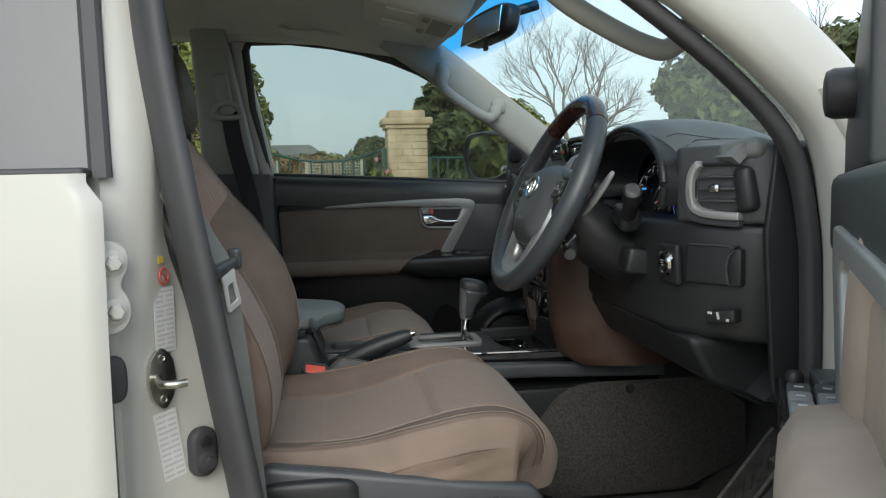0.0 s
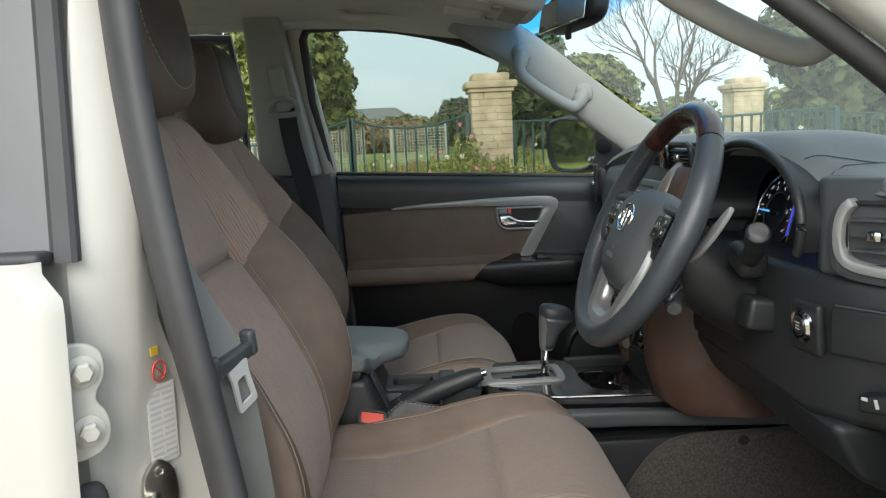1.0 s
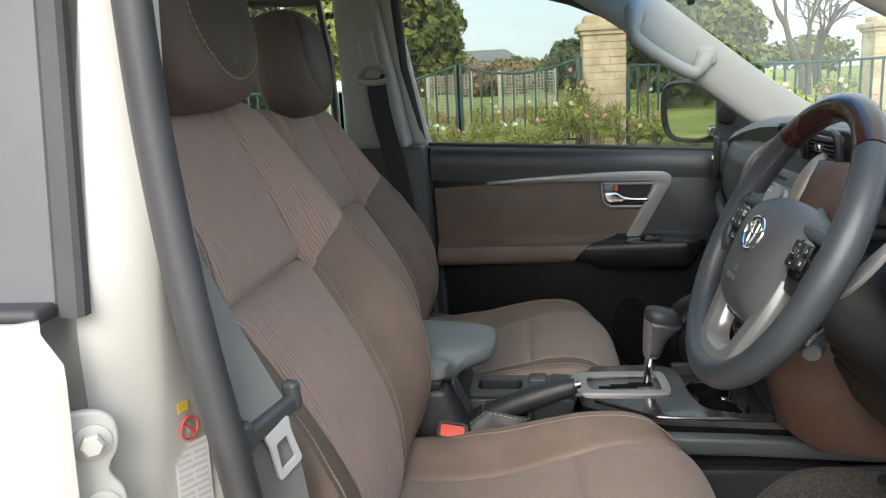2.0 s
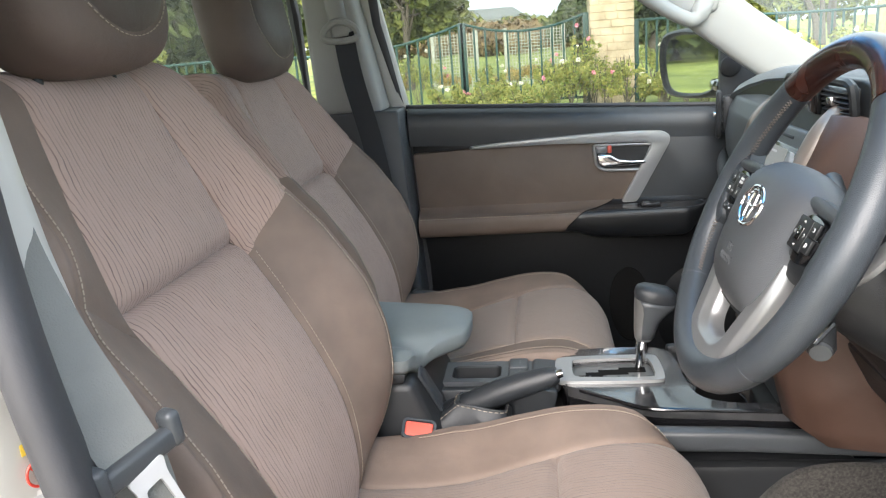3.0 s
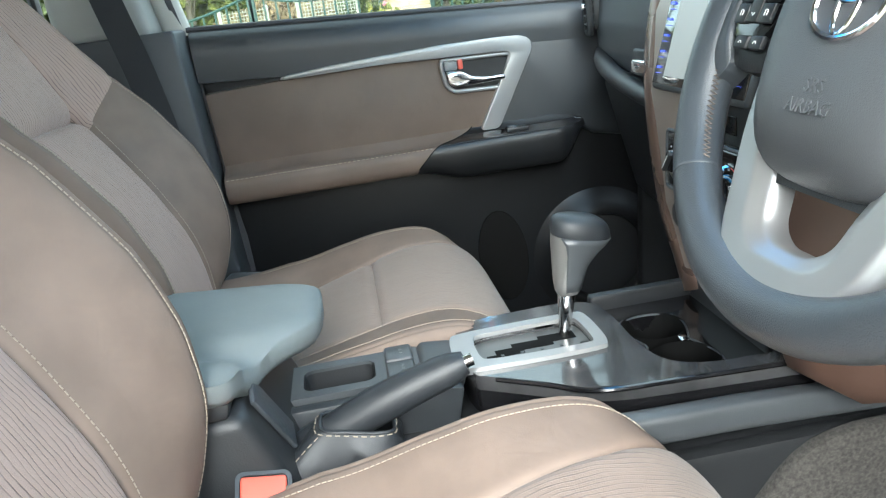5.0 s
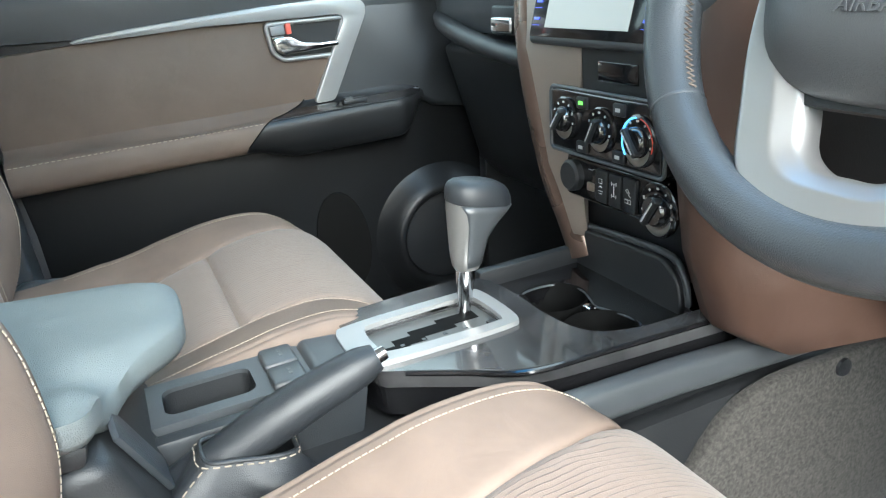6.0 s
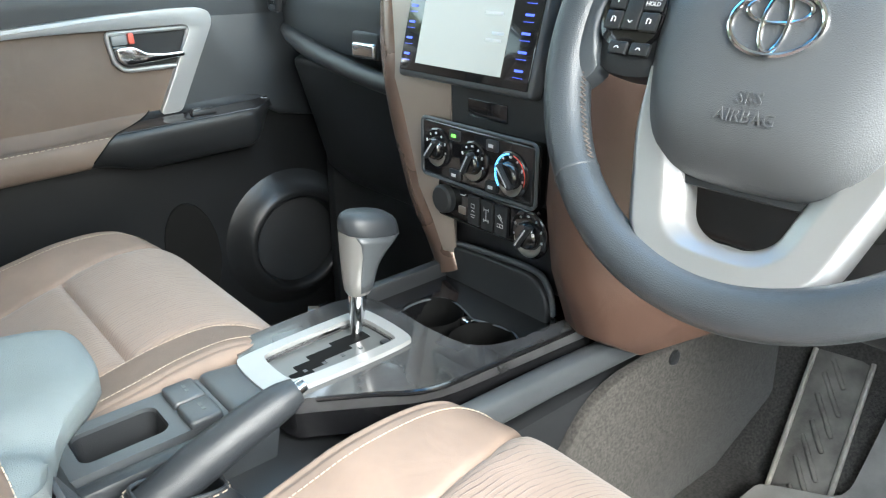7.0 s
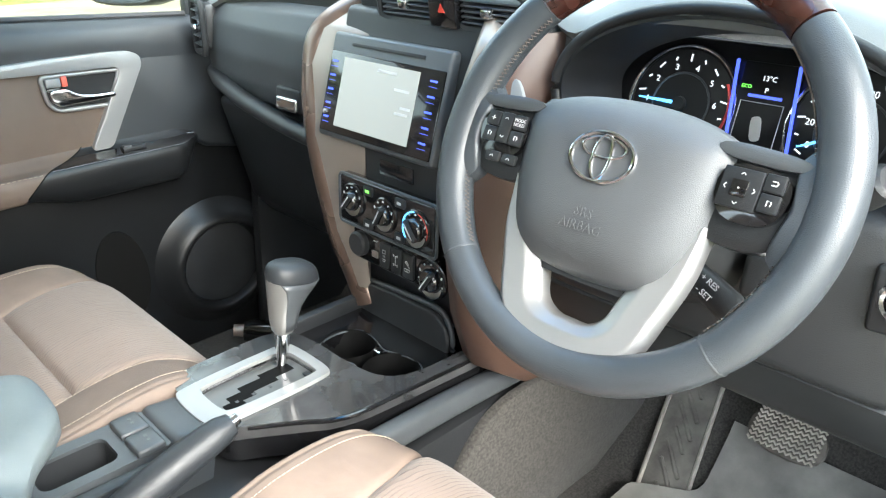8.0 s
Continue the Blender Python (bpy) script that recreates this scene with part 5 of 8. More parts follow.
for txt, k, q in (("+ RES", 0.0, 0.006), ("- SET", -0.002, -0.0045)):
    words(txt, 0.0075, WM @ Matrix.Translation((0.094 + k, -0.0765 + q, -0.0425)) @ Matrix.Rotation(radians(-24), 4, "Z"), M_PRINT, cs, "stalk_print", "white printed lettering")
part("stalk_cap", moved(tube([(0.1165, -0.0868, -0.0543), (0.122, -0.089, -0.0535)], [0.0105, 0.0095], 16), WM), M_GREY, cs)
key = thing("key_charm", (0.402, 1.279, 1.078), "small metal charm hanging below the column", "key charm")
part("charm_stem", tube([(0.42, 1.285, 1.093), (0.402, 1.279, 1.076)], 0.003, 8), M_CHROME, key)
part("charm_cross", tube([(0.395, 1.270, 1.082), (0.409, 1.288, 1.082)], 0.003, 8), M_CHROME, key)

# ---- dashboard ----
dash = thing("dashboard", (0.8, MID, 0.75), "charcoal dashboard with bronze and champagne trim", "dashboard")


def hood_lift(y):
    return 0.052 * math.exp(-((y - 1.425) / 0.165) ** 4)


def top_front(y):
    """Front edge of the dash top: x and z."""
    x = 0.60 - 0.045 * math.exp(-((y - 1.425) / 0.19) ** 4)
    low = 1.225 + 0.012 * smooth(2.4, 1.9, y) + hood_lift(y)
    high = table([1.6, 1.83, 1.96, 2.17, 2.30, 2.43, 2.50], [1.286, 1.288, 1.284, 1.270, 1.252, 1.226, 1.200], y)
    return x, low + (high - low) * smooth(1.58, 1.70, y)


def dash_top(u, v):
    y = 1.10 + u * 1.40
    x0, z0 = top_front(y)
    x = x0 + (1.02 - x0) * v
    z = z0 + 0.012 * math.sin(math.pi * min(1, v * 1.6)) - 0.04 * v - hood_lift(y) * smooth(0.25, 0.95, v)
    if v < 0.06:
        z -= 0.02 * (1 - v / 0.06) ** 2
    return Vector((x, y, z))


part("top_pad", thick(sheet(dash_top, 90, 30), 0.018), M_TOPPAD_LIT, dash, "charcoal soft top pad, lightened for windscreen light", sharp=60)
part("under_pad", thick(sheet(lambda u, v: Vector((0.606, 1.62 + 0.87 * u, 1.19 + v * (top_front(1.62 + 0.87 * u)[1] - 1.205))), 30, 4), 0.012), M_DARK, dash, "black band below the top pad")
part("vent_housing", prism(fillet([(1.635, 1.222), (1.635, 1.268), (1.66, 1.276), (1.95, 1.272), (1.985, 1.262), (1.975, 1.222)], 0.010), "x", 0.578, 0.64, 0.004, 3), M_DARK, dash, "black housing of the centre vents")


def pass_face(u, v):
    """The rounded face before the passenger."""
    y = 2.045 + u * 0.445
    prof = [(0.60, 1.222), (0.572, 1.21), (0.556, 1.18), (0.549, 1.13), (0.552, 1.085), (0.562, 1.055)]
    f = v * 5
    i = min(4, int(f))
    x = prof[i][0] + (prof[i + 1][0] - prof[i][0]) * (f - i)
    z = prof[i][1] + (prof[i + 1][1] - prof[i][1]) * (f - i)
    return Vector((x + 0.05 * u * u, y, z - 0.01 * u))


face = part("passenger_face", thick(sheet(pass_face, 24, 30), 0.02), M_SOFT, dash, sharp=60)
LIP = [(0.545, 2.03, 1.022), (0.548, 2.15, 1.03), (0.56, 2.30, 1.045), (0.585, 2.42, 1.058), (0.615, 2.50, 1.066)]
part("shelf_lip", tube(spline(LIP, 8), 0.017, 14, flat=0.9), M_DARK, dash, "rounded charcoal lip below the passenger face")
part("glovebox_lid", prism([(0.60, 1.02), (0.655, 0.80), (0.70, 0.75), (0.76, 0.75), (0.74, 1.03)], "y", 2.035, 2.485, 0.015, 3), M_DARK, dash, "black lower glovebox lid")
part("upper_box_latch", rbox((0.549, 2.145, 1.068), (0.012, 0.055, 0.022), 0.004, 3, (0, 4, 3)), M_CHROME, face, "chrome latch")
part("latch_recess", rbox((0.5545, 2.145, 1.074), (0.012, 0.066, 0.040), 0.004, 3, (0, 4, 3)), M_DARK, face)


def vent(cy, cx, cz, w, h, parent_label, ry=0, rz=0, ring=M_DARK, ring_lab="", nslat=5, ring_r=0.0065):
    v = thing("air_vent", (cx, cy, cz - h / 2), parent_label, "air vent", "dashboard vents")
    m = pose(cx, cy, cz, 0, ry, rz)
    part("vent_box", moved(rbox((0.02, 0, 0), (0.03, w, h), 0.008), m), M_DARK, v)
    n = 28
    rg = [(-0.002, (w / 2 + 0.006) * max(-1, min(1, 1.25 * math.cos(2 * math.pi * i / n))), (h / 2 + 0.006) * max(-1, min(1, 1.25 * math.sin(2 * math.pi * i / n)))) for i in range(n)]
    part("vent_ring", moved(tube(rg, ring_r, 8, True, up=(1, 0, 0)), m), ring, v, ring_lab)
    for i in range(nslat):
        part("slat", moved(rbox((0.0, 0, -h / 2 + h * (i + 0.7) / (nslat + 0.4)), (0.016, w * 0.96, 0.0028), 0.001, 1, (0, -12, 0)), m), M_GREY, v)
    part("vent_tab", moved(rbox((-0.009, 0, 0), (0.012, 0.018, 0.012), 0.003), m), M_CHROME, v, "chrome tab")
    return v


vent(2.485, 0.585, 1.155, 0.05, 0.085, "round-cornered black air vent at the passenger end of the dashboard", rz=-12)
for q in (1.865, 1.715):
    vent(q, 0.570, 1.248, 0.10, 0.036, "black centre air vent above the touch screen", ry=-8)
vent(1.142, 0.602, 1.170, 0.066, 0.062, "black air vent with a silver surround at the driver's end", rz=31.3, ring=M_DARK, nslat=3, ring_r=0.003)
VF = pose(0.600, 1.145, 0, 0, 0, 31.3)   # the driver's end facet; local -y runs to the door, -x faces out


def facet_band(line, w, x0, x1, bevel):
    """A flat moulding that follows a line on the driver's end facet."""
    c = [Vector((p[0], p[1], 0)) for p in spline([(-u, z, 0) for u, z in line], 6)]
    a, b = [], []
    for i, p in enumerate(c):
        d = (c[min(i + 1, len(c) - 1)] - c[max(i - 1, 0)]).normalized()
        a.append((p.x - d.y * w / 2, p.y + d.x * w / 2))
        b.append((p.x + d.y * w / 2, p.y - d.x * w / 2))
    return moved(prism(a + b[::-1], "x", x0, x1, bevel, 2), VF)


HOOK = [(-0.024, 1.209), (-0.034, 1.199), (-0.0395, 1.182), (-0.0400, 1.158), (-0.0355, 1.143), (-0.026, 1.1345), (-0.010, 1.1305), (0.020, 1.128), (0.0446, 1.1275)]
part("vent_surround", facet_band(HOOK, 0.0125, -0.013, 0.012, 0.003), M_SILVER, dash, "satin silver bracket round the driver's vent")
part("vent_border", facet_band([(u - 0.010 * (1 if u < 0 else 0.3), z - (0.011 if z < 1.15 else 0.003)) for u, z in HOOK], 0.0115, -0.006, 0.012, 0.003), M_SOFT, dash)
part("vent_cheek", moved(rbox((0.002, -0.049, 1.168), (0.03, 0.030, 0.070), 0.012, 4, (-10, 0, 0)), VF), M_DARK, dash)
hz = thing("hazard_panel", (0.555, 1.79, 1.23), "black panel with the red hazard switch", "hazard switch")
part("panel", rbox((0.566, 1.79, 1.246), (0.02, 0.05, 0.046), 0.004, 2, (0, -8, 0)), M_GLOSS, hz)
part("hazard_mark", moved(prism([(-0.006, -0.005), (0.006, -0.005), (0, 0.006)], "x", -0.0005, 0.0005), pose(0.5552, 1.79, 1.247, 0, -8, 0)), M_REDINK, hz, "red triangle")

for line in ([(0.095, 0.02 + 0.9 * i / 24) for i in range(25)], [(0.095 + 0.03 * i / 8, 0.16 - 0.14 * i / 8) for i in range(9)], [(0.035 + 0.03 * i / 6, 0.55) for i in range(7)]):
    part("pad_seam", tube([dash_top(u, v) + Vector((0, 0, 0.0006)) for u, v in line], 0.0007, 6), M_SOFT, dash)
# centre stack between two sweeping trims
part("stack_body", prism([(0.568, 1.235), (0.522, 1.05), (0.522, 0.90), (0.55, 0.80), (0.70, 0.78), (0.72, 1.235)], "y", 1.685, 2.0, 0.01, 3), M_DARK, dash, "black centre stack")


def sweep_trim(side, name, mat, off, r, label):
    s = 1 if side == "left" else -1
    cy = 1.838
    pts = [(0.60, cy + s * (0.165 + off), 1.236), (0.562, cy + s * (0.205 + off), 1.2), (0.542, cy + s * (0.215 + off), 1.156), (0.517, cy + s * (0.187 + off), 1.05), (0.508, cy + s * (0.137 + off), 0.91), (0.513, cy + s * (0.103 + off), 0.835), (0.517, cy + s * (0.086 + off), 0.792)]
    P = [p + Vector((0.008 if r > 0.01 else 0.0, 0, 0)) for p in spline(pts, 8)[: 44 if r < 0.01 else None]]
    return part(name, tube(P, r, 14, flat=1.5, up=(0, 1, 0)), mat, dash, label)


sweep_trim("left", "outer_trim", M_BRONZE, 0.006, 0.017, "bronze sweeping outer trim")
sweep_trim("left", "bright_line", M_SILVER, -0.003, 0.004, "thin satin silver line")


def cheek(side):
    s = 1 if side == "left" else -1
    cy = 1.838
    def f(u, v):
        prof = [(0.592, 0.155, 1.235), (0.552, 0.197, 1.2), (0.533, 0.207, 1.15), (0.510, 0.180, 1.05), (0.502, 0.130, 0.91), (0.508, 0.092, 0.826), (0.525, 0.088, 0.79)]
        k = v * 6
        i = min(5, int(k))
        a, b = prof[i], prof[i + 1]
        x, w, z = [a[j] + (b[j] - a[j]) * (k - i) for j in range(3)]
        return Vector((x + 0.012 * u * u, cy + s * (w - u * (w - 0.075)), z))
    return f


part("cheek_trim", thick(sheet(cheek("left"), 8, 30), 0.012), M_BEIGE, dash, "champagne satin cheek of the centre stack", sharp=60)
part("knee_pad", loft([[Vector((x, y, z)) for x, y in ((x0, y0), (x0 - 0.012, y0 - 0.03), (x0 + 0.0, y0 - 0.075), (x0 + 0.10, y0 - 0.10), (x0 + 0.24, y0 - 0.10), (x0 + 0.24, y0))] for x0, y0, z in
     ((0.55, 1.70, 0.775), (0.515, 1.708, 0.80), (0.498, 1.716, 0.87), (0.495, 1.722, 0.95), (0.505, 1.722, 1.05), (0.525, 1.72, 1.15), (0.56, 1.71, 1.23))]), M_BROWNPANEL, dash, "brown padded knee panel beside the centre stack", sharp=80)
part("upper_knee_cap", tube(spline([(0.59, 1.72, 1.238), (0.548, 1.70, 1.205), (0.525, 1.70, 1.16), (0.515, 1.70, 1.12)], 8), 0.018, 12), M_BEIGE, dash, "champagne upper corner of the centre stack")

unit = thing("touch_screen", (0.51, 1.86, 1.05), "silver-framed touch screen head unit, lit pale", "touch screen")
TS = pose(0.534, 1.878, 1.126, 0, 17, 0)
part("bezel", moved(rbox((0, 0, 0), (0.022, 0.245, 0.150), 0.006, 3), TS), M_GREY, unit)
part("glass_face", moved(rbox((-0.0095, 0, -0.010), (0.006, 0.236, 0.116), 0.002), TS), M_GLOSS, unit, "black glass face")
part("lcd", moved(rbox((-0.0128, 0.006, -0.008), (0.001, 0.158, 0.098), 0), TS), M_LCD, unit, "pale lit display")
part("disc_slot", moved(rbox((-0.0112, 0.0, 0.060), (0.002, 0.15, 0.005), 0.0005), TS), M_DARK, unit)
part("lcd_text", moved(joined(*[rbox((-0.0135, -0.045 + dy, 0.012 + dz), (0.0004, w, 0.0035), 0) for dy, dz, w in ((0.0, 0.0, 0.03), (-0.012, -0.022, 0.02), (-0.006, -0.030, 0.026), (0.035, 0.02, 0.04))]), TS), M_PRINT, unit)
for s in (-1, 1):
    for i in range(5):
        k_ = part("touch_key", moved(rbox((-0.0128, s * 0.103 + 0.003, 0.033 - i * 0.020), (0.0008, 0.011 if s > 0 else 0.013, 0.0026), 0), TS), M_LEDBLUE, unit, "blue lit key")
        part("key_line", moved(rbox((-0.0128, s * 0.103 + 0.003, 0.0255 - i * 0.020), (0.0006, 0.015, 0.0005), 0), TS), M_LEDBLUE, k_)

hv = thing("climate_panel", (0.505, 1.85, 0.93), "black climate panel with three rotary knobs", "climate control")
HV = pose(0.508, 1.845, 0.972, 0, 3, 0)
part("panel", moved(rbox((0, 0, 0), (0.02, 0.208, 0.075), 0.006, 3), HV), M_GLOSS, hv)
part("frame", moved(tube([(-0.009, a, b) for a, b in rrect(-0.104, 0.104, -0.0375, 0.0375, 0.008)], 0.0022, 8, True, up=(1, 0, 0)), HV), M_GREY, hv)
part("clock_window", moved(rbox((0.0120, 0.0, 0.057), (0.006, 0.070, 0.022), 0.001), HV), M_GLOSS, hv)


def dial(parent, y, z, r, m, turn, arc=None):
    """A rotary knob: flat gloss plate with printed marks, bright crescent, slim raised grip."""
    at = lambda q, a: (y + q * r * math.sin(radians(a)), z + q * r * math.cos(radians(a)))
    k = part("knob", moved(lathe([(r * 1.06, 0.0), (r * 1.06, 0.003), (r * 0.98, 0.0046), (r * 0.62, 0.0046), (r * 0.58, 0.010), (r * 0.50, 0.0125), (0, 0.013)], 36, pose(-0.009, y, z, 0, -90, 0)), m), M_GLOSS, parent)
    rim = [(-0.0142, *at(0.80, 180 + a)) for a in range(-74, 75, 8)]
    part("knob_crescent", moved(tube(rim, [0.0008 + r * 0.14 * math.cos(radians(a * 1.2)) for a in range(-74, 75, 8)], 8, flat=0.25, up=(1, 0, 0)), m), M_STEEL, k, "bright metal crescent")
    part("knob_grip", moved(rbox((-0.0215, y, z), (0.011, r * 0.28, r * 1.30), r * 0.10, 3, (turn, 0, 0)), m), M_DARK, k)
    part("grip_line", moved(rbox((-0.0272, y, z), (0.0008, r * 0.06, r * 1.0), 0, 1, (turn, 0, 0)), m), M_PRINT, k)
    part("knob_mark", moved(joined(*[rbox((-0.0139, *at(0.82, a)), (0.0006, 0.0024 + 0.0012 * (i % 2), 0.0022), 0, 1, (a, 0, 0)) for i, a in enumerate(range(-100, 101, 33))]), m), M_PRINT, parent)
    if arc:
        part("cold_arc", moved(tube([(-0.0140, *at(0.94, a)) for a in range(5, 140, 9)], 0.0010, 6), m), M_NEEDLE, parent, "blue cold arc")
        part("warm_arc", moved(tube([(-0.0140, *at(0.94, -a)) for a in range(12, 120, 9)], 0.0007, 6), m), M_REDINK, parent, "thin red warm arc")


dial(hv, 0.070, 0.002, 0.024, HV, 40)
dial(hv, 0.0, -0.002, 0.024, HV, 30)
dial(hv, -0.066, -0.004, 0.026, HV, -40, True)
for q, z in ((0.035, 0.024), (0.035, -0.026), (-0.033, 0.024), (-0.033, -0.026)):
    b = part("climate_key", moved(rbox((-0.011, q, z), (0.005, 0.020, 0.014), 0.002), HV), M_DARK, hv)
    part("key_mark", moved(rbox((-0.0138, q, z), (0.0005, 0.008, 0.004), 0), HV), M_GREENLIT if (q, z) == (0.035, 0.024) else M_PRINT, b)

sw = thing("switch_panel", (0.51, 1.84, 0.88), "black switch panel with power socket and drive selector", "switch panel")
SW = pose(0.512, 1.832, 0.904, 0, 3, 0)
part("panel", moved(rbox((0.002, 0.006, 0), (0.02, 0.185, 0.052), 0.006, 3), SW), M_GLOSS, sw)
part("power_socket", moved(lathe([(0.019, 0.0), (0.019, 0.008), (0.016, 0.011), (0, 0.011)], 28, pose(-0.008, 0.078, 0.002, 0, -90, 0)), SW), M_DARK, sw)
part("usb_port", moved(rbox((-0.0085, 0.045, -0.006), (0.004, 0.013, 0.010), 0.001), SW), M_BEIGE, sw, "pale usb port")
part("usb_mark", moved(tube([(-0.0085, 0.050, 0.014), (-0.0085, 0.042, 0.014), (-0.0085, 0.039, 0.016)], 0.0005, 5), SW), M_PRINT, sw)
for i, q in enumerate((0.020, -0.005, -0.030)):
    b = part("drive_switch", moved(rbox((-0.010, q, 0), (0.006, 0.022, 0.038), 0.002), SW), M_DARK, sw)
    P_ = lambda *yz: tube([(-0.0134, q + y, z) for y, z in yz], 0.00045, 5)
    icon = ([P_((-0.003, 0.009), (0.003, 0.009), (0.003, 0.004), (-0.003, 0.004), (-0.003, 0.009)), P_((-0.003, -0.001), (0.0, 0.001), (0.003, -0.001)), P_((-0.004, -0.005), (0.004, -0.005)), P_((-0.003, -0.008), (0.003, -0.008))],
            [P_((-0.004, 0.008), (0.004, 0.008)), P_((-0.004, -0.006), (0.004, -0.006)), P_((0, 0.008), (0, -0.006)), P_((-0.004, 0.010), (-0.004, 0.006)), P_((0.004, 0.010), (0.004, 0.006)), P_((-0.004, -0.004), (-0.004, -0.008)), P_((0.004, -0.004), (0.004, -0.008))],
            [P_((-0.005, -0.001), (0.004, 0.006)), P_((-0.003, 0.003), (0.001, 0.008), (0.004, 0.006)), P_((-0.005, -0.004), (0.005, -0.004), (0.005, -0.008), (-0.005, -0.008), (-0.005, -0.004)), P_((0, -0.004), (0, -0.008))])[i]
    part("switch_mark", moved(joined(*icon), SW), M_PRINT, b)
dial(sw, -0.078, -0.004, 0.028, SW, 35)

# instrument cluster under its hood
cl = thing("instrument_cluster", (0.64, 1.40, 1.10), "instrument cluster with two round gauges and a lit display", "instrument cluster")
CM = pose(0.645, 1.407, 1.161, 0, 18, 0)   # faces the driver along -x
part("dial_board", moved(rbox((0.012, 0, 0), (0.012, 0.40, 0.15), 0.01), CM), M_DIAL, cl)
for cy, nm in ((0.092, "left"), (-0.092, "right")):
    g = part("gauge", moved(lathe([(0.0, 0.002), (0.060, 0.002), (0.062, 0.0)], 48, pose(0.004, cy, 0, 0, -90, 0)), CM), M_DIAL, cl, "black round gauge")
    part("gauge_ring", moved(tube([(0.002, cy + 0.064 * math.cos(2 * math.pi * i / 48), 0.064 * math.sin(2 * math.pi * i / 48)) for i in range(48)], 0.0022, 8, True, up=(1, 0, 0)), CM), M_CHROME, g, "chrome gauge ring")
    part("inner_ring", moved(tube([(0.001, cy + 0.034 * math.cos(2 * math.pi * i / 40), 0.034 * math.sin(2 * math.pi * i / 40)) for i in range(40)], 0.0014, 6, True, up=(1, 0, 0)), CM), M_GREY, g)
    tk = []
    for i in range(13):
        a = radians(210 - 20 * i)
        tk.append(rbox((0.0005, cy - 0.051 * math.cos(a), 0.051 * math.sin(a)), (0.0008, 0.0016, 0.008 if i % 2 == 0 else 0.004), 0, 1, (math.degrees(a) - 90, 0, 0)))
    part("tick", moved(joined(*tk), CM), M_WHITELIT, g)
    a = radians(180 if cy > 0 else 205)
    part("needle", moved(tube([(-0.003, cy, 0), (-0.003, cy - 0.05 * math.cos(a), 0.05 * math.sin(a))], [0.0025, 0.0009], 6), CM), M_NEEDLE, g, "blue lit needle")
    part("needle_hub", moved(lathe([(0.008, 0.0), (0.007, 0.006), (0, 0.007)], 20, pose(0.001, cy, 0, 0, -90, 0)), CM), M_DARK, g)
    for i in range(7):
        a = radians(180 - 35 * i) if cy > 0 else radians(205 - 32 * i)
        txt = str(i + 1) if cy > 0 and i < 6 else (str(20 * i) if cy < 0 else "")
        if txt:
            words(txt, 0.0095, CM @ Matrix.Translation((0.0, cy - 0.041 * math.cos(a), 0.041 * math.sin(a))) @ Matrix(((0, 0, -1, 0), (-1, 0, 0, 0), (0, 1, 0, 0), (0, 0, 0, 1))), M_WHITELIT, g, "numeral")
part("red_band", moved(tube([(0.0, 0.092 - 0.057 * math.cos(radians(a)), 0.057 * math.sin(radians(a))) for a in range(-30, 32, 6)], 0.0016, 6), CM), M_REDINK, cl)
disp = part("centre_display", moved(rbox((0.002, 0, 0.004), (0.004, 0.062, 0.105), 0.003), CM), M_DIAL, cl)
for s in (-1, 1):
    part("light_bar", moved(rbox((-0.001, s * 0.033, 0.012), (0.003, 0.0035, 0.09), 0.001, 1, (-7, 0, 0)), CM), M_LEDBLUE, disp, "blue light bar")
TXT = Matrix(((0, 0, -1, 0), (-1, 0, 0, 0), (0, 1, 0, 0), (0, 0, 0, 1)))
words("13°C", 0.0075, CM @ Matrix.Translation((-0.0005, 0.0, 0.040)) @ TXT, M_WHITELIT, disp, label="white temperature reading")
words("P", 0.0075, CM @ Matrix.Translation((-0.0005, 0.0, 0.028)) @ TXT, M_WHITELIT, disp, label="white gear letter")
words("ECO", 0.0055, CM @ Matrix.Translation((-0.0005, 0.022, 0.030)) @ TXT, M_GREENLIT, disp, label="green economy sign")
part("blue_band", moved(rbox((-0.0003, 0.0, 0.0215), (0.0008, 0.036, 0.003), 0), CM), M_LEDBLUE, disp)
part("car_symbol", moved(superbox((-0.001, 0.0, -0.012), (0.002, 0.012, 0.026), 4, 16, (-10, 0, 0)), CM), M_PRINT, disp)
part("display_line", moved(tube([(-0.0005, 0.024, -0.04), (-0.0005, 0.024, 0.015), (-0.0005, -0.022, 0.015), (-0.0005, -0.022, -0.04)], 0.0007, 5), CM), M_PRINT, disp)


def hood_wall(u, v):
    """Inner side of the hood, from the dash edge back to the gauges."""
    a = radians(200 - 220 * u)
    y0, z0 = 1.41 - 0.205 * math.cos(a), 1.175 + 0.102 * max(-0.6, math.sin(a))
    y1, z1 = 1.40 - 0.19 * math.cos(a), 1.17 + 0.085 * max(-0.8, math.sin(a))
    return Vector((0.555 + 0.015 * abs(math.cos(a)) - 0.028 * max(0, math.cos(a)) * (1 - v) + 0.085 * v, y0 + (y1 - y0) * v, z0 + (z1 - z0) * v))


part("cluster_hood", thick(sheet(hood_wall, 48, 8), 0.01), M_DARK, dash, sharp=60)
part("hood_edge", tube([hood_wall(i / 48, 0.0) for i in range(49)], 0.0065, 10), M_DARK, dash)
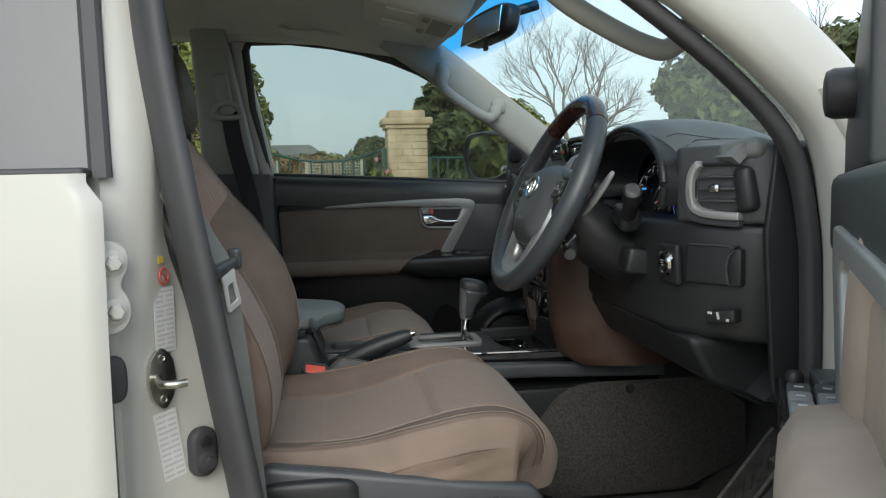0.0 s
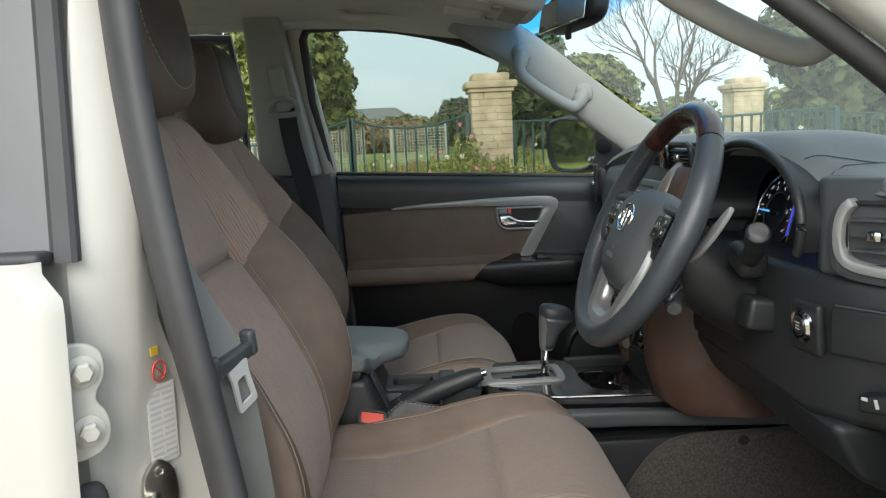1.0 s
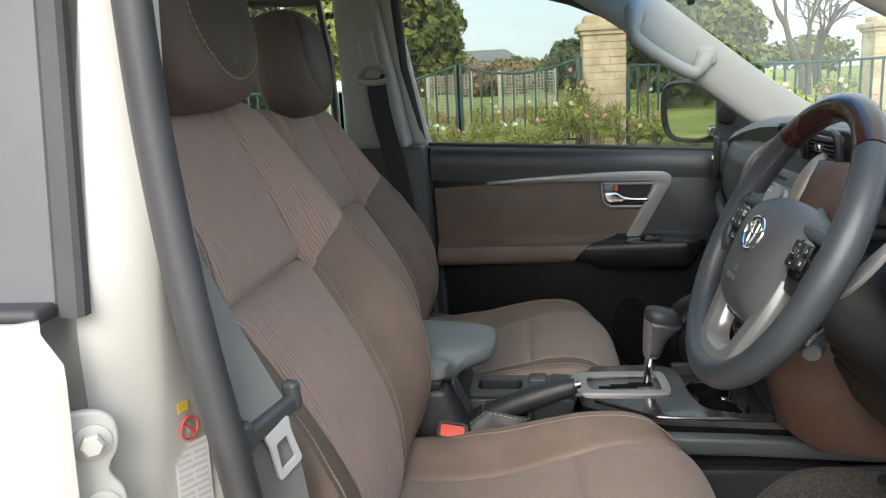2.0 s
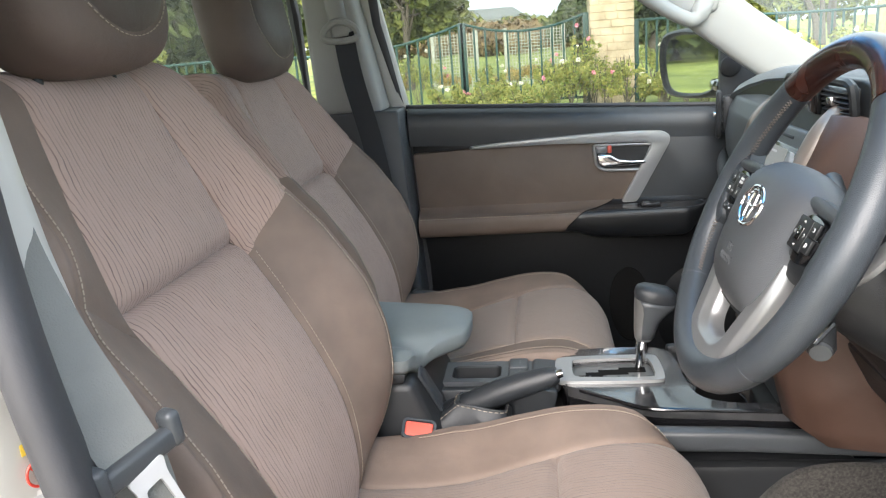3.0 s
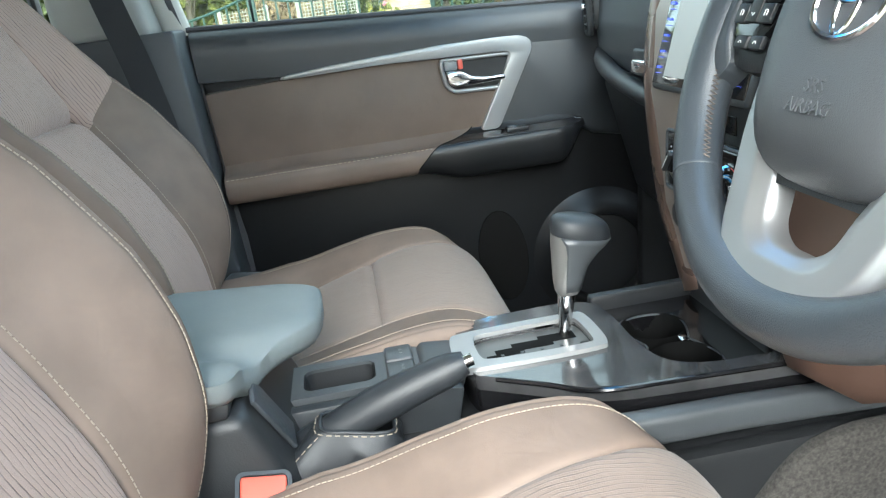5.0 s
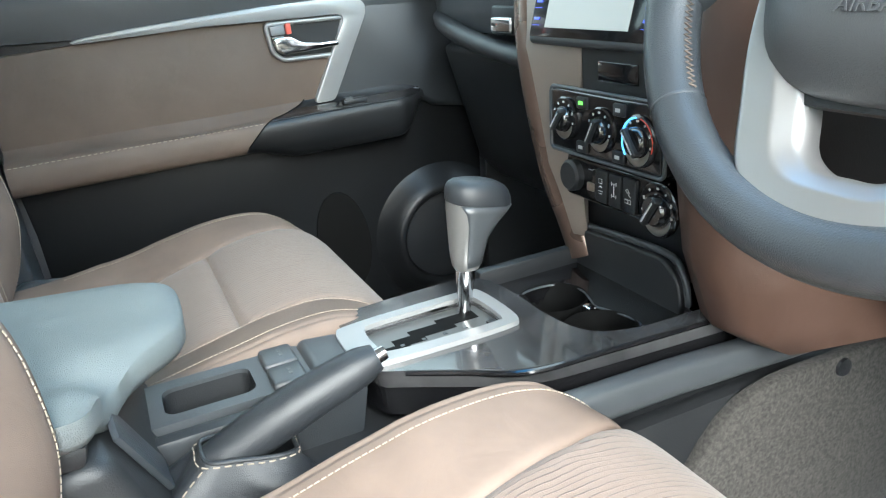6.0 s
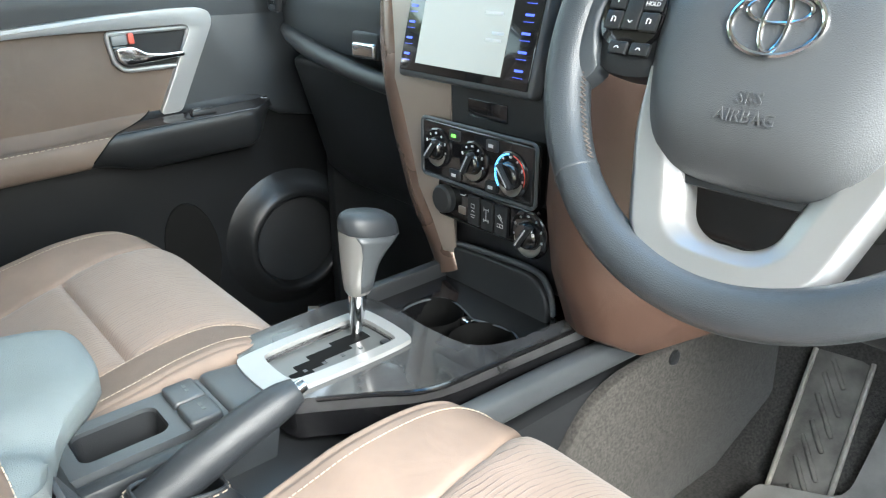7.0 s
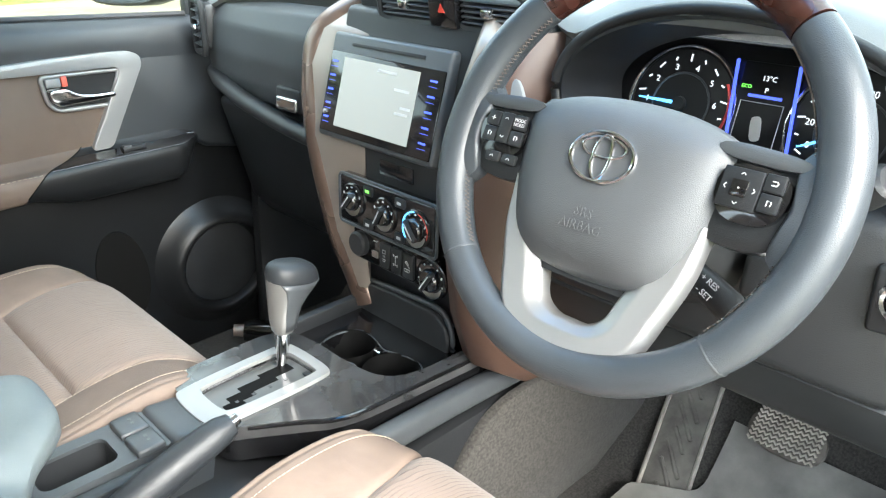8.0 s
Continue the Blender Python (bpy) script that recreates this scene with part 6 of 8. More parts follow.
# driver's lower dash
part("lower_dash", prism([(0.562, 1.66), (0.555, 1.40), (0.556, 1.215), (0.585, 1.165), (0.628, 1.11), (0.66, 1.092), (0.80, 1.09), (0.80, 1.66)], "z", 0.93, 1.118, 0.018, 3), M_DARK, dash, "charcoal lower dashboard before the driver")
part("knee_bolster", prism([(0.562, 0.935), (0.60, 0.86), (0.70, 0.81), (0.80, 0.82), (0.80, 0.935)], "y", 1.16, 1.66, 0.015, 3), M_DARK, dash)
part("mid_dash", prism([(0.60, 1.245), (0.572, 1.222), (0.566, 1.205), (0.632, 1.10), (0.66, 1.085), (0.80, 1.085), (0.80, 1.245)], "z", 1.115, 1.236, 0.008, 3), M_SOFT, dash)
part("mid_dash_inner", prism([(0.60, 1.24), (0.585, 1.12), (0.78, 1.10), (0.78, 1.24)], "y", 1.60, 1.71, 0.012, 3), M_SOFT, dash)
part("under_cover", prism([(0.66, 0.84), (0.95, 0.80), (0.95, 0.83), (0.70, 0.88)], "y", 1.105, 1.70, 0.006), M_DARK, dash)
part("dash_end", prism([(0.66, 1.235), (0.645, 1.10), (0.66, 0.86), (0.80, 0.82), (0.82, 1.22)], "y", 1.080, 1.092, 0.004, 3), M_DARK, dash)
part("coin_box", moved(prism([(0.046, 1.021), (0.046, 1.081), (-0.040, 1.083), (-0.033, 1.074), (-0.029, 1.064), (-0.027, 1.047), (-0.030, 1.021)], "x", -0.012, 0.02, 0.004, 3), VF), M_DARK, dash, "black fold-down coin box")
part("pad_end", moved(rbox((0.038, -0.036, 1.224), (0.085, 0.072, 0.034), 0.016, 5, (-8, 6, 0)), VF), M_TOPPAD_LIT, dash)
part("coin_box_end", moved(rbox((-0.002, -0.037, 1.05), (0.016, 0.022, 0.058), 0.004, 2), VF), M_DARK, dash)
part("coin_box_edge", moved(tube(spline([(-0.0115, 0.040, 1.0825), (-0.0125, -0.034, 1.0815), (-0.0125, -0.029, 1.066), (-0.0125, -0.0255, 1.047), (-0.0115, -0.029, 1.023)], 6), 0.0016, 6), VF), M_SOFT, dash)
lever = thing("bonnet_lever", (0.604, 1.122, 0.965), "small black lever with pale printed marks under the dashboard", "lever")
part("lever_body", moved(rbox((-0.010, -0.020, 0.974), (0.022, 0.050, 0.022), 0.005, 3, (-8, 0, 0)), VF), M_DARK, lever)
part("lever_print", moved(joined(rbox((-0.0215, -0.018, 0.976), (0.0008, 0.004, 0.011), 0, 1, (-15, 0, 0)), rbox((-0.0215, -0.004, 0.979), (0.0008, 0.007, 0.004), 0), rbox((-0.0215, -0.034, 0.971), (0.0008, 0.005, 0.004), 0)), VF), M_PRINT, lever)
part("start_bezel", rbox((0.5575, 1.214, 1.047), (0.012, 0.056, 0.066), 0.005, 3, (0, -4, 8)), M_DARK, dash)
start = thing("start_button", (0.5525, 1.214, 1.028), "round engine start button with a chrome ring", "start button")
STM = pose(0.5525, 1.214, 1.050, 0, -90 - 4, 0)
part("button", moved(lathe([(0.0145, 0.0), (0.0145, 0.006), (0.013, 0.008), (0, 0.0085)], 28), STM), M_GLOSS, start)
part("button_ring", moved(lathe([(0.0225, 0.0), (0.0225, 0.004), (0.019, 0.0075), (0.0155, 0.0065), (0.0150, 0.0)], 32), STM), M_CHROME, start, "chrome ring")
part("button_print", moved(joined(*[rbox((dz, 0, 0.009), (0.0012, w, 0.0006), 0) for dz, w in ((0.004, 0.010), (0.0, 0.008), (-0.004, 0.010))]), STM), M_PRINT, start)

# footwell
ped = thing("brake_pedal", (0.93, 1.39, 0.52), "worn grey rubber brake pedal with chevron ribs", "pedal")
PM = pose(0.905, 1.392, 0.618, 0, -38, 0)
part("pad", moved(prism(rounded([(-0.035, -0.062), (0.035, -0.055), (0.038, 0.055), (-0.032, 0.062)], 2), "z", -0.006, 0.006, 0.003), PM), M_PEDALDARK, ped)
rib = []
for r in range(8):
    zz = [(-0.029 + r * 0.0078 + (0.0045 if k % 2 else 0), -0.050 + 0.0048 * k, 0.0072) for k in range(22)]
    rib.append(tube(zz, 0.0021, 6))
part("pad_ribs", moved(joined(*rib), PM), M_PEDAL, ped)
part("pedal_arm", tube([(0.93, 1.37, 0.63), (0.99, 1.34, 0.73), (1.02, 1.32, 0.85)], 0.009, 8), M_DARK, ped)
fr = thing("foot_rest", (0.92, 1.545, 0.45), "black foot rest plate with slanting ribs", "foot rest")
FM = pose(0.905, 1.565, 0.495, 0, -44, 11)
part("plate", moved(rbox((0, 0, 0), (0.30, 0.085, 0.012), 0.005), FM), M_DUSTY, fr)
for q in (-0.041, 0.041):
    part("plate_rail", moved(tube([(-0.148, q, 0.007), (0.148, q, 0.007)], 0.004, 8), FM), M_PEDAL, fr, "dusty raised edge")
part("rest_ribs", moved(joined(*[rbox((-0.12 + 0.034 * i, 0.0, 0.008), (0.007, 0.072 - 0.02 * (i % 3 == 1), 0.005), 0.002, 2, (0, 0, -58)) for i in range(8)]), FM), M_DUSTY, fr)
single("toe_carpet", moved(rbox((0.0, -0.075, -0.004), (0.30, 0.055, 0.008), 0.003), FM), material("dust_filled_carpet", (0.25, 0.215, 0.165), 0.98, grain=1.0, grain_size=420, mottle=0.5, mottle_size=120), "dusty beige carpet beside the foot rest", kind="structure")
mat_ = thing("floor_mat", (0.65, 1.36, 0.445), "dusty dark rubber floor mat with raised edges", "floor mat")


def mat_at(u, v, lift=0.0):
    x = 0.42 + 0.54 * v
    y = 1.14 + (0.455 - 0.10 * smooth(0.70, 0.86, v)) * u
    z = 0.446 + max(0, x - 0.865) * 1.067
    edge = max(0, 1 - 14 * min(u, 1 - u, v, 1 - v))
    return Vector((x, y, z + 0.006 + 0.010 * edge + lift + 0.003 * (math.sin(v * 60) > 0.75) * (0.15 < u < 0.85)))


part("mat_sheet", thick(sheet(mat_at, 40, 60), 0.005), M_MAT, mat_)

bottle = thing("small_flask", (0.61, 2.46, 0.445), "small black flask with a cream cap lying in the passenger footwell", "flask")
part("flask_body", tube([(0.65, 2.44, 0.472), (0.62, 2.47, 0.474), (0.60, 2.487, 0.476)], [0.026, 0.028, 0.022], 18), M_GLOSS, bottle)
part("flask_cap", tube([(0.602, 2.485, 0.478), (0.578, 2.50, 0.482)], [0.015, 0.0135], 16), M_BEIGE, bottle, "cream cap")
part("flask_ring", tube([(0.604, 2.482, 0.478), (0.600, 2.486, 0.479)], 0.0175, 16), M_CHROME, bottle)

# ---- passenger door ----
pd = thing("door_passenger", (0.2, 2.58, 0.55), "closed front passenger door with brown fabric and silver trim", "car door", kind="structure")
DY = 2.55
BELT = lambda x: 1.209 - 0.042 * (x + 0.17) / 0.76


def door_outline(y):
    return prism([(-0.135, 0.44), (0.74, 0.44), (0.74, 1.16), (0.60, BELT(0.6)), (0.2, BELT(0.2)), (-0.17, BELT(-0.17)), (-0.155, 0.95)], "y", y, y + 0.07, 0.008, 3)


part("door_base", door_outline(DY + 0.02), M_DOORBLACK, pd)
part("upper_roll", loft([[Vector((x, DY + a, BELT(x) + b)) for a, b in ((0.07, 0.0), (0.03, 0.002), (0.008, -0.004), (-0.004, -0.02), (-0.006, -0.05), (0.0, -0.095), (0.04, -0.10), (0.07, -0.10))] for x in (-0.165, 0.0, 0.2, 0.4, 0.60, 0.70)]), M_DOORSOFT, pd, "charcoal padded roll below the window", sharp=60)
part("door_seal", tube([(-0.135, 2.585, 0.46), (-0.150, 2.585, 0.8), (-0.170, 2.592, 1.12), (-0.178, 2.594, 1.195)], 0.018, 8), M_RUBBER, pd, "black rubber seal at the door's rear edge")
# brown fabric panel
BP = [(-0.150, 0.925), (-0.158, 1.092), (-0.01, 1.098), (0.19, 1.102), (0.30, 1.099), (0.445, 1.096), (0.46, 1.085), (0.375, 0.935), (0.27, 0.925)]
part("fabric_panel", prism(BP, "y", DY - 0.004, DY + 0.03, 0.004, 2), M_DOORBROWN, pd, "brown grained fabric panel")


ARM = [(0.004, 1.0, 0.366), (0.003, 0.968, 0.352), (-0.006, 0.949, 0.340), (-0.026, 0.938, 0.306), (-0.044, 0.934, 0.276), (-0.052, 0.929, 0.262), (-0.056, 0.915, 0.245), (-0.053, 0.893, 0.224), (-0.036, 0.880, 0.219), (0.024, 0.876, 0.222)]
ARM_S = spline(ARM, 5)


def arm_profile(v):
    f = v * (len(ARM_S) - 1)
    i = min(int(f), len(ARM_S) - 2)
    return ARM_S[i].lerp(ARM_S[i + 1], f - i)


def arm_pad(u, v):
    """Panel, shelf and edge of the padded armrest in one sweep."""
    p = arm_profile(v)
    x = -0.150 + u * (p.z + 0.150)
    shelf = math.exp(-((v - 0.36) / 0.10) ** 2)
    sag = 0.007 * shelf * math.exp(-((x - 0.16) / 0.10) ** 2) + 0.0025 * shelf * math.sin(x * 70 + 3 * v) * smooth(0.1, -0.1, x)
    return Vector((x, DY + p.x + 0.006 * shelf * math.exp(-((x - 0.19) / 0.07) ** 2), p.y - sag))


def arm_front(u, v):
    """Black front of the armrest: even in height, then swept up to a point."""
    p = arm_profile(v)
    x = p.z + u * (0.588 - p.z)
    k = 1 - 0.94 * smooth(0.515, 0.588, x)
    z = p.y - 0.020 * smooth(0.6, 0.9, v) * smooth(0.23, 0.32, x)
    up = smooth(0.505, 0.588, x) ** 1.2 * smooth(0.45, 0.75, v)
    return Vector((x, DY + 0.002 + (p.x - 0.002) * k, z + (0.924 - z) * up))


arm = part("armrest_pad", sheet(arm_pad, 60, 54), M_DOORBROWN, pd, "brown padded armrest with a creased shelf", sharp=180)
part("armrest_thread", stitches([arm_pad(0.01 + 0.985 * i / 60, 0.545) + Vector((0, -0.0010, 0.0006)) for i in range(61)]), M_STITCH, arm)
part("armrest_front", sheet(arm_front, 48, 54), M_DOORBLACK, pd, "black front of the armrest", sharp=180)
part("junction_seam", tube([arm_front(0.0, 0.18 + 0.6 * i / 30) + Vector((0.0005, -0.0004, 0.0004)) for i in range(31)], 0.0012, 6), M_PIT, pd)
part("shelf_strip", sheet(lambda u, v: arm_front(0.02 + 0.93 * u, 0.30 + 0.22 * v) + Vector((0, -0.0008, 0.0012)), 30, 14), M_GLOSS, pd, "gloss black shelf with the window switch", sharp=180)
ws_ = part("window_switch", rbox((0.432, 2.521, 0.9405), (0.045, 0.020, 0.008), 0.002), M_DARK, pd)
part("switch_tab", rbox((0.421, 2.521, 0.9455), (0.016, 0.013, 0.004), 0.001), M_GREY, ws_)
# silver hockey-stick trim
SV = [(-0.014, 1.101), (-0.005, 1.1050), (0.08, 1.1115), (0.18, 1.116), (0.302, 1.1205), (0.411, 1.1205), (0.461, 1.118), (0.480, 1.108), (0.481, 1.090), (0.400, 0.944),
      (0.361, 0.944), (0.438, 1.084), (0.432, 1.0925), (0.30, 1.0965), (0.189, 1.1005), (-0.006, 1.0985)]
part("silver_trim", prism(fillet(SV, 0.010), "y", DY - 0.017, DY + 0.012, 0.0015, 2), M_SILVER, pd, "satin silver hockey-stick trim")
part("front_panel", prism([(0.36, 0.925), (0.445, 1.095), (0.46, 1.12), (0.70, 1.11), (0.70, 0.88), (0.60, 0.90), (0.56, 0.925)], "y", DY - 0.003, DY + 0.024, 0.012, 4), M_DOORSOFT, pd, "charcoal panel ahead of the silver trim")
HB_O = fillet([(0.297, 1.0905), (0.439, 1.087), (0.414, 1.0245), (0.319, 1.0275), (0.303, 1.042)], 0.009)
hd = part("handle_bezel", tube([(x, DY - 0.009, z) for x, z in HB_O], 0.0042, 10, True, up=(0, 1, 0)), M_SILVER, pd, "silver handle bezel")
part("handle_well", prism(HB_O, "y", DY - 0.0062, DY + 0.01), M_DARK, hd)
part("pull_lever", prism(fillet([(0.304, 1.067), (0.336, 1.067), (0.356, 1.054), (0.385, 1.0495), (0.421, 1.0495), (0.423, 1.040), (0.37, 1.0375), (0.320, 1.0365), (0.307, 1.046)], 0.006), "y", DY - 0.022, DY - 0.010, 0.004, 3), M_CHROME, hd, "chrome door pull")
part("lever_pivot", prism(fillet([(0.303, 1.0695), (0.329, 1.0695), (0.329, 1.050), (0.308, 1.050)], 0.004), "y", DY - 0.013, DY - 0.007, 0.002), M_GLOSS, hd)
part("lock_tab", rbox((0.316, DY - 0.012, 1.0790), (0.026, 0.012, 0.0165), 0.003), M_SWITCHGREY, hd, "grey lock tab")
part("lock_flag", rbox((0.3355, DY - 0.012, 1.0795), (0.010, 0.010, 0.0185), 0.002), M_RED, hd, "red lock flag")
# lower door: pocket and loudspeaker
# hardly any depth: the pocket's shade is painted as a black oval
part("pocket", loft([[Vector((0.385 + (0.055 * k) * math.cos(a) + 0.05 * (0.66 - z0 - 0.1 * math.sin(a)), y, z0 + 0.105 * k * math.sin(a))) for a in [2 * math.pi * j / 28 for j in range(28)]] for y, k, z0 in ((DY + 0.022, 1.0, 0.66), (DY + 0.0165, 0.97, 0.66))]), M_PIT, pd, "shallow black patch painting the door pocket's shade")
SPK = pose(0.60, DY + 0.016, 0.630, 90, 0, 0)
spk = part("speaker_ring", moved(lathe([(0.150, -0.004), (0.138, 0.004), (0.124, 0.018), (0.112, 0.030), (0.102, 0.034), (0.097, 0.031), (0.093, 0.012)], 48), SPK), M_DOORBLACK, pd, "raised speaker surround", sharp=180)
part("speaker_grille", moved(lathe([(0.092, 0.012), (0.06, 0.018), (0, 0.02)], 40), SPK), M_DARK, spk)
# window: glass, black frame
win_pts = [(-0.175, BELT(-0.17) - 0.01), (-0.225, 1.42), (-0.240, 1.600), (-0.222, 1.630), (-0.10, 1.632), (0.03, 1.618), (0.13, 1.598), (0.22, 1.572), (0.31, 1.535), (0.40, 1.485), (0.56, 1.385), (0.665, 1.300), (0.675, BELT(0.6))]
part("window_frame", tube([(x, 2.585 - 0.03 * max(0, z - 1.2) / 0.4, z) for x, z in win_pts[:-1]], 0.014, 10, up=(0, 1, 0)), M_RUBBER, pd, "black window seal")
gl = part("pane", prism(win_pts, "y", 2.592, 2.596), M_GLASS, pd, "clear side window glass")
gl.visible_shadow = False
part("belt_seal", tube([(x, 2.575, BELT(x) + 0.003) for x in (-0.17, 0.0, 0.2, 0.4, 0.60)], 0.006, 8), M_RUBBER, pd)
sail = part("mirror_sail", prism([(0.606, 1.165), (0.74, 1.16), (0.74, 1.225), (0.690, 1.262), (0.604, 1.330)], "y", 2.575, 2.60, 0.004), M_SOFT, pd, "charcoal triangle with a tweeter")
part("tweeter", lathe([(0.026, 0.0), (0.024, 0.008), (0.018, 0.011), (0, 0.009)], 28, pose(0.628, 2.575, 1.258, 90, 0, 0)), M_DARK, sail)

# rear passenger window and its frame
rw = thing("rear_window", (-0.8, 2.58, 1.2), "closed rear passenger window with black frame", "car window", kind="structure")
rp_ = [(-0.42, 1.20), (-0.435, 1.45), (-0.45, 1.61), (-0.9, 1.63), (-1.18, 1.60), (-1.25, 1.22)]
pn = part("pane", prism(rp_, "y", 2.585, 2.589), M_GLASS, rw)
pn.visible_shadow = False
part("window_seal", tube([(x, 2.575, z) for x, z in rp_], 0.016, 8, True, up=(0, 1, 0)), M_RUBBER, rw)
single("pillar_rear_left", prism([(-1.22, 1.18), (-1.36, 1.18), (-1.36, 1.68), (-1.18, 1.66)], "y", 2.50, 2.60, 0.01), M_LINER, "pale grey rear pillar trim", kind="structure")

# door mirror outside the passenger window
dm = thing("door_mirror", (0.58, 2.70, 1.17), "black door mirror reflecting trees and fence", "door mirror")
MO = rounded([(-0.10, -0.065), (-0.105, 0.04), (-0.065, 0.072), (0.07, 0.078), (0.108, 0.05), (0.10, -0.04), (0.065, -0.075)], 2)
MM = pose(0.575, 2.77, 1.258, 0, 0, 30) @ Matrix.Scale(1.22, 4)


def mir_ring(x, k):
    return [MM @ Vector((x, y * k, z * k)) for y, z in MO]


part("mirror_shell", loft([mir_ring(0.010, 0.84), mir_ring(-0.004, 0.86), mir_ring(-0.010, 0.93), mir_ring(-0.004, 1.0), mir_ring(0.03, 1.05), mir_ring(0.09, 0.92), mir_ring(0.13, 0.55)]), M_DARK, dm)
part("mirror_glass", loft([mir_ring(0.0, 0.855), mir_ring(0.004, 0.855)]), M_MIRROR, dm, "mirror glass")
part("mirror_foot", rbox((0.635, 2.64, 1.21), (0.07, 0.09, 0.03), 0.012), M_GLOSS, dm)

# ---- rear driver-side door, closed, and the pillar's fittings ----
rd = thing("door_rear_right", (-0.7, 0.95, 0.5), "closed white rear door beside the open driver doorway", "car door", kind="structure")


def skin(u, v):
    z = 0.50 + 0.712 * v
    x = -1.3 + (1.049 - 0.017 * smooth(0.945, 0.985, v)) * u
    return Vector((x, 0.942 + 0.02 * (1 - math.sin(math.pi * min(1, v * 0.9 + 0.1))) + 0.010 * smooth(0.988, 1.0, u) ** 2, z))


part("door_skin", thick(sheet(skin, 90, 60), 0.007), M_WHITE, rd, "white painted door skin", sharp=60)


def film_at(x0, x1, lift, z0=1.216):
    """A leaning strip beside the rear window, between two slanting edges given at the belt."""
    out = []
    for z in (z0, 1.33, 1.45, 1.57, 1.70):
        k = z - 1.215
        y = 1.000 + 0.245 * k - lift
        a, b = x0 - 0.072 * k, x1 - 0.072 * k
        out.append([Vector((a, y, z)), Vector((b - 0.004, y - 0.001, z)), Vector((b, y + 0.003, z)), Vector((b, y + 0.012, z)), Vector((a, y + 0.012, z))])
    return loft(out)


part("window_film", film_at(-0.378, -0.2665, 0.0), M_WINDOWTRIM, rd, "satin black pillar film")
part("film_edge", film_at(-0.2645, -0.2445, 0.006, 1.207), M_RUBBER, rd, "black rubber strip at the window's front edge")
part("film_seam", film_at(-0.386, -0.3805, 0.003), M_RUBBER, rd)
part("rear_pane", moved(prism([(-1.25, 1.218), (-0.385, 1.218), (-0.415, 1.68), (-1.2, 1.68)], "y", 1.004, 1.008), Matrix.Translation((0, 1.004, 1.215)) @ Matrix.Rotation(radians(-13.8), 4, "X") @ Matrix.Translation((0, -1.004, -1.215))), M_PRIVACY, rd, "dark rear window")
part("belt_moulding", rbox((-0.785, 0.984, 1.213), (1.036, 0.030, 0.013), 0.005, 3), M_RUBBER, rd, "black moulding below the window")
def turned(bm, x, y, phi):
    """Turns a fitting about an upright axis so that its face looks along the jamb."""
    return moved(bm, Matrix.Translation((x, y, 0)) @ Matrix.Rotation(radians(phi), 4, "Z") @ Matrix.Translation((-x, -y, 0)))


hin = thing("hinge_bracket", (-0.25, 0.985, 1.03), "white painted rear door bracket with two domed bolts", "door hinge")
HT = lambda bm: turned(bm, -0.2485, 0.982, 36)
part("hinge_plate", HT(prism(fillet([(-0.290, 1.020), (-0.242, 1.020), (-0.226, 1.034), (-0.226, 1.060), (-0.236, 1.074), (-0.236, 1.084), (-0.226, 1.096), (-0.226, 1.122), (-0.242, 1.133), (-0.290, 1.133)], 0.012), "y", 0.980, 0.990, 0.003, 3)), M_WHITE, hin)
for z in (1.048, 1.106):
    part("bolt", HT(joined(lathe([(0.0155, 0.0), (0.0155, 0.003), (0.013, 0.0042), (0.0, 0.0042)], 28, pose(-0.247, 0.981, z, 90, 0, 0)), lathe([(0.0098, 0.004), (0.0098, 0.010), (0.0075, 0.0125), (0, 0.0128)], 6, pose(-0.247, 0.981, z, 90, 0, 0)))), M_WHITE, hin, "hexagon bolt with a washer")
single("grommet", turned(superbox((-0.256, 0.992, 0.963), (0.032, 0.024, 0.058), 3, 20), -0.256, 0.992, 36), M_RUBBER, "black rubber grommet on the pillar", "grommet")
def jamb_face(z, f, off=0.0):
    """A place on the jamb face: height, share of the way from ridge to seal; with the face's turn."""
    x0, x1 = table(JAMB_Z, RIDGE_X, z) + 0.003, table(JAMB_Z, SEAL_X, z)
    a = math.atan2(0.062, x1 - x0)
    return x0 + (x1 - x0) * f + off * math.sin(a), 1.050 + 0.062 * f - off * math.cos(a), math.degrees(a)


stk = thing("door_striker", (-0.2195, 1.0625, 0.90), "zinc door striker bolted to the middle pillar", "door striker")
ST = lambda bm: moved(turned(bm, -0.213, 1.070, 48), Matrix.Translation((-0.0055, -0.0075, 0)))
part("striker_plate", ST(prism(fillet([(-0.213, 0.900), (-0.196, 0.918), (-0.192, 0.945), (-0.196, 0.972), (-0.213, 0.988), (-0.230, 0.972), (-0.234, 0.945), (-0.230, 0.918)], 0.010), "y", 1.062, 1.068, 0.0015)), M_STEEL, stk)
part("striker_loop", tube(spline([(-0.2185, 1.0585, 0.946), (-0.2095, 1.0275, 0.946), (-0.2035, 1.0165, 0.947), (-0.1885, 1.0145, 0.947), (-0.1755, 1.0205, 0.947)], 5), 0.0052, 12), M_STEEL, stk)
for z in (0.917, 0.972):
    part("screw", ST(lathe([(0.0065, 0), (0.0055, 0.0025), (0.003, 0.003), (0.002, 0.0015), (0, 0.0015)], 14, pose(-0.213, 1.062, z, 90, 0, 0))), M_STEEL, stk)
dsw = thing("door_switch", (-0.176, 1.085, 0.80), "black rubber door light switch", "door switch")
DT = lambda bm: turned(bm, -0.176, 1.088, 42)
part("switch_boot", DT(prism(rrect(-0.196, -0.156, 0.800, 0.868, 0.018, 6), "y", 1.074, 1.092, 0.006, 3)), M_RUBBER, dsw)
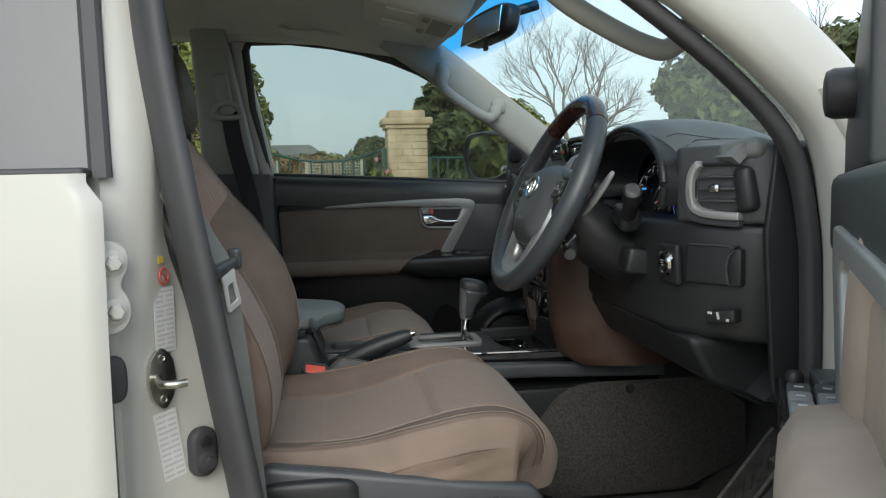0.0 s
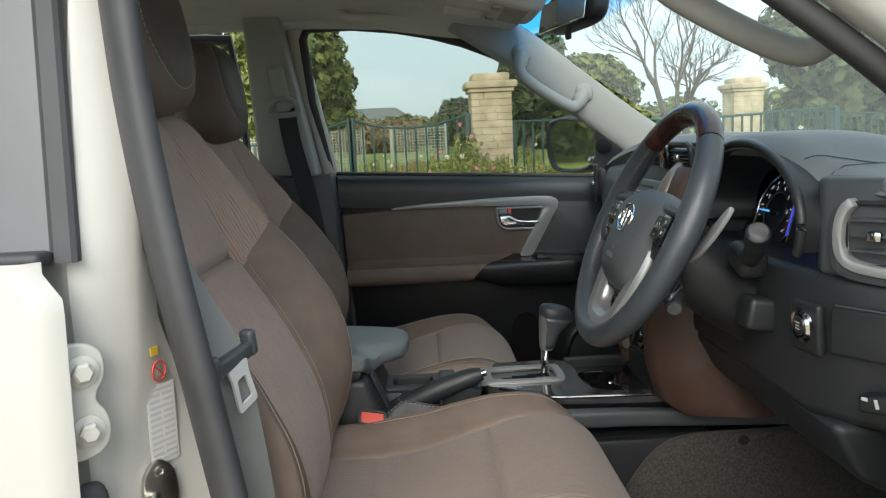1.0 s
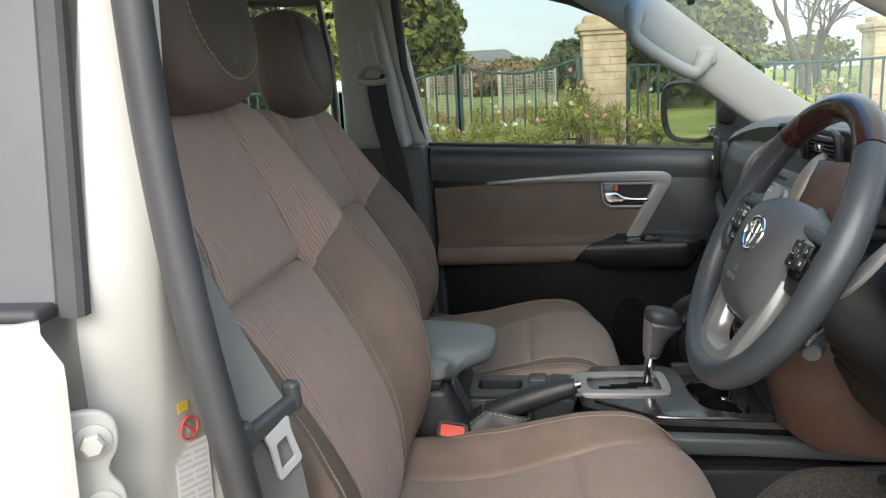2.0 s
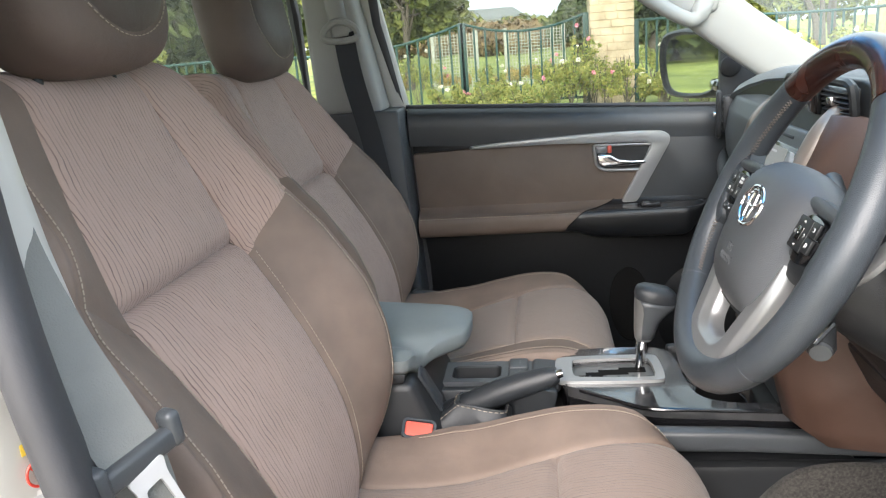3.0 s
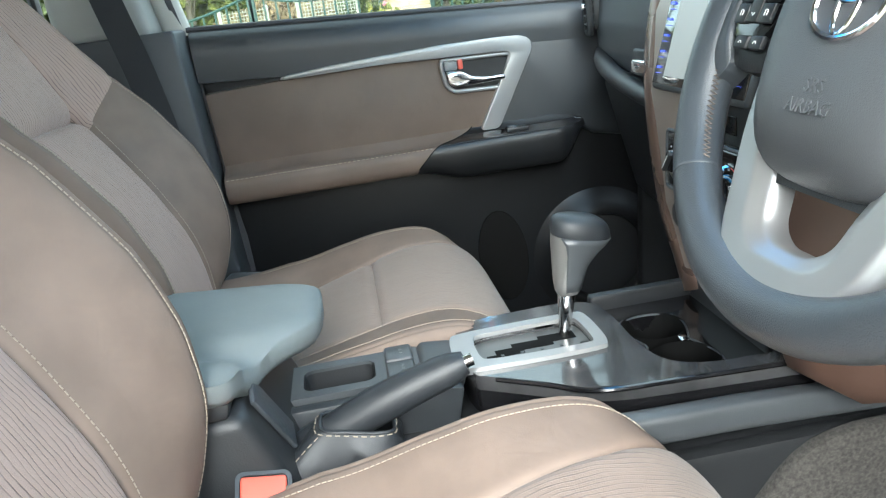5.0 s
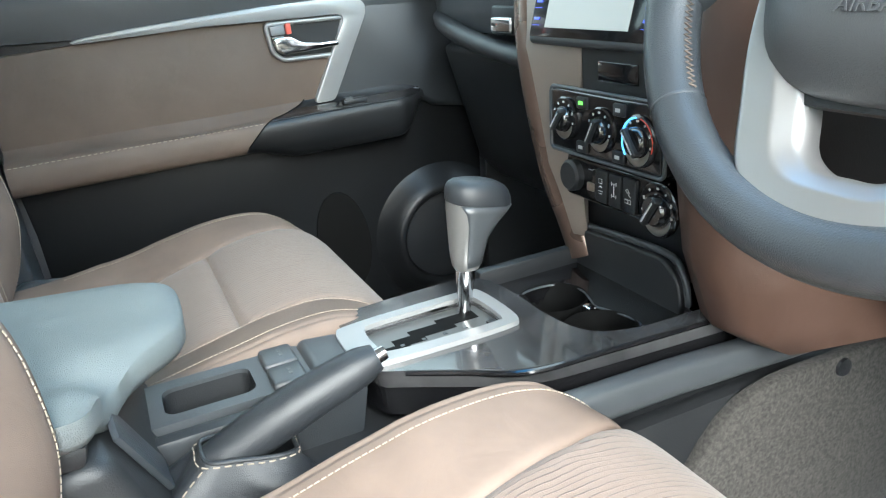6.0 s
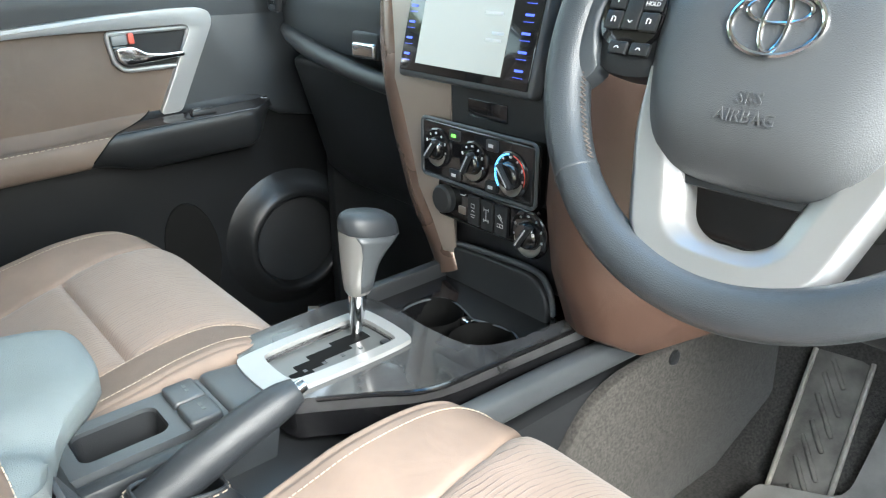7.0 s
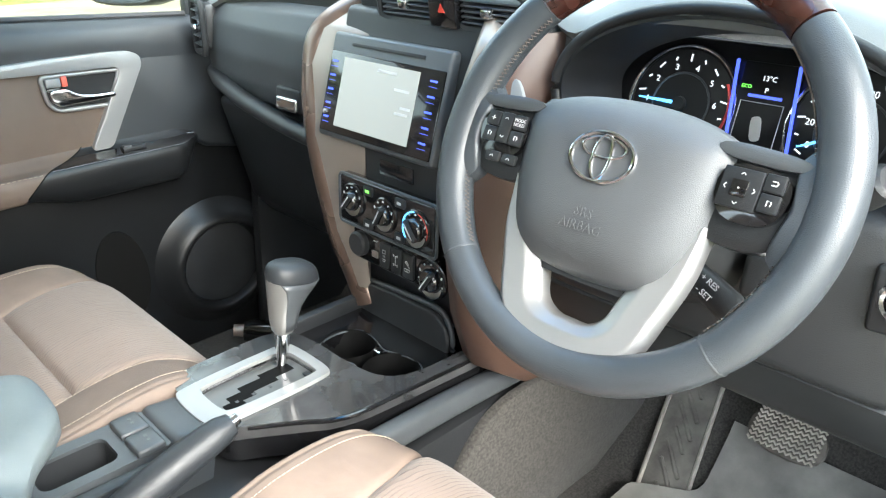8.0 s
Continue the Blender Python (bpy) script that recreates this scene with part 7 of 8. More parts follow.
part("switch_pin", DT(lathe([(0.014, 0), (0.0125, 0.006), (0.008, 0.007), (0.0075, 0.014), (0, 0.015)], 20, pose(-0.176, 1.074, 0.822, 90, 0, 0))), M_RUBBER, dsw)
part("switch_stud", DT(lathe([(0.008, 0), (0.007, 0.004), (0, 0.005)], 16, pose(-0.176, 1.074, 0.850, 90, 0, 0))), M_DARK, dsw)


def label_sheet(name, f, z, w, h, lean, rows, lab):
    x, y, phi = jamb_face(z, f, 0.002)
    t = thing(name, (x, y, z - h / 2), lab, "label", "pillar labels")
    m = pose(x, y, z, 0, 0, phi) @ pose(0, 0, 0, 0, lean, 0)
    part("paper", moved(rbox((0, 0, 0), (w, 0.0008, h), 0), m), M_LABEL, t)
    for i in range(rows):
        zc = h * (0.44 - 0.88 * i / (rows - 1))
        for c, ww in ((-0.24, 0.40), (0.24, 0.36)) if i % 3 else ((0.0, 0.84),):
            part("print_line", moved(rbox((w * c, -0.0006, zc), (w * ww, 0.0005, h * 0.42 / rows), 0), m), M_INK, t)
    return t


label_sheet("data_label", 0.34, 1.020, 0.036, 0.086, 1, 13, "pale data label with grey print on the pillar")
label_sheet("tyre_label", 0.30, 0.852, 0.032, 0.095, -7, 12, "grey tyre label with dark print on the pillar")
wl_ = thing("warning_label", (-0.202, 1.079, 1.075), "small warning label with a red ban sign", "label", "pillar labels")
wx_, wy_, wa_ = jamb_face(1.080, 0.30, 0.002)
wm_ = pose(wx_, wy_, 1.080, 0, 0, wa_)
part("yellow_field", moved(rbox((-0.004, 0, 0.020), (0.012, 0.0008, 0.009), 0), wm_), M_YELLOW, wl_)
part("red_ring", moved(tube([(0.0100 * math.cos(2 * math.pi * i / 28), -0.0005, -0.002 + 0.0105 * math.sin(2 * math.pi * i / 28)) for i in range(28)], 0.0011, 6, True, up=(0, 1, 0)), wm_), M_REDINK, wl_)
part("red_bar", moved(tube([(-0.007, -0.0005, 0.005), (0.007, -0.0005, -0.009)], 0.0011, 6), wm_), M_REDINK, wl_)
part("dark_figure", moved(joined(rbox((-0.001, -0.0004, -0.001), (0.004, 0.0006, 0.009), 0), rbox((0.003, -0.0004, -0.005), (0.006, 0.0006, 0.003), 0)), wm_), M_INK, wl_)

# ---- driver door, swung open ----
dd = thing("door_driver", (0.745, 0.95, 0.55), "open white driver door with taupe armrest and window switches", "car door", kind="structure")
OPEN = radians(60)
_d, _n = Vector((-math.cos(OPEN), -math.sin(OPEN), 0)), Vector((-math.sin(OPEN), math.cos(OPEN), 0))
# local: x from the hinge to the free edge, -y towards the cabin side, z up
DM = Matrix(((_d.x, -_n.x, 0, 0.745), (_d.y, -_n.y, 0, 0.955), (0, 0, 1, 0), (0, 0, 0, 1)))
LX = lambda bm: moved(bm, DM)
part("door_skin", LX(rbox((0.5, 0.03, 0.82), (1.0, 0.05, 0.78), 0.02, 3)), M_WHITE, dd, "white painted door skin")
part("door_inner", LX(prism([(0.03, 0.50), (0.97, 0.50), (0.97, 1.22), (0.06, 1.17)], "y", -0.045, 0.0, 0.012, 3)), M_DOORSOFT, dd)
part("upper_roll", LX(prism([(0.08, 1.09), (0.96, 1.12), (0.96, 1.225), (0.30, 1.20), (0.08, 1.19)], "y", -0.078, -0.04, 0.015, 3)), M_SOFT, dd, "charcoal padded roll below the window")
# panel, armrest and grip use the taupe lightened to offset shade
part("fabric_panel", LX(prism([(0.30, 0.93), (0.95, 0.93), (0.95, 1.09), (0.25, 1.09)], "y", -0.075, -0.045, 0.012, 3)), M_DOORTAUPE_LIT, dd, "taupe padded door panel, lightened against the door's own shade")
part("silver_trim", LX(prism([(0.215, 1.135), (0.85, 1.12), (0.85, 1.095), (0.29, 1.105), (0.28, 1.09), (0.36, 0.93), (0.30, 0.93), (0.215, 1.09)], "y", -0.086, -0.06, 0.005, 3)), M_SILVER, dd, "satin silver door trim")
part("armrest", LX(loft([[Vector((x, -0.045 - a * k, z0 + b * h)) for a, b in ((-0.2, -1), (0.5, -1), (0.9, -0.7), (1.0, -0.1), (0.97, 0.5), (0.8, 0.9), (0.4, 1.0), (-0.2, 1.0))] for x, z0, h, k in ((0.278, 0.872, 0.04, 0.06), (0.292, 0.88, 0.062, 0.085), (0.335, 0.892, 0.076, 0.10), (0.47, 0.90, 0.078, 0.105), (0.7, 0.90, 0.07, 0.10), (0.9, 0.895, 0.055, 0.08))])), M_DOORTAUPE_LIT, dd, "taupe leatherette armrest, lightened against the door's own shade", sharp=70)
part("pull_grip", LX(superbox((0.37, -0.060, 1.02), (0.10, 0.055, 0.25), 3.5, 24, (0, 14, 0))), M_DOORTAUPE_LIT, dd, "taupe pull grip, lightened against the door's own shade")
pl = part("switch_plate", LX(rbox((0.185, -0.096, 0.910), (0.20, 0.086, 0.034), 0.008, 3, (0, 2, 0))), M_GLOSS, dd, "gloss black window switch plate")
for i in range(6):
    sw_ = part("window_switch", LX(rbox((0.165 + 0.039 * (i // 2), -0.083 - 0.031 * (i % 2), 0.929), (0.034, 0.027, 0.013), 0.004, 2, (0, 10, 0))), M_GREY if i < 2 else M_SWITCHGREY, pl, "silver-grey window switch")
    part("switch_print", LX(rbox((0.167 + 0.039 * (i // 2), -0.083 - 0.031 * (i % 2), 0.9366), (0.003, 0.010, 0.0008), 0, 1, (0, 10, 0))), M_PRINT, sw_)
part("mirror_knob", LX(lathe([(0.011, 0), (0.011, 0.012), (0.008, 0.016), (0, 0.016)], 18, pose(0.108, -0.116, 0.925))), M_DARK, pl)
part("lock_switch", LX(rbox((0.112, -0.078, 0.931), (0.055, 0.034, 0.018), 0.005, 3, (0, 4, 8))), M_GREY, pl)
part("sail_panel", LX(prism([(0.05, 1.17), (0.27, 1.20), (0.26, 1.45), (0.20, 1.40), (0.05, 1.24)], "y", -0.06, -0.02, 0.008, 3)), M_SOFT, dd, "charcoal sail panel at the mirror")
part("tweeter", LX(lathe([(0.030, 0.0), (0.030, 0.022), (0.026, 0.030), (0.018, 0.032), (0, 0.030)], 28, pose(0.135, -0.06, 1.285, 90, 0, 0))), M_DARK, dd, "round black tweeter")
part("window_frame", LX(tube([(0.20, -0.01, 1.2), (0.23, -0.005, 1.45), (0.40, 0.02, 1.58), (0.60, 0.04, 1.66), (0.92, 0.05, 1.68), (1.0, 0.02, 1.2)], 0.024, 10)), M_WINDOWTRIM, dd, "black window frame")
part("lower_pocket", LX(prism([(0.12, 0.52), (0.75, 0.52), (0.72, 0.68), (0.16, 0.70)], "y", -0.10, -0.045, 0.02, 3)), M_SOFT, dd)
part("rubber_stop", LX(lathe([(0.013, 0), (0.013, 0.012), (0.009, 0.018), (0, 0.018)], 20, pose(0.035, -0.03, 1.165, 90, 0, 0))), M_RUBBER, dd)
part("check_strap", tube([(0.775, 1.0, 0.85), (0.70, 0.92, 0.85)], 0.008, 8, flat=2), M_STEEL, dd)

# ---- seat belts ----
sb = thing("seat_belt", (-0.13, 1.10, 0.8), "grey seat belt hanging beside the driver seat with its metal tongue", "seat belt", "front seat belts")


def strap(pts, w, mat, parent, name="webbing", label="", side=(0.35, 0.94, 0), side_end=None):
    P = spline(pts, 8)
    s0, s1 = Vector(side).normalized(), Vector(side_end or side).normalized()
    bm = bmesh.new()
    rows_ = []
    for i, p in enumerate(P):
        s = s0.lerp(s1, i / (len(P) - 1)).normalized()
        rows_.append((bm.verts.new(p - s * w / 2), bm.verts.new(p + s * w / 2)))
    for a, b in zip(rows_, rows_[1:]):
        bm.faces.new((a[0], a[1], b[1], b[0]))
    return part(name, thick(bm, 0.0016), mat, parent, label)


strap([(-0.33, 1.235, 1.56), (-0.294, 1.165, 1.40), (-0.232, 1.108, 1.26), (-0.188, 1.084, 1.18), (-0.134, 1.071, 1.090)], 0.05, M_BELTGREY, sb, label="grey webbing", side=(0.9, 0.35, 0.2), side_end=(0.38, 0.92, 0.1))
strap([(-0.134, 1.073, 1.086), (-0.126, 1.084, 0.97), (-0.116, 1.094, 0.80), (-0.110, 1.100, 0.66)], 0.047, M_BELTGREY, sb, label="grey webbing", side=(0.5, 0.8, 0), side_end=(0.9, 0.3, 0))
tg = part("tongue_grip", joined(rbox((-0.131, 1.072, 1.084), (0.074, 0.013, 0.019), 0.005, 3, (0, -7, 70)), rbox((-0.1195, 1.1045, 1.094), (0.013, 0.017, 0.030), 0.005, 3, (0, -7, 70)), rbox((-0.1425, 1.0390, 1.083), (0.013, 0.017, 0.030), 0.005, 3, (0, -7, 70))), M_GREY, sb, "grey plastic tongue grip")
TM = pose(-0.123, 1.077, 1.054, 0, -16, 66)
loop_o, loop_i = fillet([(-0.017, 0.026), (0.017, 0.026), (0.014, 0.012), (0.0165, -0.026), (-0.0165, -0.026), (-0.014, 0.012)], 0.005), fillet([(-0.0075, 0.010), (0.0075, 0.010), (0.0105, -0.018), (-0.0105, -0.018)], 0.003)
part("metal_tongue", moved(well(loop_o, [loop_i], -0.0015, 0.0015), TM @ Matrix.Rotation(radians(90), 4, "X")), M_PRINT, tg, "pale metal tongue")
part("grip_rivet", moved(lathe([(0.0055, 0), (0.005, 0.003), (0, 0.0035)], 14, pose(0, 0, 0, 90, 0, 0)), pose(-0.126, 1.105, 1.102, 0, -7, 70)), M_GREY, tg)
pb = thing("seat_belt", (-0.29, 2.46, 1.0), "black seat belt on the passenger side pillar", "seat belt", "front seat belts")
strap([(-0.285, 2.455, 1.40), (-0.27, 2.44, 1.30), (-0.235, 2.425, 1.15), (-0.21, 2.41, 1.0), (-0.195, 2.40, 0.88)], 0.05, M_BELT, pb, label="black webbing", side=(1, 0.12, 0.25))
part("height_slider", rbox((-0.30, 2.462, 1.455), (0.045, 0.025, 0.13), 0.01, 3, (0, -8, 0)), M_TRIMGREY, pb, "light grey height slider")
part("belt_loop", tube([(x, 2.445, z) for x, z in rounded([(-0.335, 1.385), (-0.33, 1.415), (-0.29, 1.435), (-0.25, 1.415), (-0.245, 1.385)], 2)], 0.008, 8, True, up=(0, 1, 0)), M_TRIMGREY, pb, "light grey belt loop")

# ---- overhead ----
mi = thing("rear_view_mirror", (0.42, 1.80, 1.50), "black rear-view mirror on the windscreen", "mirror")
part("mirror_case", superbox((0.39, 1.80, 1.535), (0.05, 0.245, 0.075), 4, 28, (0, 10, 12)), M_DARK, mi)
part("mirror_glass", rbox((0.364, 1.795, 1.533), (0.004, 0.22, 0.058), 0.002, 2, (0, 10, 12)), M_MIRROR, mi)
part("mirror_stem", tube([(0.41, 1.80, 1.545), (0.45, 1.80, 1.57), (0.50, 1.80, 1.585)], 0.012, 10), M_DARK, mi)
part("dip_lever", rbox((0.375, 1.79, 1.492), (0.01, 0.02, 0.025), 0.003), M_DARK, mi)


def grab(name, a, b, out, label, r=0.016):
    """A moulded grab handle between two feet, standing off along out."""
    t = thing(name, a, label, "grab handle", "grab handles")
    a, b, o = Vector(a), Vector(b), Vector(out)
    pts = spline([a, a + (b - a) * 0.06 + o * 0.8, a + (b - a) * 0.2 + o, a + (b - a) * 0.5 + o * 1.05, a + (b - a) * 0.8 + o, a + (b - a) * 0.94 + o * 0.8, b], 6)
    part("bar", tube(pts, [r * (1.25 if i < 5 or i > len(pts) - 6 else 1.0) for i in range(len(pts))], 14), M_TRIMGREY, t)
    for p in (a, b):
        part("foot", superbox(p, (0.05, 0.03, 0.05), 3, 16), M_TRIMGREY, t)
    return t


grab("grab_handle", (0.368, 2.405, 1.520), (0.540, 2.425, 1.408), (-0.022, -0.022, -0.052), "light grey grab handle on the passenger front pillar")
grab("grab_handle", (0.36, 1.165, 1.56), (0.58, 1.145, 1.435), (-0.035, 0.03, -0.07), "light grey grab handle on the driver front pillar", 0.0165)
gh = thing("grab_handle", (-0.05, 2.42, 1.62), "folded pale grey roof grab handle above the passenger window", "grab handle", "grab handles")
part("bar", tube(spline([(-0.11, 2.445, 1.668), (-0.105, 2.425, 1.640), (-0.03, 2.42, 1.634), (0.06, 2.42, 1.632), (0.075, 2.445, 1.660)], 6), 0.014, 12, flat=0.7), M_LINER, gh)
oc = thing("overhead_console", (0.2, 1.79, 1.60), "pale grey overhead lamp console on the headliner", "overhead console")
OCM = pose(0.215, 1.79, 1.578, 0, 13, 0)
part("console_case", moved(loft([[Vector((x * k, y * k, z)) for x, y in fillet([(-0.115, -0.135), (0.115, -0.105), (0.115, 0.105), (-0.115, 0.135)], 0.03)] for z, k in ((0.06, 1.12), (0.0, 1.0), (-0.026, 0.95), (-0.034, 0.88), (-0.036, 0.80))]), OCM), M_LINER, oc, "pale grey case", sharp=50)
for q in (-0.06, 0.06):
    part("map_lamp", moved(rbox((-0.03, q, -0.037), (0.075, 0.070, 0.006), 0.003, 2), OCM), M_LABEL, oc, "pale lamp lens")
    part("lamp_switch", moved(rbox((0.025, q, -0.038), (0.016, 0.03, 0.006), 0.002, 2), OCM), M_TRIMGREY, oc)
part("box_lid", moved(rbox((0.062, 0, -0.036), (0.045, 0.15, 0.006), 0.003, 2), OCM), M_TRIMGREY, oc)

# ---- outside: lawn, gate, pillars, trees ----
def grass_material():
    m = material("lawn_grass", (0.14, 0.20, 0.028), 0.9, grain=0.6, grain_size=40, mottle=0.4, mottle_size=0.6, tint=(0.25, 0.27, 0.05))
    return m


M_GRASS = grass_material()
M_PARK = material("dry_ground_verge", (0.30, 0.245, 0.155), 0.95, grain=0.6, grain_size=60, mottle=0.4, mottle_size=0.9, tint=(0.33, 0.28, 0.19))
single("ground", thick(sheet(lambda u, v: Vector((-400 + 800 * u, -400 + 1200 * v, -0.002 * 0)), 16, 16), 0.3), M_GRASS, "green lawn reaching to the far trees", kind="structure")
single("road", prism([(-9, -14), (60, -14), (60, 14.4), (-6, 14.4)], "z", -0.2, 0.006), M_PARK, "pale gravel verge beside the car", kind="structure")

M_STONE = material("buff_sandstone", (0.50, 0.39, 0.25), 0.85, grain=0.6, grain_size=60, mottle=0.22, mottle_size=3, tint=(0.55, 0.45, 0.32))
M_FENCE = material("dark_green_paint", (0.016, 0.062, 0.052), 0.5, mottle=0.15)
M_TRELLIS = material("weathered_white_lattice", (0.40, 0.40, 0.34), 0.8)
M_BARK = material("grey_bark", (0.12, 0.10, 0.08), 0.9, mottle=0.3)
FY = 16.6


def stone_pillar(x, y, label):
    t = thing("gate_pillar", (x, y, 0), label, "gate pillar", "stone gate pillars")
    rng = random.Random(7)
    w, h = 0.84, 0.1445
    z = 0.0
    for r in range(15):
        cuts = [-w / 2] + sorted([rng.uniform(-0.26, -0.06), rng.uniform(0.06, 0.26)] if r % 2 else [rng.uniform(-0.16, 0.16)]) + [w / 2]
        for a, b in zip(cuts, cuts[1:]):
            part("block", rbox((x + (a + b) / 2, y, z + h / 2), (b - a - 0.008, w + rng.uniform(-0.016, 0.012), h - 0.008), 0.010, 1), M_STONE, t)
        z += h
    part("core", rbox((x, y, 1.06), (w - 0.03, w - 0.03, 2.1), 0), M_STONE, t)
    part("cornice", rbox((x, y, z + 0.04), (w + 0.10, w + 0.10, 0.08), 0.02), M_STONE, t)
    part("cap_slab", rbox((x, y, z + 0.15), (w + 0.22, w + 0.22, 0.14), 0.03), M_STONE, t)
    part("cap_block", rbox((x, y, z + 0.30), (w - 0.06, w - 0.06, 0.17), 0.05), M_STONE, t)
    return t


stone_pillar(1.61, FY, "square buff sandstone gate pillar with a stepped cap")
stone_pillar(9.3, FY + 5.5, "square buff sandstone gate pillar beyond the windscreen")


def fence_run(x0, x1, top, label, y=FY, bottom=0.12, step=0.20, posts=True):
    t = thing("iron_fence", ((x0 + x1) / 2, y, 0), label, "fence", "green iron fences")
    n = max(2, int(abs(x1 - x0) / step))
    bar = rbox((0, 0, 0.5), (0.038, 0.038, 1.0), 0)
    me = bpy.data.meshes.new("fence_bar")
    bar.to_mesh(me)
    bar.free()
    me.materials.append(M_FENCE)
    for i in range(n + 1):
        x = x0 + (x1 - x0) * i / n
        o = new("bar", me)
        o.parent = t
        o.matrix_parent_inverse = Matrix.Translation(PLACE[t.name]).inverted()
        o.location, o.scale = (x, y, bottom), (1, 1, top(x) - bottom)
    part("top_rail", tube([(x0 + (x1 - x0) * i / 30, y, top(x0 + (x1 - x0) * i / 30)) for i in range(31)], 0.030, 6), M_FENCE, t)
    part("bottom_rail", rbox(((x0 + x1) / 2, y, bottom + 0.02), (abs(x1 - x0), 0.03, 0.04), 0), M_FENCE, t)
    if posts:
        for x in (x0, x1):
            part("post", rbox((x, y, top(x) / 2), (0.11, 0.11, top(x) + 0.03), 0.01), M_FENCE, t)
    return t


swag = lambda a, b, hi_a, hi_b, dip: (lambda x: hi_a + (hi_b - hi_a) * (x - a) / (b - a) - dip * 4 * (x - a) * (b - x) / (b - a) ** 2)
fence_run(-1.30, 1.14, swag(-1.30, 1.14, 1.74, 1.76, 0.23), "dark green iron gate leaf with a swooping top rail", step=0.218)
fence_run(-3.8, -1.34, swag(-3.8, -1.34, 1.30, 1.74, 0.1), "dark green iron gate leaf with a swooping top rail", step=0.218)
fence_run(2.10, 9.0, lambda x: 1.5 + 0.05 * math.sin(x * 0.8), "dark green iron fence beside the stone pillar")
fence_run(-46.0, -3.82, lambda x: 1.32 + 0.06 * math.sin(x * 0.7), "dark green iron fence along the lawn")
fence_run(9.8, 30.0, lambda x: 1.5 + 0.1 * math.sin(x * 0.8), "dark green iron fence beyond the windscreen", FY + 5.5)

# lattice screens on the lawn
def lattice(x, y, w, h):
    t = thing("garden_trellis", (x, y, 0), "weathered white lattice trellis standing on the lawn", "trellis", "garden trellises")
    bm = bmesh.new()
    n = int(w / 0.09)
    for i in range(n + 1):
        merge(bm, rbox((x - w / 2 + w * i / n, y, h / 2), (0.02, 0.012, h), 0))
    for i in range(int(h / 0.09)):
        merge(bm, rbox((x, y - 0.014, 0.06 + 0.09 * i), (w, 0.012, 0.02), 0))
    part("lattice", bm, M_TRELLIS, t)
    for s in (-1, 1):
        part("post", rbox((x + s * w / 2, y, (h + 0.05) / 2), (0.10, 0.10, h + 0.05), 0.01), M_TRELLIS, t)


lattice(-2.25, 24, 1.3, 1.66)
lattice(0.10, 24.3, 1.7, 1.66)
lattice(-5.6, 26, 1.8, 1.6)

# foliage: clumps of small leaf cards
def leaf_cloud(rng, blobs, count, size, bm=None):
    """Many small bent leaves scattered on and in lobes (x, y, z, rx, ry, rz)."""
    verts, faces = [], []
    tot = sum((b[3] * b[4] * b[5]) ** (2 / 3) for b in blobs)
    for b in blobs:
        k = int(count * (b[3] * b[4] * b[5]) ** (2 / 3) / tot)
        for _ in range(k):
            d = Vector((rng.gauss(0, 1), rng.gauss(0, 1), rng.gauss(0, 1))).normalized()
            r = rng.uniform(0.45, 1.0) ** 0.5 * (0.85 + 0.3 * noise.noise(d * 2.3 + Vector(b[:3])))
            c = Vector((b[0] + d.x * b[3] * r, b[1] + d.y * b[4] * r, max(0.02, b[2] + d.z * b[5] * r)))
            s = size * rng.uniform(0.6, 1.4)
            n = (d + Vector((rng.uniform(-1, 1), rng.uniform(-1, 1), rng.uniform(-0.4, 1)))).normalized()
            a = n.orthogonal().normalized()
            a = (Matrix.Rotation(rng.uniform(0, 6.28), 3, n) @ a)
            e = n.cross(a)
            i = len(verts)
            verts += [c - a * s, c + e * s * 0.5 + n * s * 0.15, c + a * s, c - e * s * 0.5 + n * s * 0.15]
            faces += [(i, i + 1, i + 2), (i, i + 2, i + 3)]
    return verts, faces


def leaf_part(name, vf, mat, parent, label=""):
    me = bpy.data.meshes.new(name)
    me.from_pydata(vf[0], [], vf[1])
    me.materials.append(mat)
    ob = new(name, me)
    if parent:
        ob.parent = parent
        ob.matrix_parent_inverse = Matrix.Translation(PLACE[parent.name]).inverted()
    return tagged(ob, label)


def leafy(name, c1, c2):
    m = bpy.data.materials.new(name)
    m.use_nodes = True
    n, l = m.node_tree.nodes, m.node_tree.links
    b = n["Principled BSDF"]
    b.inputs["Roughness"].default_value = 0.7
    g = n.new("ShaderNodeNewGeometry")
    r = n.new("ShaderNodeValToRGB")
    r.color_ramp.elements[0].color, r.color_ramp.elements[1].color = (*c1, 1), (*c2, 1)
    l.new(g.outputs["Random Per Island"], r.inputs["Fac"])
    l.new(r.outputs["Color"], b.inputs["Base Color"])
    return m


M_LEAF_DARK = leafy("dark_conifer_leaves", (0.040, 0.055, 0.020), (0.12, 0.15, 0.050))
M_LEAF_MID = leafy("olive_leaves", (0.06, 0.085, 0.018), (0.22, 0.23, 0.05))
M_LEAF_ROSE = leafy("rose_leaves", (0.11, 0.17, 0.025), (0.44, 0.40, 0.10))
M_LEAF_DRY = leafy("russet_leaves", (0.16, 0.11, 0.05), (0.30, 0.2, 0.09))
M_PINK = leafy("pink_petals", (0.75, 0.2, 0.3), (0.9, 0.45, 0.5))
M_CREAMPETAL = leafy("cream_petals", (0.8, 0.75, 0.6), (0.85, 0.8, 0.7))


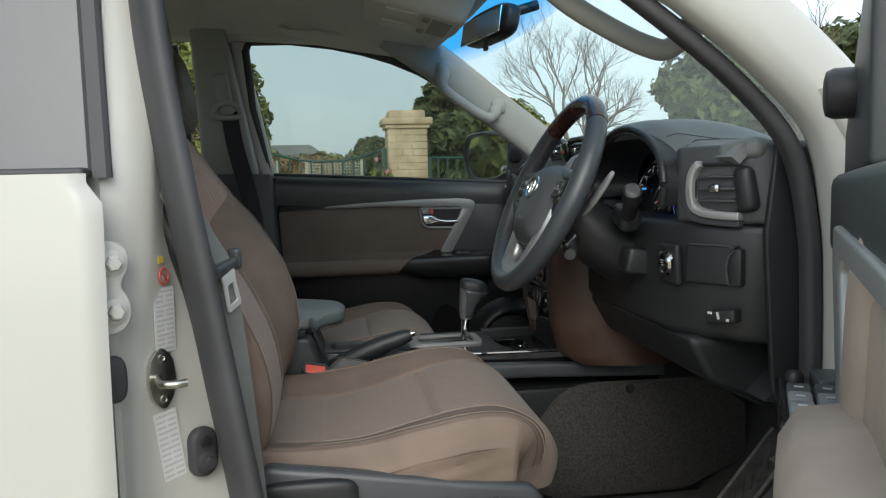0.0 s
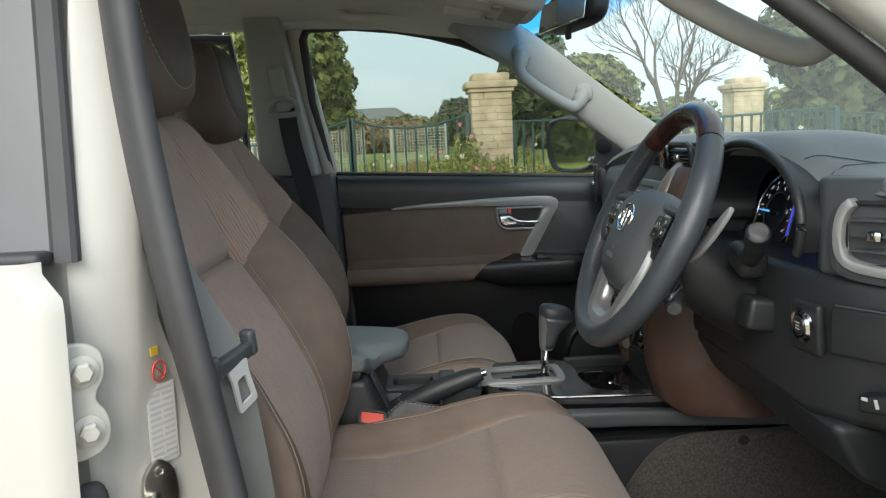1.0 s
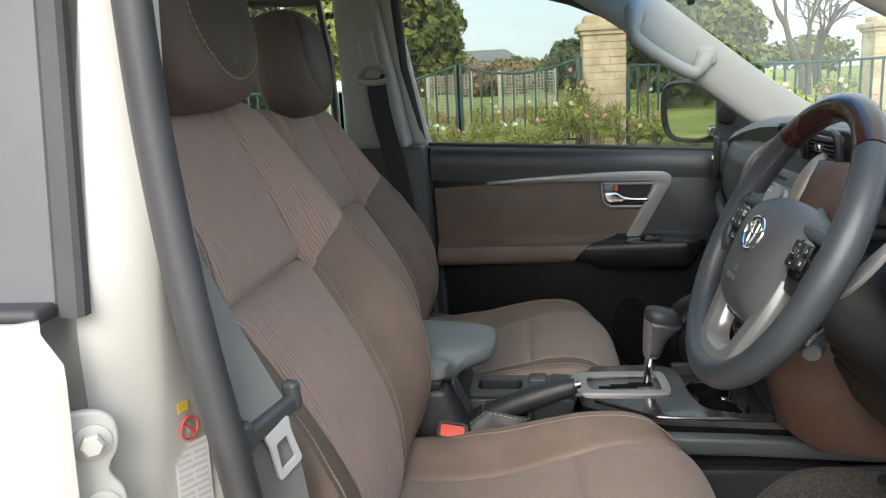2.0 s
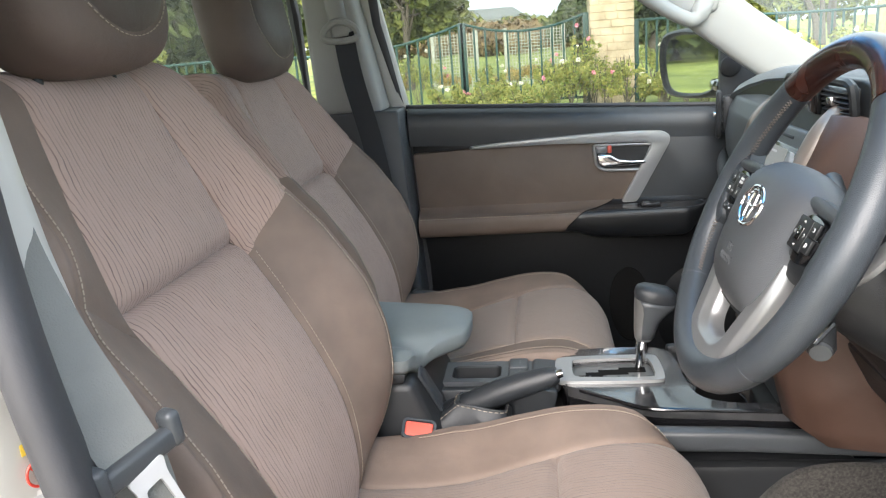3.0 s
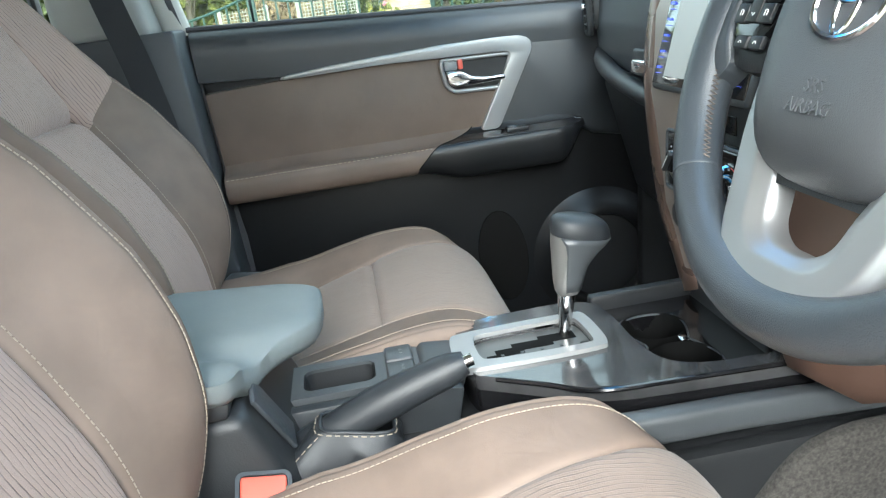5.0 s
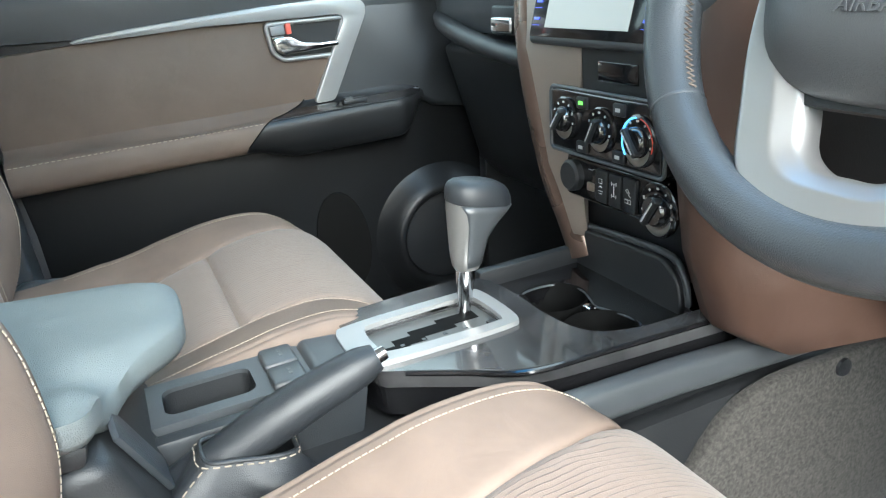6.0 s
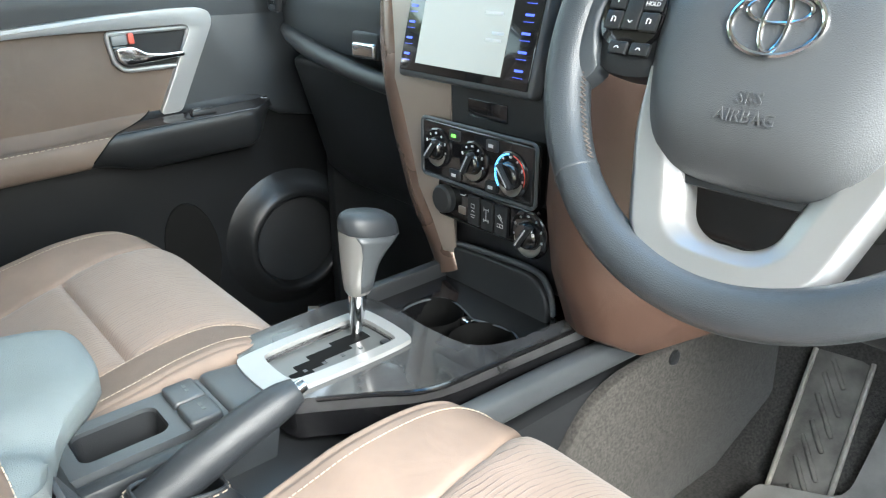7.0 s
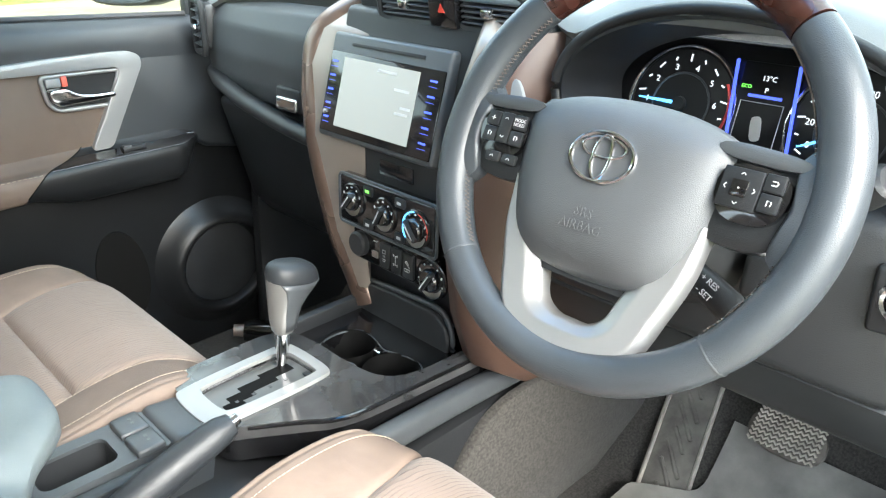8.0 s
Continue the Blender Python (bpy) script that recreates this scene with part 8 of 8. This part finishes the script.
def tree(x, y, h, w, mat, label, seed, count=5000, size=0.28, trunk=0.25, low=0.25):
    rng = random.Random(seed)
    t = thing("tree", (x, y, 0), label, "tree", "park trees")
    pts = [(x + rng.uniform(-0.05, 0.05) * i, y, h * 0.8 * i / 6) for i in range(7)]
    part("trunk", tube(pts, [trunk * (1 - 0.13 * i) for i in range(7)], 10), M_BARK, t)
    limbs = bmesh.new()
    blobs = []
    for i in range(16):
        z0 = h * rng.uniform(0.25, 0.7)
        a = rng.uniform(0, 6.28)
        r = w * rng.uniform(0.25, 0.62)
        zc = h * rng.uniform(low + 0.08, 0.88)
        k = 1 - 0.55 * abs(zc / h - 0.5) * 2 * (0.7 if zc < h * 0.5 else 1)
        c = (x + math.cos(a) * r * k, y + math.sin(a) * r * k, zc)
        merge(limbs, tube([(x, y, z0), ((x + c[0]) / 2, (y + c[1]) / 2, (z0 + zc) / 2 + 0.2), c], [trunk * 0.35, trunk * 0.2, trunk * 0.06], 6))
        s = w * rng.uniform(0.2, 0.36)
        blobs.append((*c, s, s, s * 0.8))
    blobs.append((x, y, h * 0.88, w * 0.28, w * 0.28, h * 0.12))
    part("limbs", limbs, M_BARK, t)
    leaf_part("crown", leaf_cloud(rng, blobs, count, size), mat, t)
    return t


def bare_tree(x, y, h, label, seed, spread=0.5, r0=0.28):
    rng = random.Random(seed)
    t = thing("tree", (x, y, 0), label, "tree", "bare trees")
    verts, faces = [], []
    def limb(p, d, ln, r, depth):
        steps = 3
        pts, rad = [p], [r]
        q, dd = p.copy(), d.copy()
        for i in range(steps):
            dd = (dd + Vector((rng.gauss(0, 0.13), rng.gauss(0, 0.13), rng.gauss(0.04, 0.1)))).normalized()
            q = q + dd * ln / steps
            pts.append(q.copy())
            rad.append(r * (1 - 0.28 * (i + 1) / steps))
        n = 6 if depth < 2 else 4 if depth < 4 else 3
        base = len(verts)
        for i, (a, rr) in enumerate(zip(pts, rad)):
            tdir = (pts[min(i + 1, steps)] - pts[max(i - 1, 0)]).normalized()
            s = tdir.orthogonal().normalized()
            e = tdir.cross(s)
            verts.extend([a + (s * math.cos(6.2832 * j / n) + e * math.sin(6.2832 * j / n)) * rr for j in range(n)])
        for i in range(steps):
            for j in range(n):
                faces.append((base + i * n + j, base + i * n + (j + 1) % n, base + (i + 1) * n + (j + 1) % n, base + (i + 1) * n + j))
        if depth < 7:
            for _ in range(3 if depth < 5 else 2):
                k = rng.uniform(0.45, 1.0)
                i = min(steps - 1, int(k * steps))
                o = pts[i].lerp(pts[i + 1], k * steps - i)
                side = Vector((rng.gauss(0, 1), rng.gauss(0, 1), rng.gauss(0.2, 0.6))).normalized()
                limb(o, (dd + side * spread * 1.5).normalized(), ln * rng.uniform(0.58, 0.8), rad[i] * 0.62, depth + 1)
    limb(Vector((x, y, 0)), Vector((0, 0, 1)), h * 0.3, r0, 0)
    leaf_part("branches", (verts, faces), M_BARK, t)
    return t


bare_tree(13.3, 40, 13, "tall bare winter tree with fine twigs", 5, 0.36, 0.17)
bare_tree(13.9, 41, 12, "slender bare winter tree with fine twigs", 7, 0.34, 0.14)
bare_tree(18.2, 52, 12, "bare winter tree behind the stone pillar", 9)
bare_tree(17.0, 24, 8, "bare tree with pale bark seen past the open driver door", 12)
tree(-4.0, 26, 5.4, 3.0, M_LEAF_MID, "olive green garden tree behind the gate", 21, 7000, 0.16, 0.16, 0.3)
tree(-6.6, 34, 8.0, 5.5, M_LEAF_MID, "olive green park tree", 22, 7000, 0.24)
tree(6.3, 44, 6.7, 3.9, M_LEAF_DARK, "dark evergreen tree behind the stone pillar", 23, 8000, 0.28, 0.3, 0.1)
tree(9.4, 62, 3.4, 5.0, M_LEAF_DARK, "dark evergreen tree beyond the fence", 24, 7000, 0.3, 0.3, 0.1)
tree(3.4, 62, 4.4, 4.0, M_LEAF_DARK, "small dark evergreen in the park", 25, 4000, 0.25)
tree(13.5, 60, 7.2, 6.0, M_LEAF_MID, "round green tree in the park", 26, 6000, 0.3)
tree(24.0, 46, 9.0, 9.0, M_LEAF_DARK, "dark evergreen mass beyond the windscreen", 27, 9000, 0.4, 0.4, 0.05)
tree(33.0, 44, 10.0, 10.0, M_LEAF_DARK, "dark evergreen mass beyond the windscreen", 28, 9000, 0.4, 0.4, 0.05)
tree(-16.0, 40, 9.0, 8.0, M_LEAF_DARK, "dark evergreen tree past the rear window", 29, 8000, 0.35, 0.4, 0.05)
tree(-26.0, 40, 10.0, 9.0, M_LEAF_DARK, "dark evergreen tree past the rear window", 30, 8000, 0.4, 0.4, 0.05)
tree(-11.0, 60, 6.0, 6.0, M_LEAF_MID, "green leafy park tree on the lawn", 31, 5000, 0.3)
for i, (tx, ty, th) in enumerate(((-30, 14.2, 6.5), (-37, 19, 8.0), (-40, 12.5, 7.5), (-52, 24, 10.0), (-33, 18.5, 5.0))):
    tree(tx, ty, th, th * 0.85, M_LEAF_DARK if i % 2 else M_LEAF_MID, "park tree seen in the door mirror", 60 + i, 4500, 0.35, 0.3, 0.1)
rng = random.Random(3)
woods = leaf_cloud(rng, [(-70 + 7.5 * i + rng.uniform(-2, 2), 95 + rng.uniform(-8, 12), 2.0 + rng.uniform(0, 1.2), 5.5, 5, rng.uniform(1.8, 3.4)) for i in range(26)], 26000, 0.45)
tagged(leaf_part("far_woods", woods, M_LEAF_MID, None, "low olive woodland across the park"), category="woodland", kind="stuff")
woods = leaf_cloud(rng, [(-14 + 4.0 * i + rng.uniform(-1, 1), 80 + rng.uniform(-4, 4), 1.6, 3.2, 3, rng.uniform(1.5, 2.6)) for i in range(9)], 12000, 0.3)
tagged(leaf_part("russet_shrubs", woods, M_LEAF_DRY, None, "russet leafless shrubs across the lawn"), category="shrubs", kind="stuff")


def rose(x, y, h, w, seed, petals, label, leaf=None):
    r = random.Random(seed)
    t = thing("rose_bush", (x, y, 0), label, "rose bush", "rose bushes")
    st = bmesh.new()
    blobs = []
    for i in range(9):
        e = (x + r.uniform(-w, w) * 0.5, y + r.uniform(-w, w) * 0.4, h * r.uniform(0.5, 1.0))
        merge(st, tube([(x + r.uniform(-0.08, 0.08), y, 0), ((x + e[0]) / 2, y, e[2] * 0.55), e], 0.008, 5))
        blobs.append((e[0], e[1], e[2] * 0.75, w * 0.2, w * 0.2, h * 0.22))
    part("stems", st, M_BARK, t)
    leaf_part("leaves", leaf_cloud(r, blobs, 1200, 0.030), leaf or M_LEAF_ROSE, t)["kind"] = "stuff"
    fl = leaf_cloud(r, [(x + r.uniform(-w, w) * 0.5, y - 0.2, h * r.uniform(0.6, 1.05), 0.045, 0.045, 0.045) for _ in range(2)], 50, 0.028)
    leaf_part("blooms", fl, petals, t, "open rose blooms")["kind"] = "stuff"


rr = random.Random(11)
for i in range(17):
    rose(-1.6 + 0.30 * i + rr.uniform(-0.1, 0.1), 15.3 + rr.uniform(-0.6, 0.6), rr.uniform(0.45, 0.75) + 0.5 * math.exp(-((-1.6 + 0.30 * i - 1.0) / 0.8) ** 2), rr.uniform(0.5, 0.8), 40 + i, M_CREAMPETAL if i % 4 == 0 else M_LEAF_ROSE if i % 4 != 2 else M_PINK, "leggy rose bush with a few blooms before the gate")
for i in range(8):
    rose(3.2 + 0.75 * i, 15.6 + rr.uniform(-0.6, 0.6), rr.uniform(0.8, 1.4), rr.uniform(0.7, 1.0), 70 + i, M_PINK if i % 2 else M_CREAMPETAL, "tall rose bush before the iron fence")
rose(1.05, 15.9, 1.5, 0.4, 99, M_PINK, "climbing rose with pink blooms beside the pillar")
M_LEAF_AUTUMN = leafy("yellowing_rose_leaves", (0.20, 0.17, 0.04), (0.45, 0.30, 0.10))
for i in range(14):
    rose(-4.2 + 0.72 * i + rr.uniform(-0.2, 0.2), 19.5 + rr.uniform(-1.6, 2.6), rr.uniform(0.7, 1.35), rr.uniform(0.7, 1.2), 120 + i, M_CREAMPETAL if i % 3 else M_PINK, "rose bush with yellowing leaves in the bed behind the gate", M_LEAF_AUTUMN if i % 2 else None)

# a pale house across the park
M_HOUSE = material("pale_render", (0.55, 0.56, 0.56), 0.8)
M_SLATE = material("grey_slate_roof", (0.22, 0.24, 0.26), 0.7)
hs = thing("house", (-7.0, 118, 0), "pale distant house with a low slate roof", "house")
part("wall", rbox((-7, 118, 2.2), (11, 6, 4.4), 0.05), M_HOUSE, hs)
part("roof", prism([(-13.2, 4.4), (-0.8, 4.4), (-3.0, 5.9), (-11.0, 5.9)], "y", 114.6, 121.4), M_SLATE, hs)
for i in range(5):
    part("column", rbox((-11.5 + 2.2 * i, 114.7, 2.2), (0.3, 0.3, 4.4), 0.03), M_TRELLIS, hs)
    w_ = part("window", rbox((-10.4 + 2.2 * i, 114.98, 2.3), (0.9, 0.06, 1.6), 0.01), M_DARK, hs)
    part("window_frame", rbox((-10.4 + 2.2 * i, 114.95, 1.42), (1.1, 0.1, 0.1), 0.01), M_TRELLIS, w_)
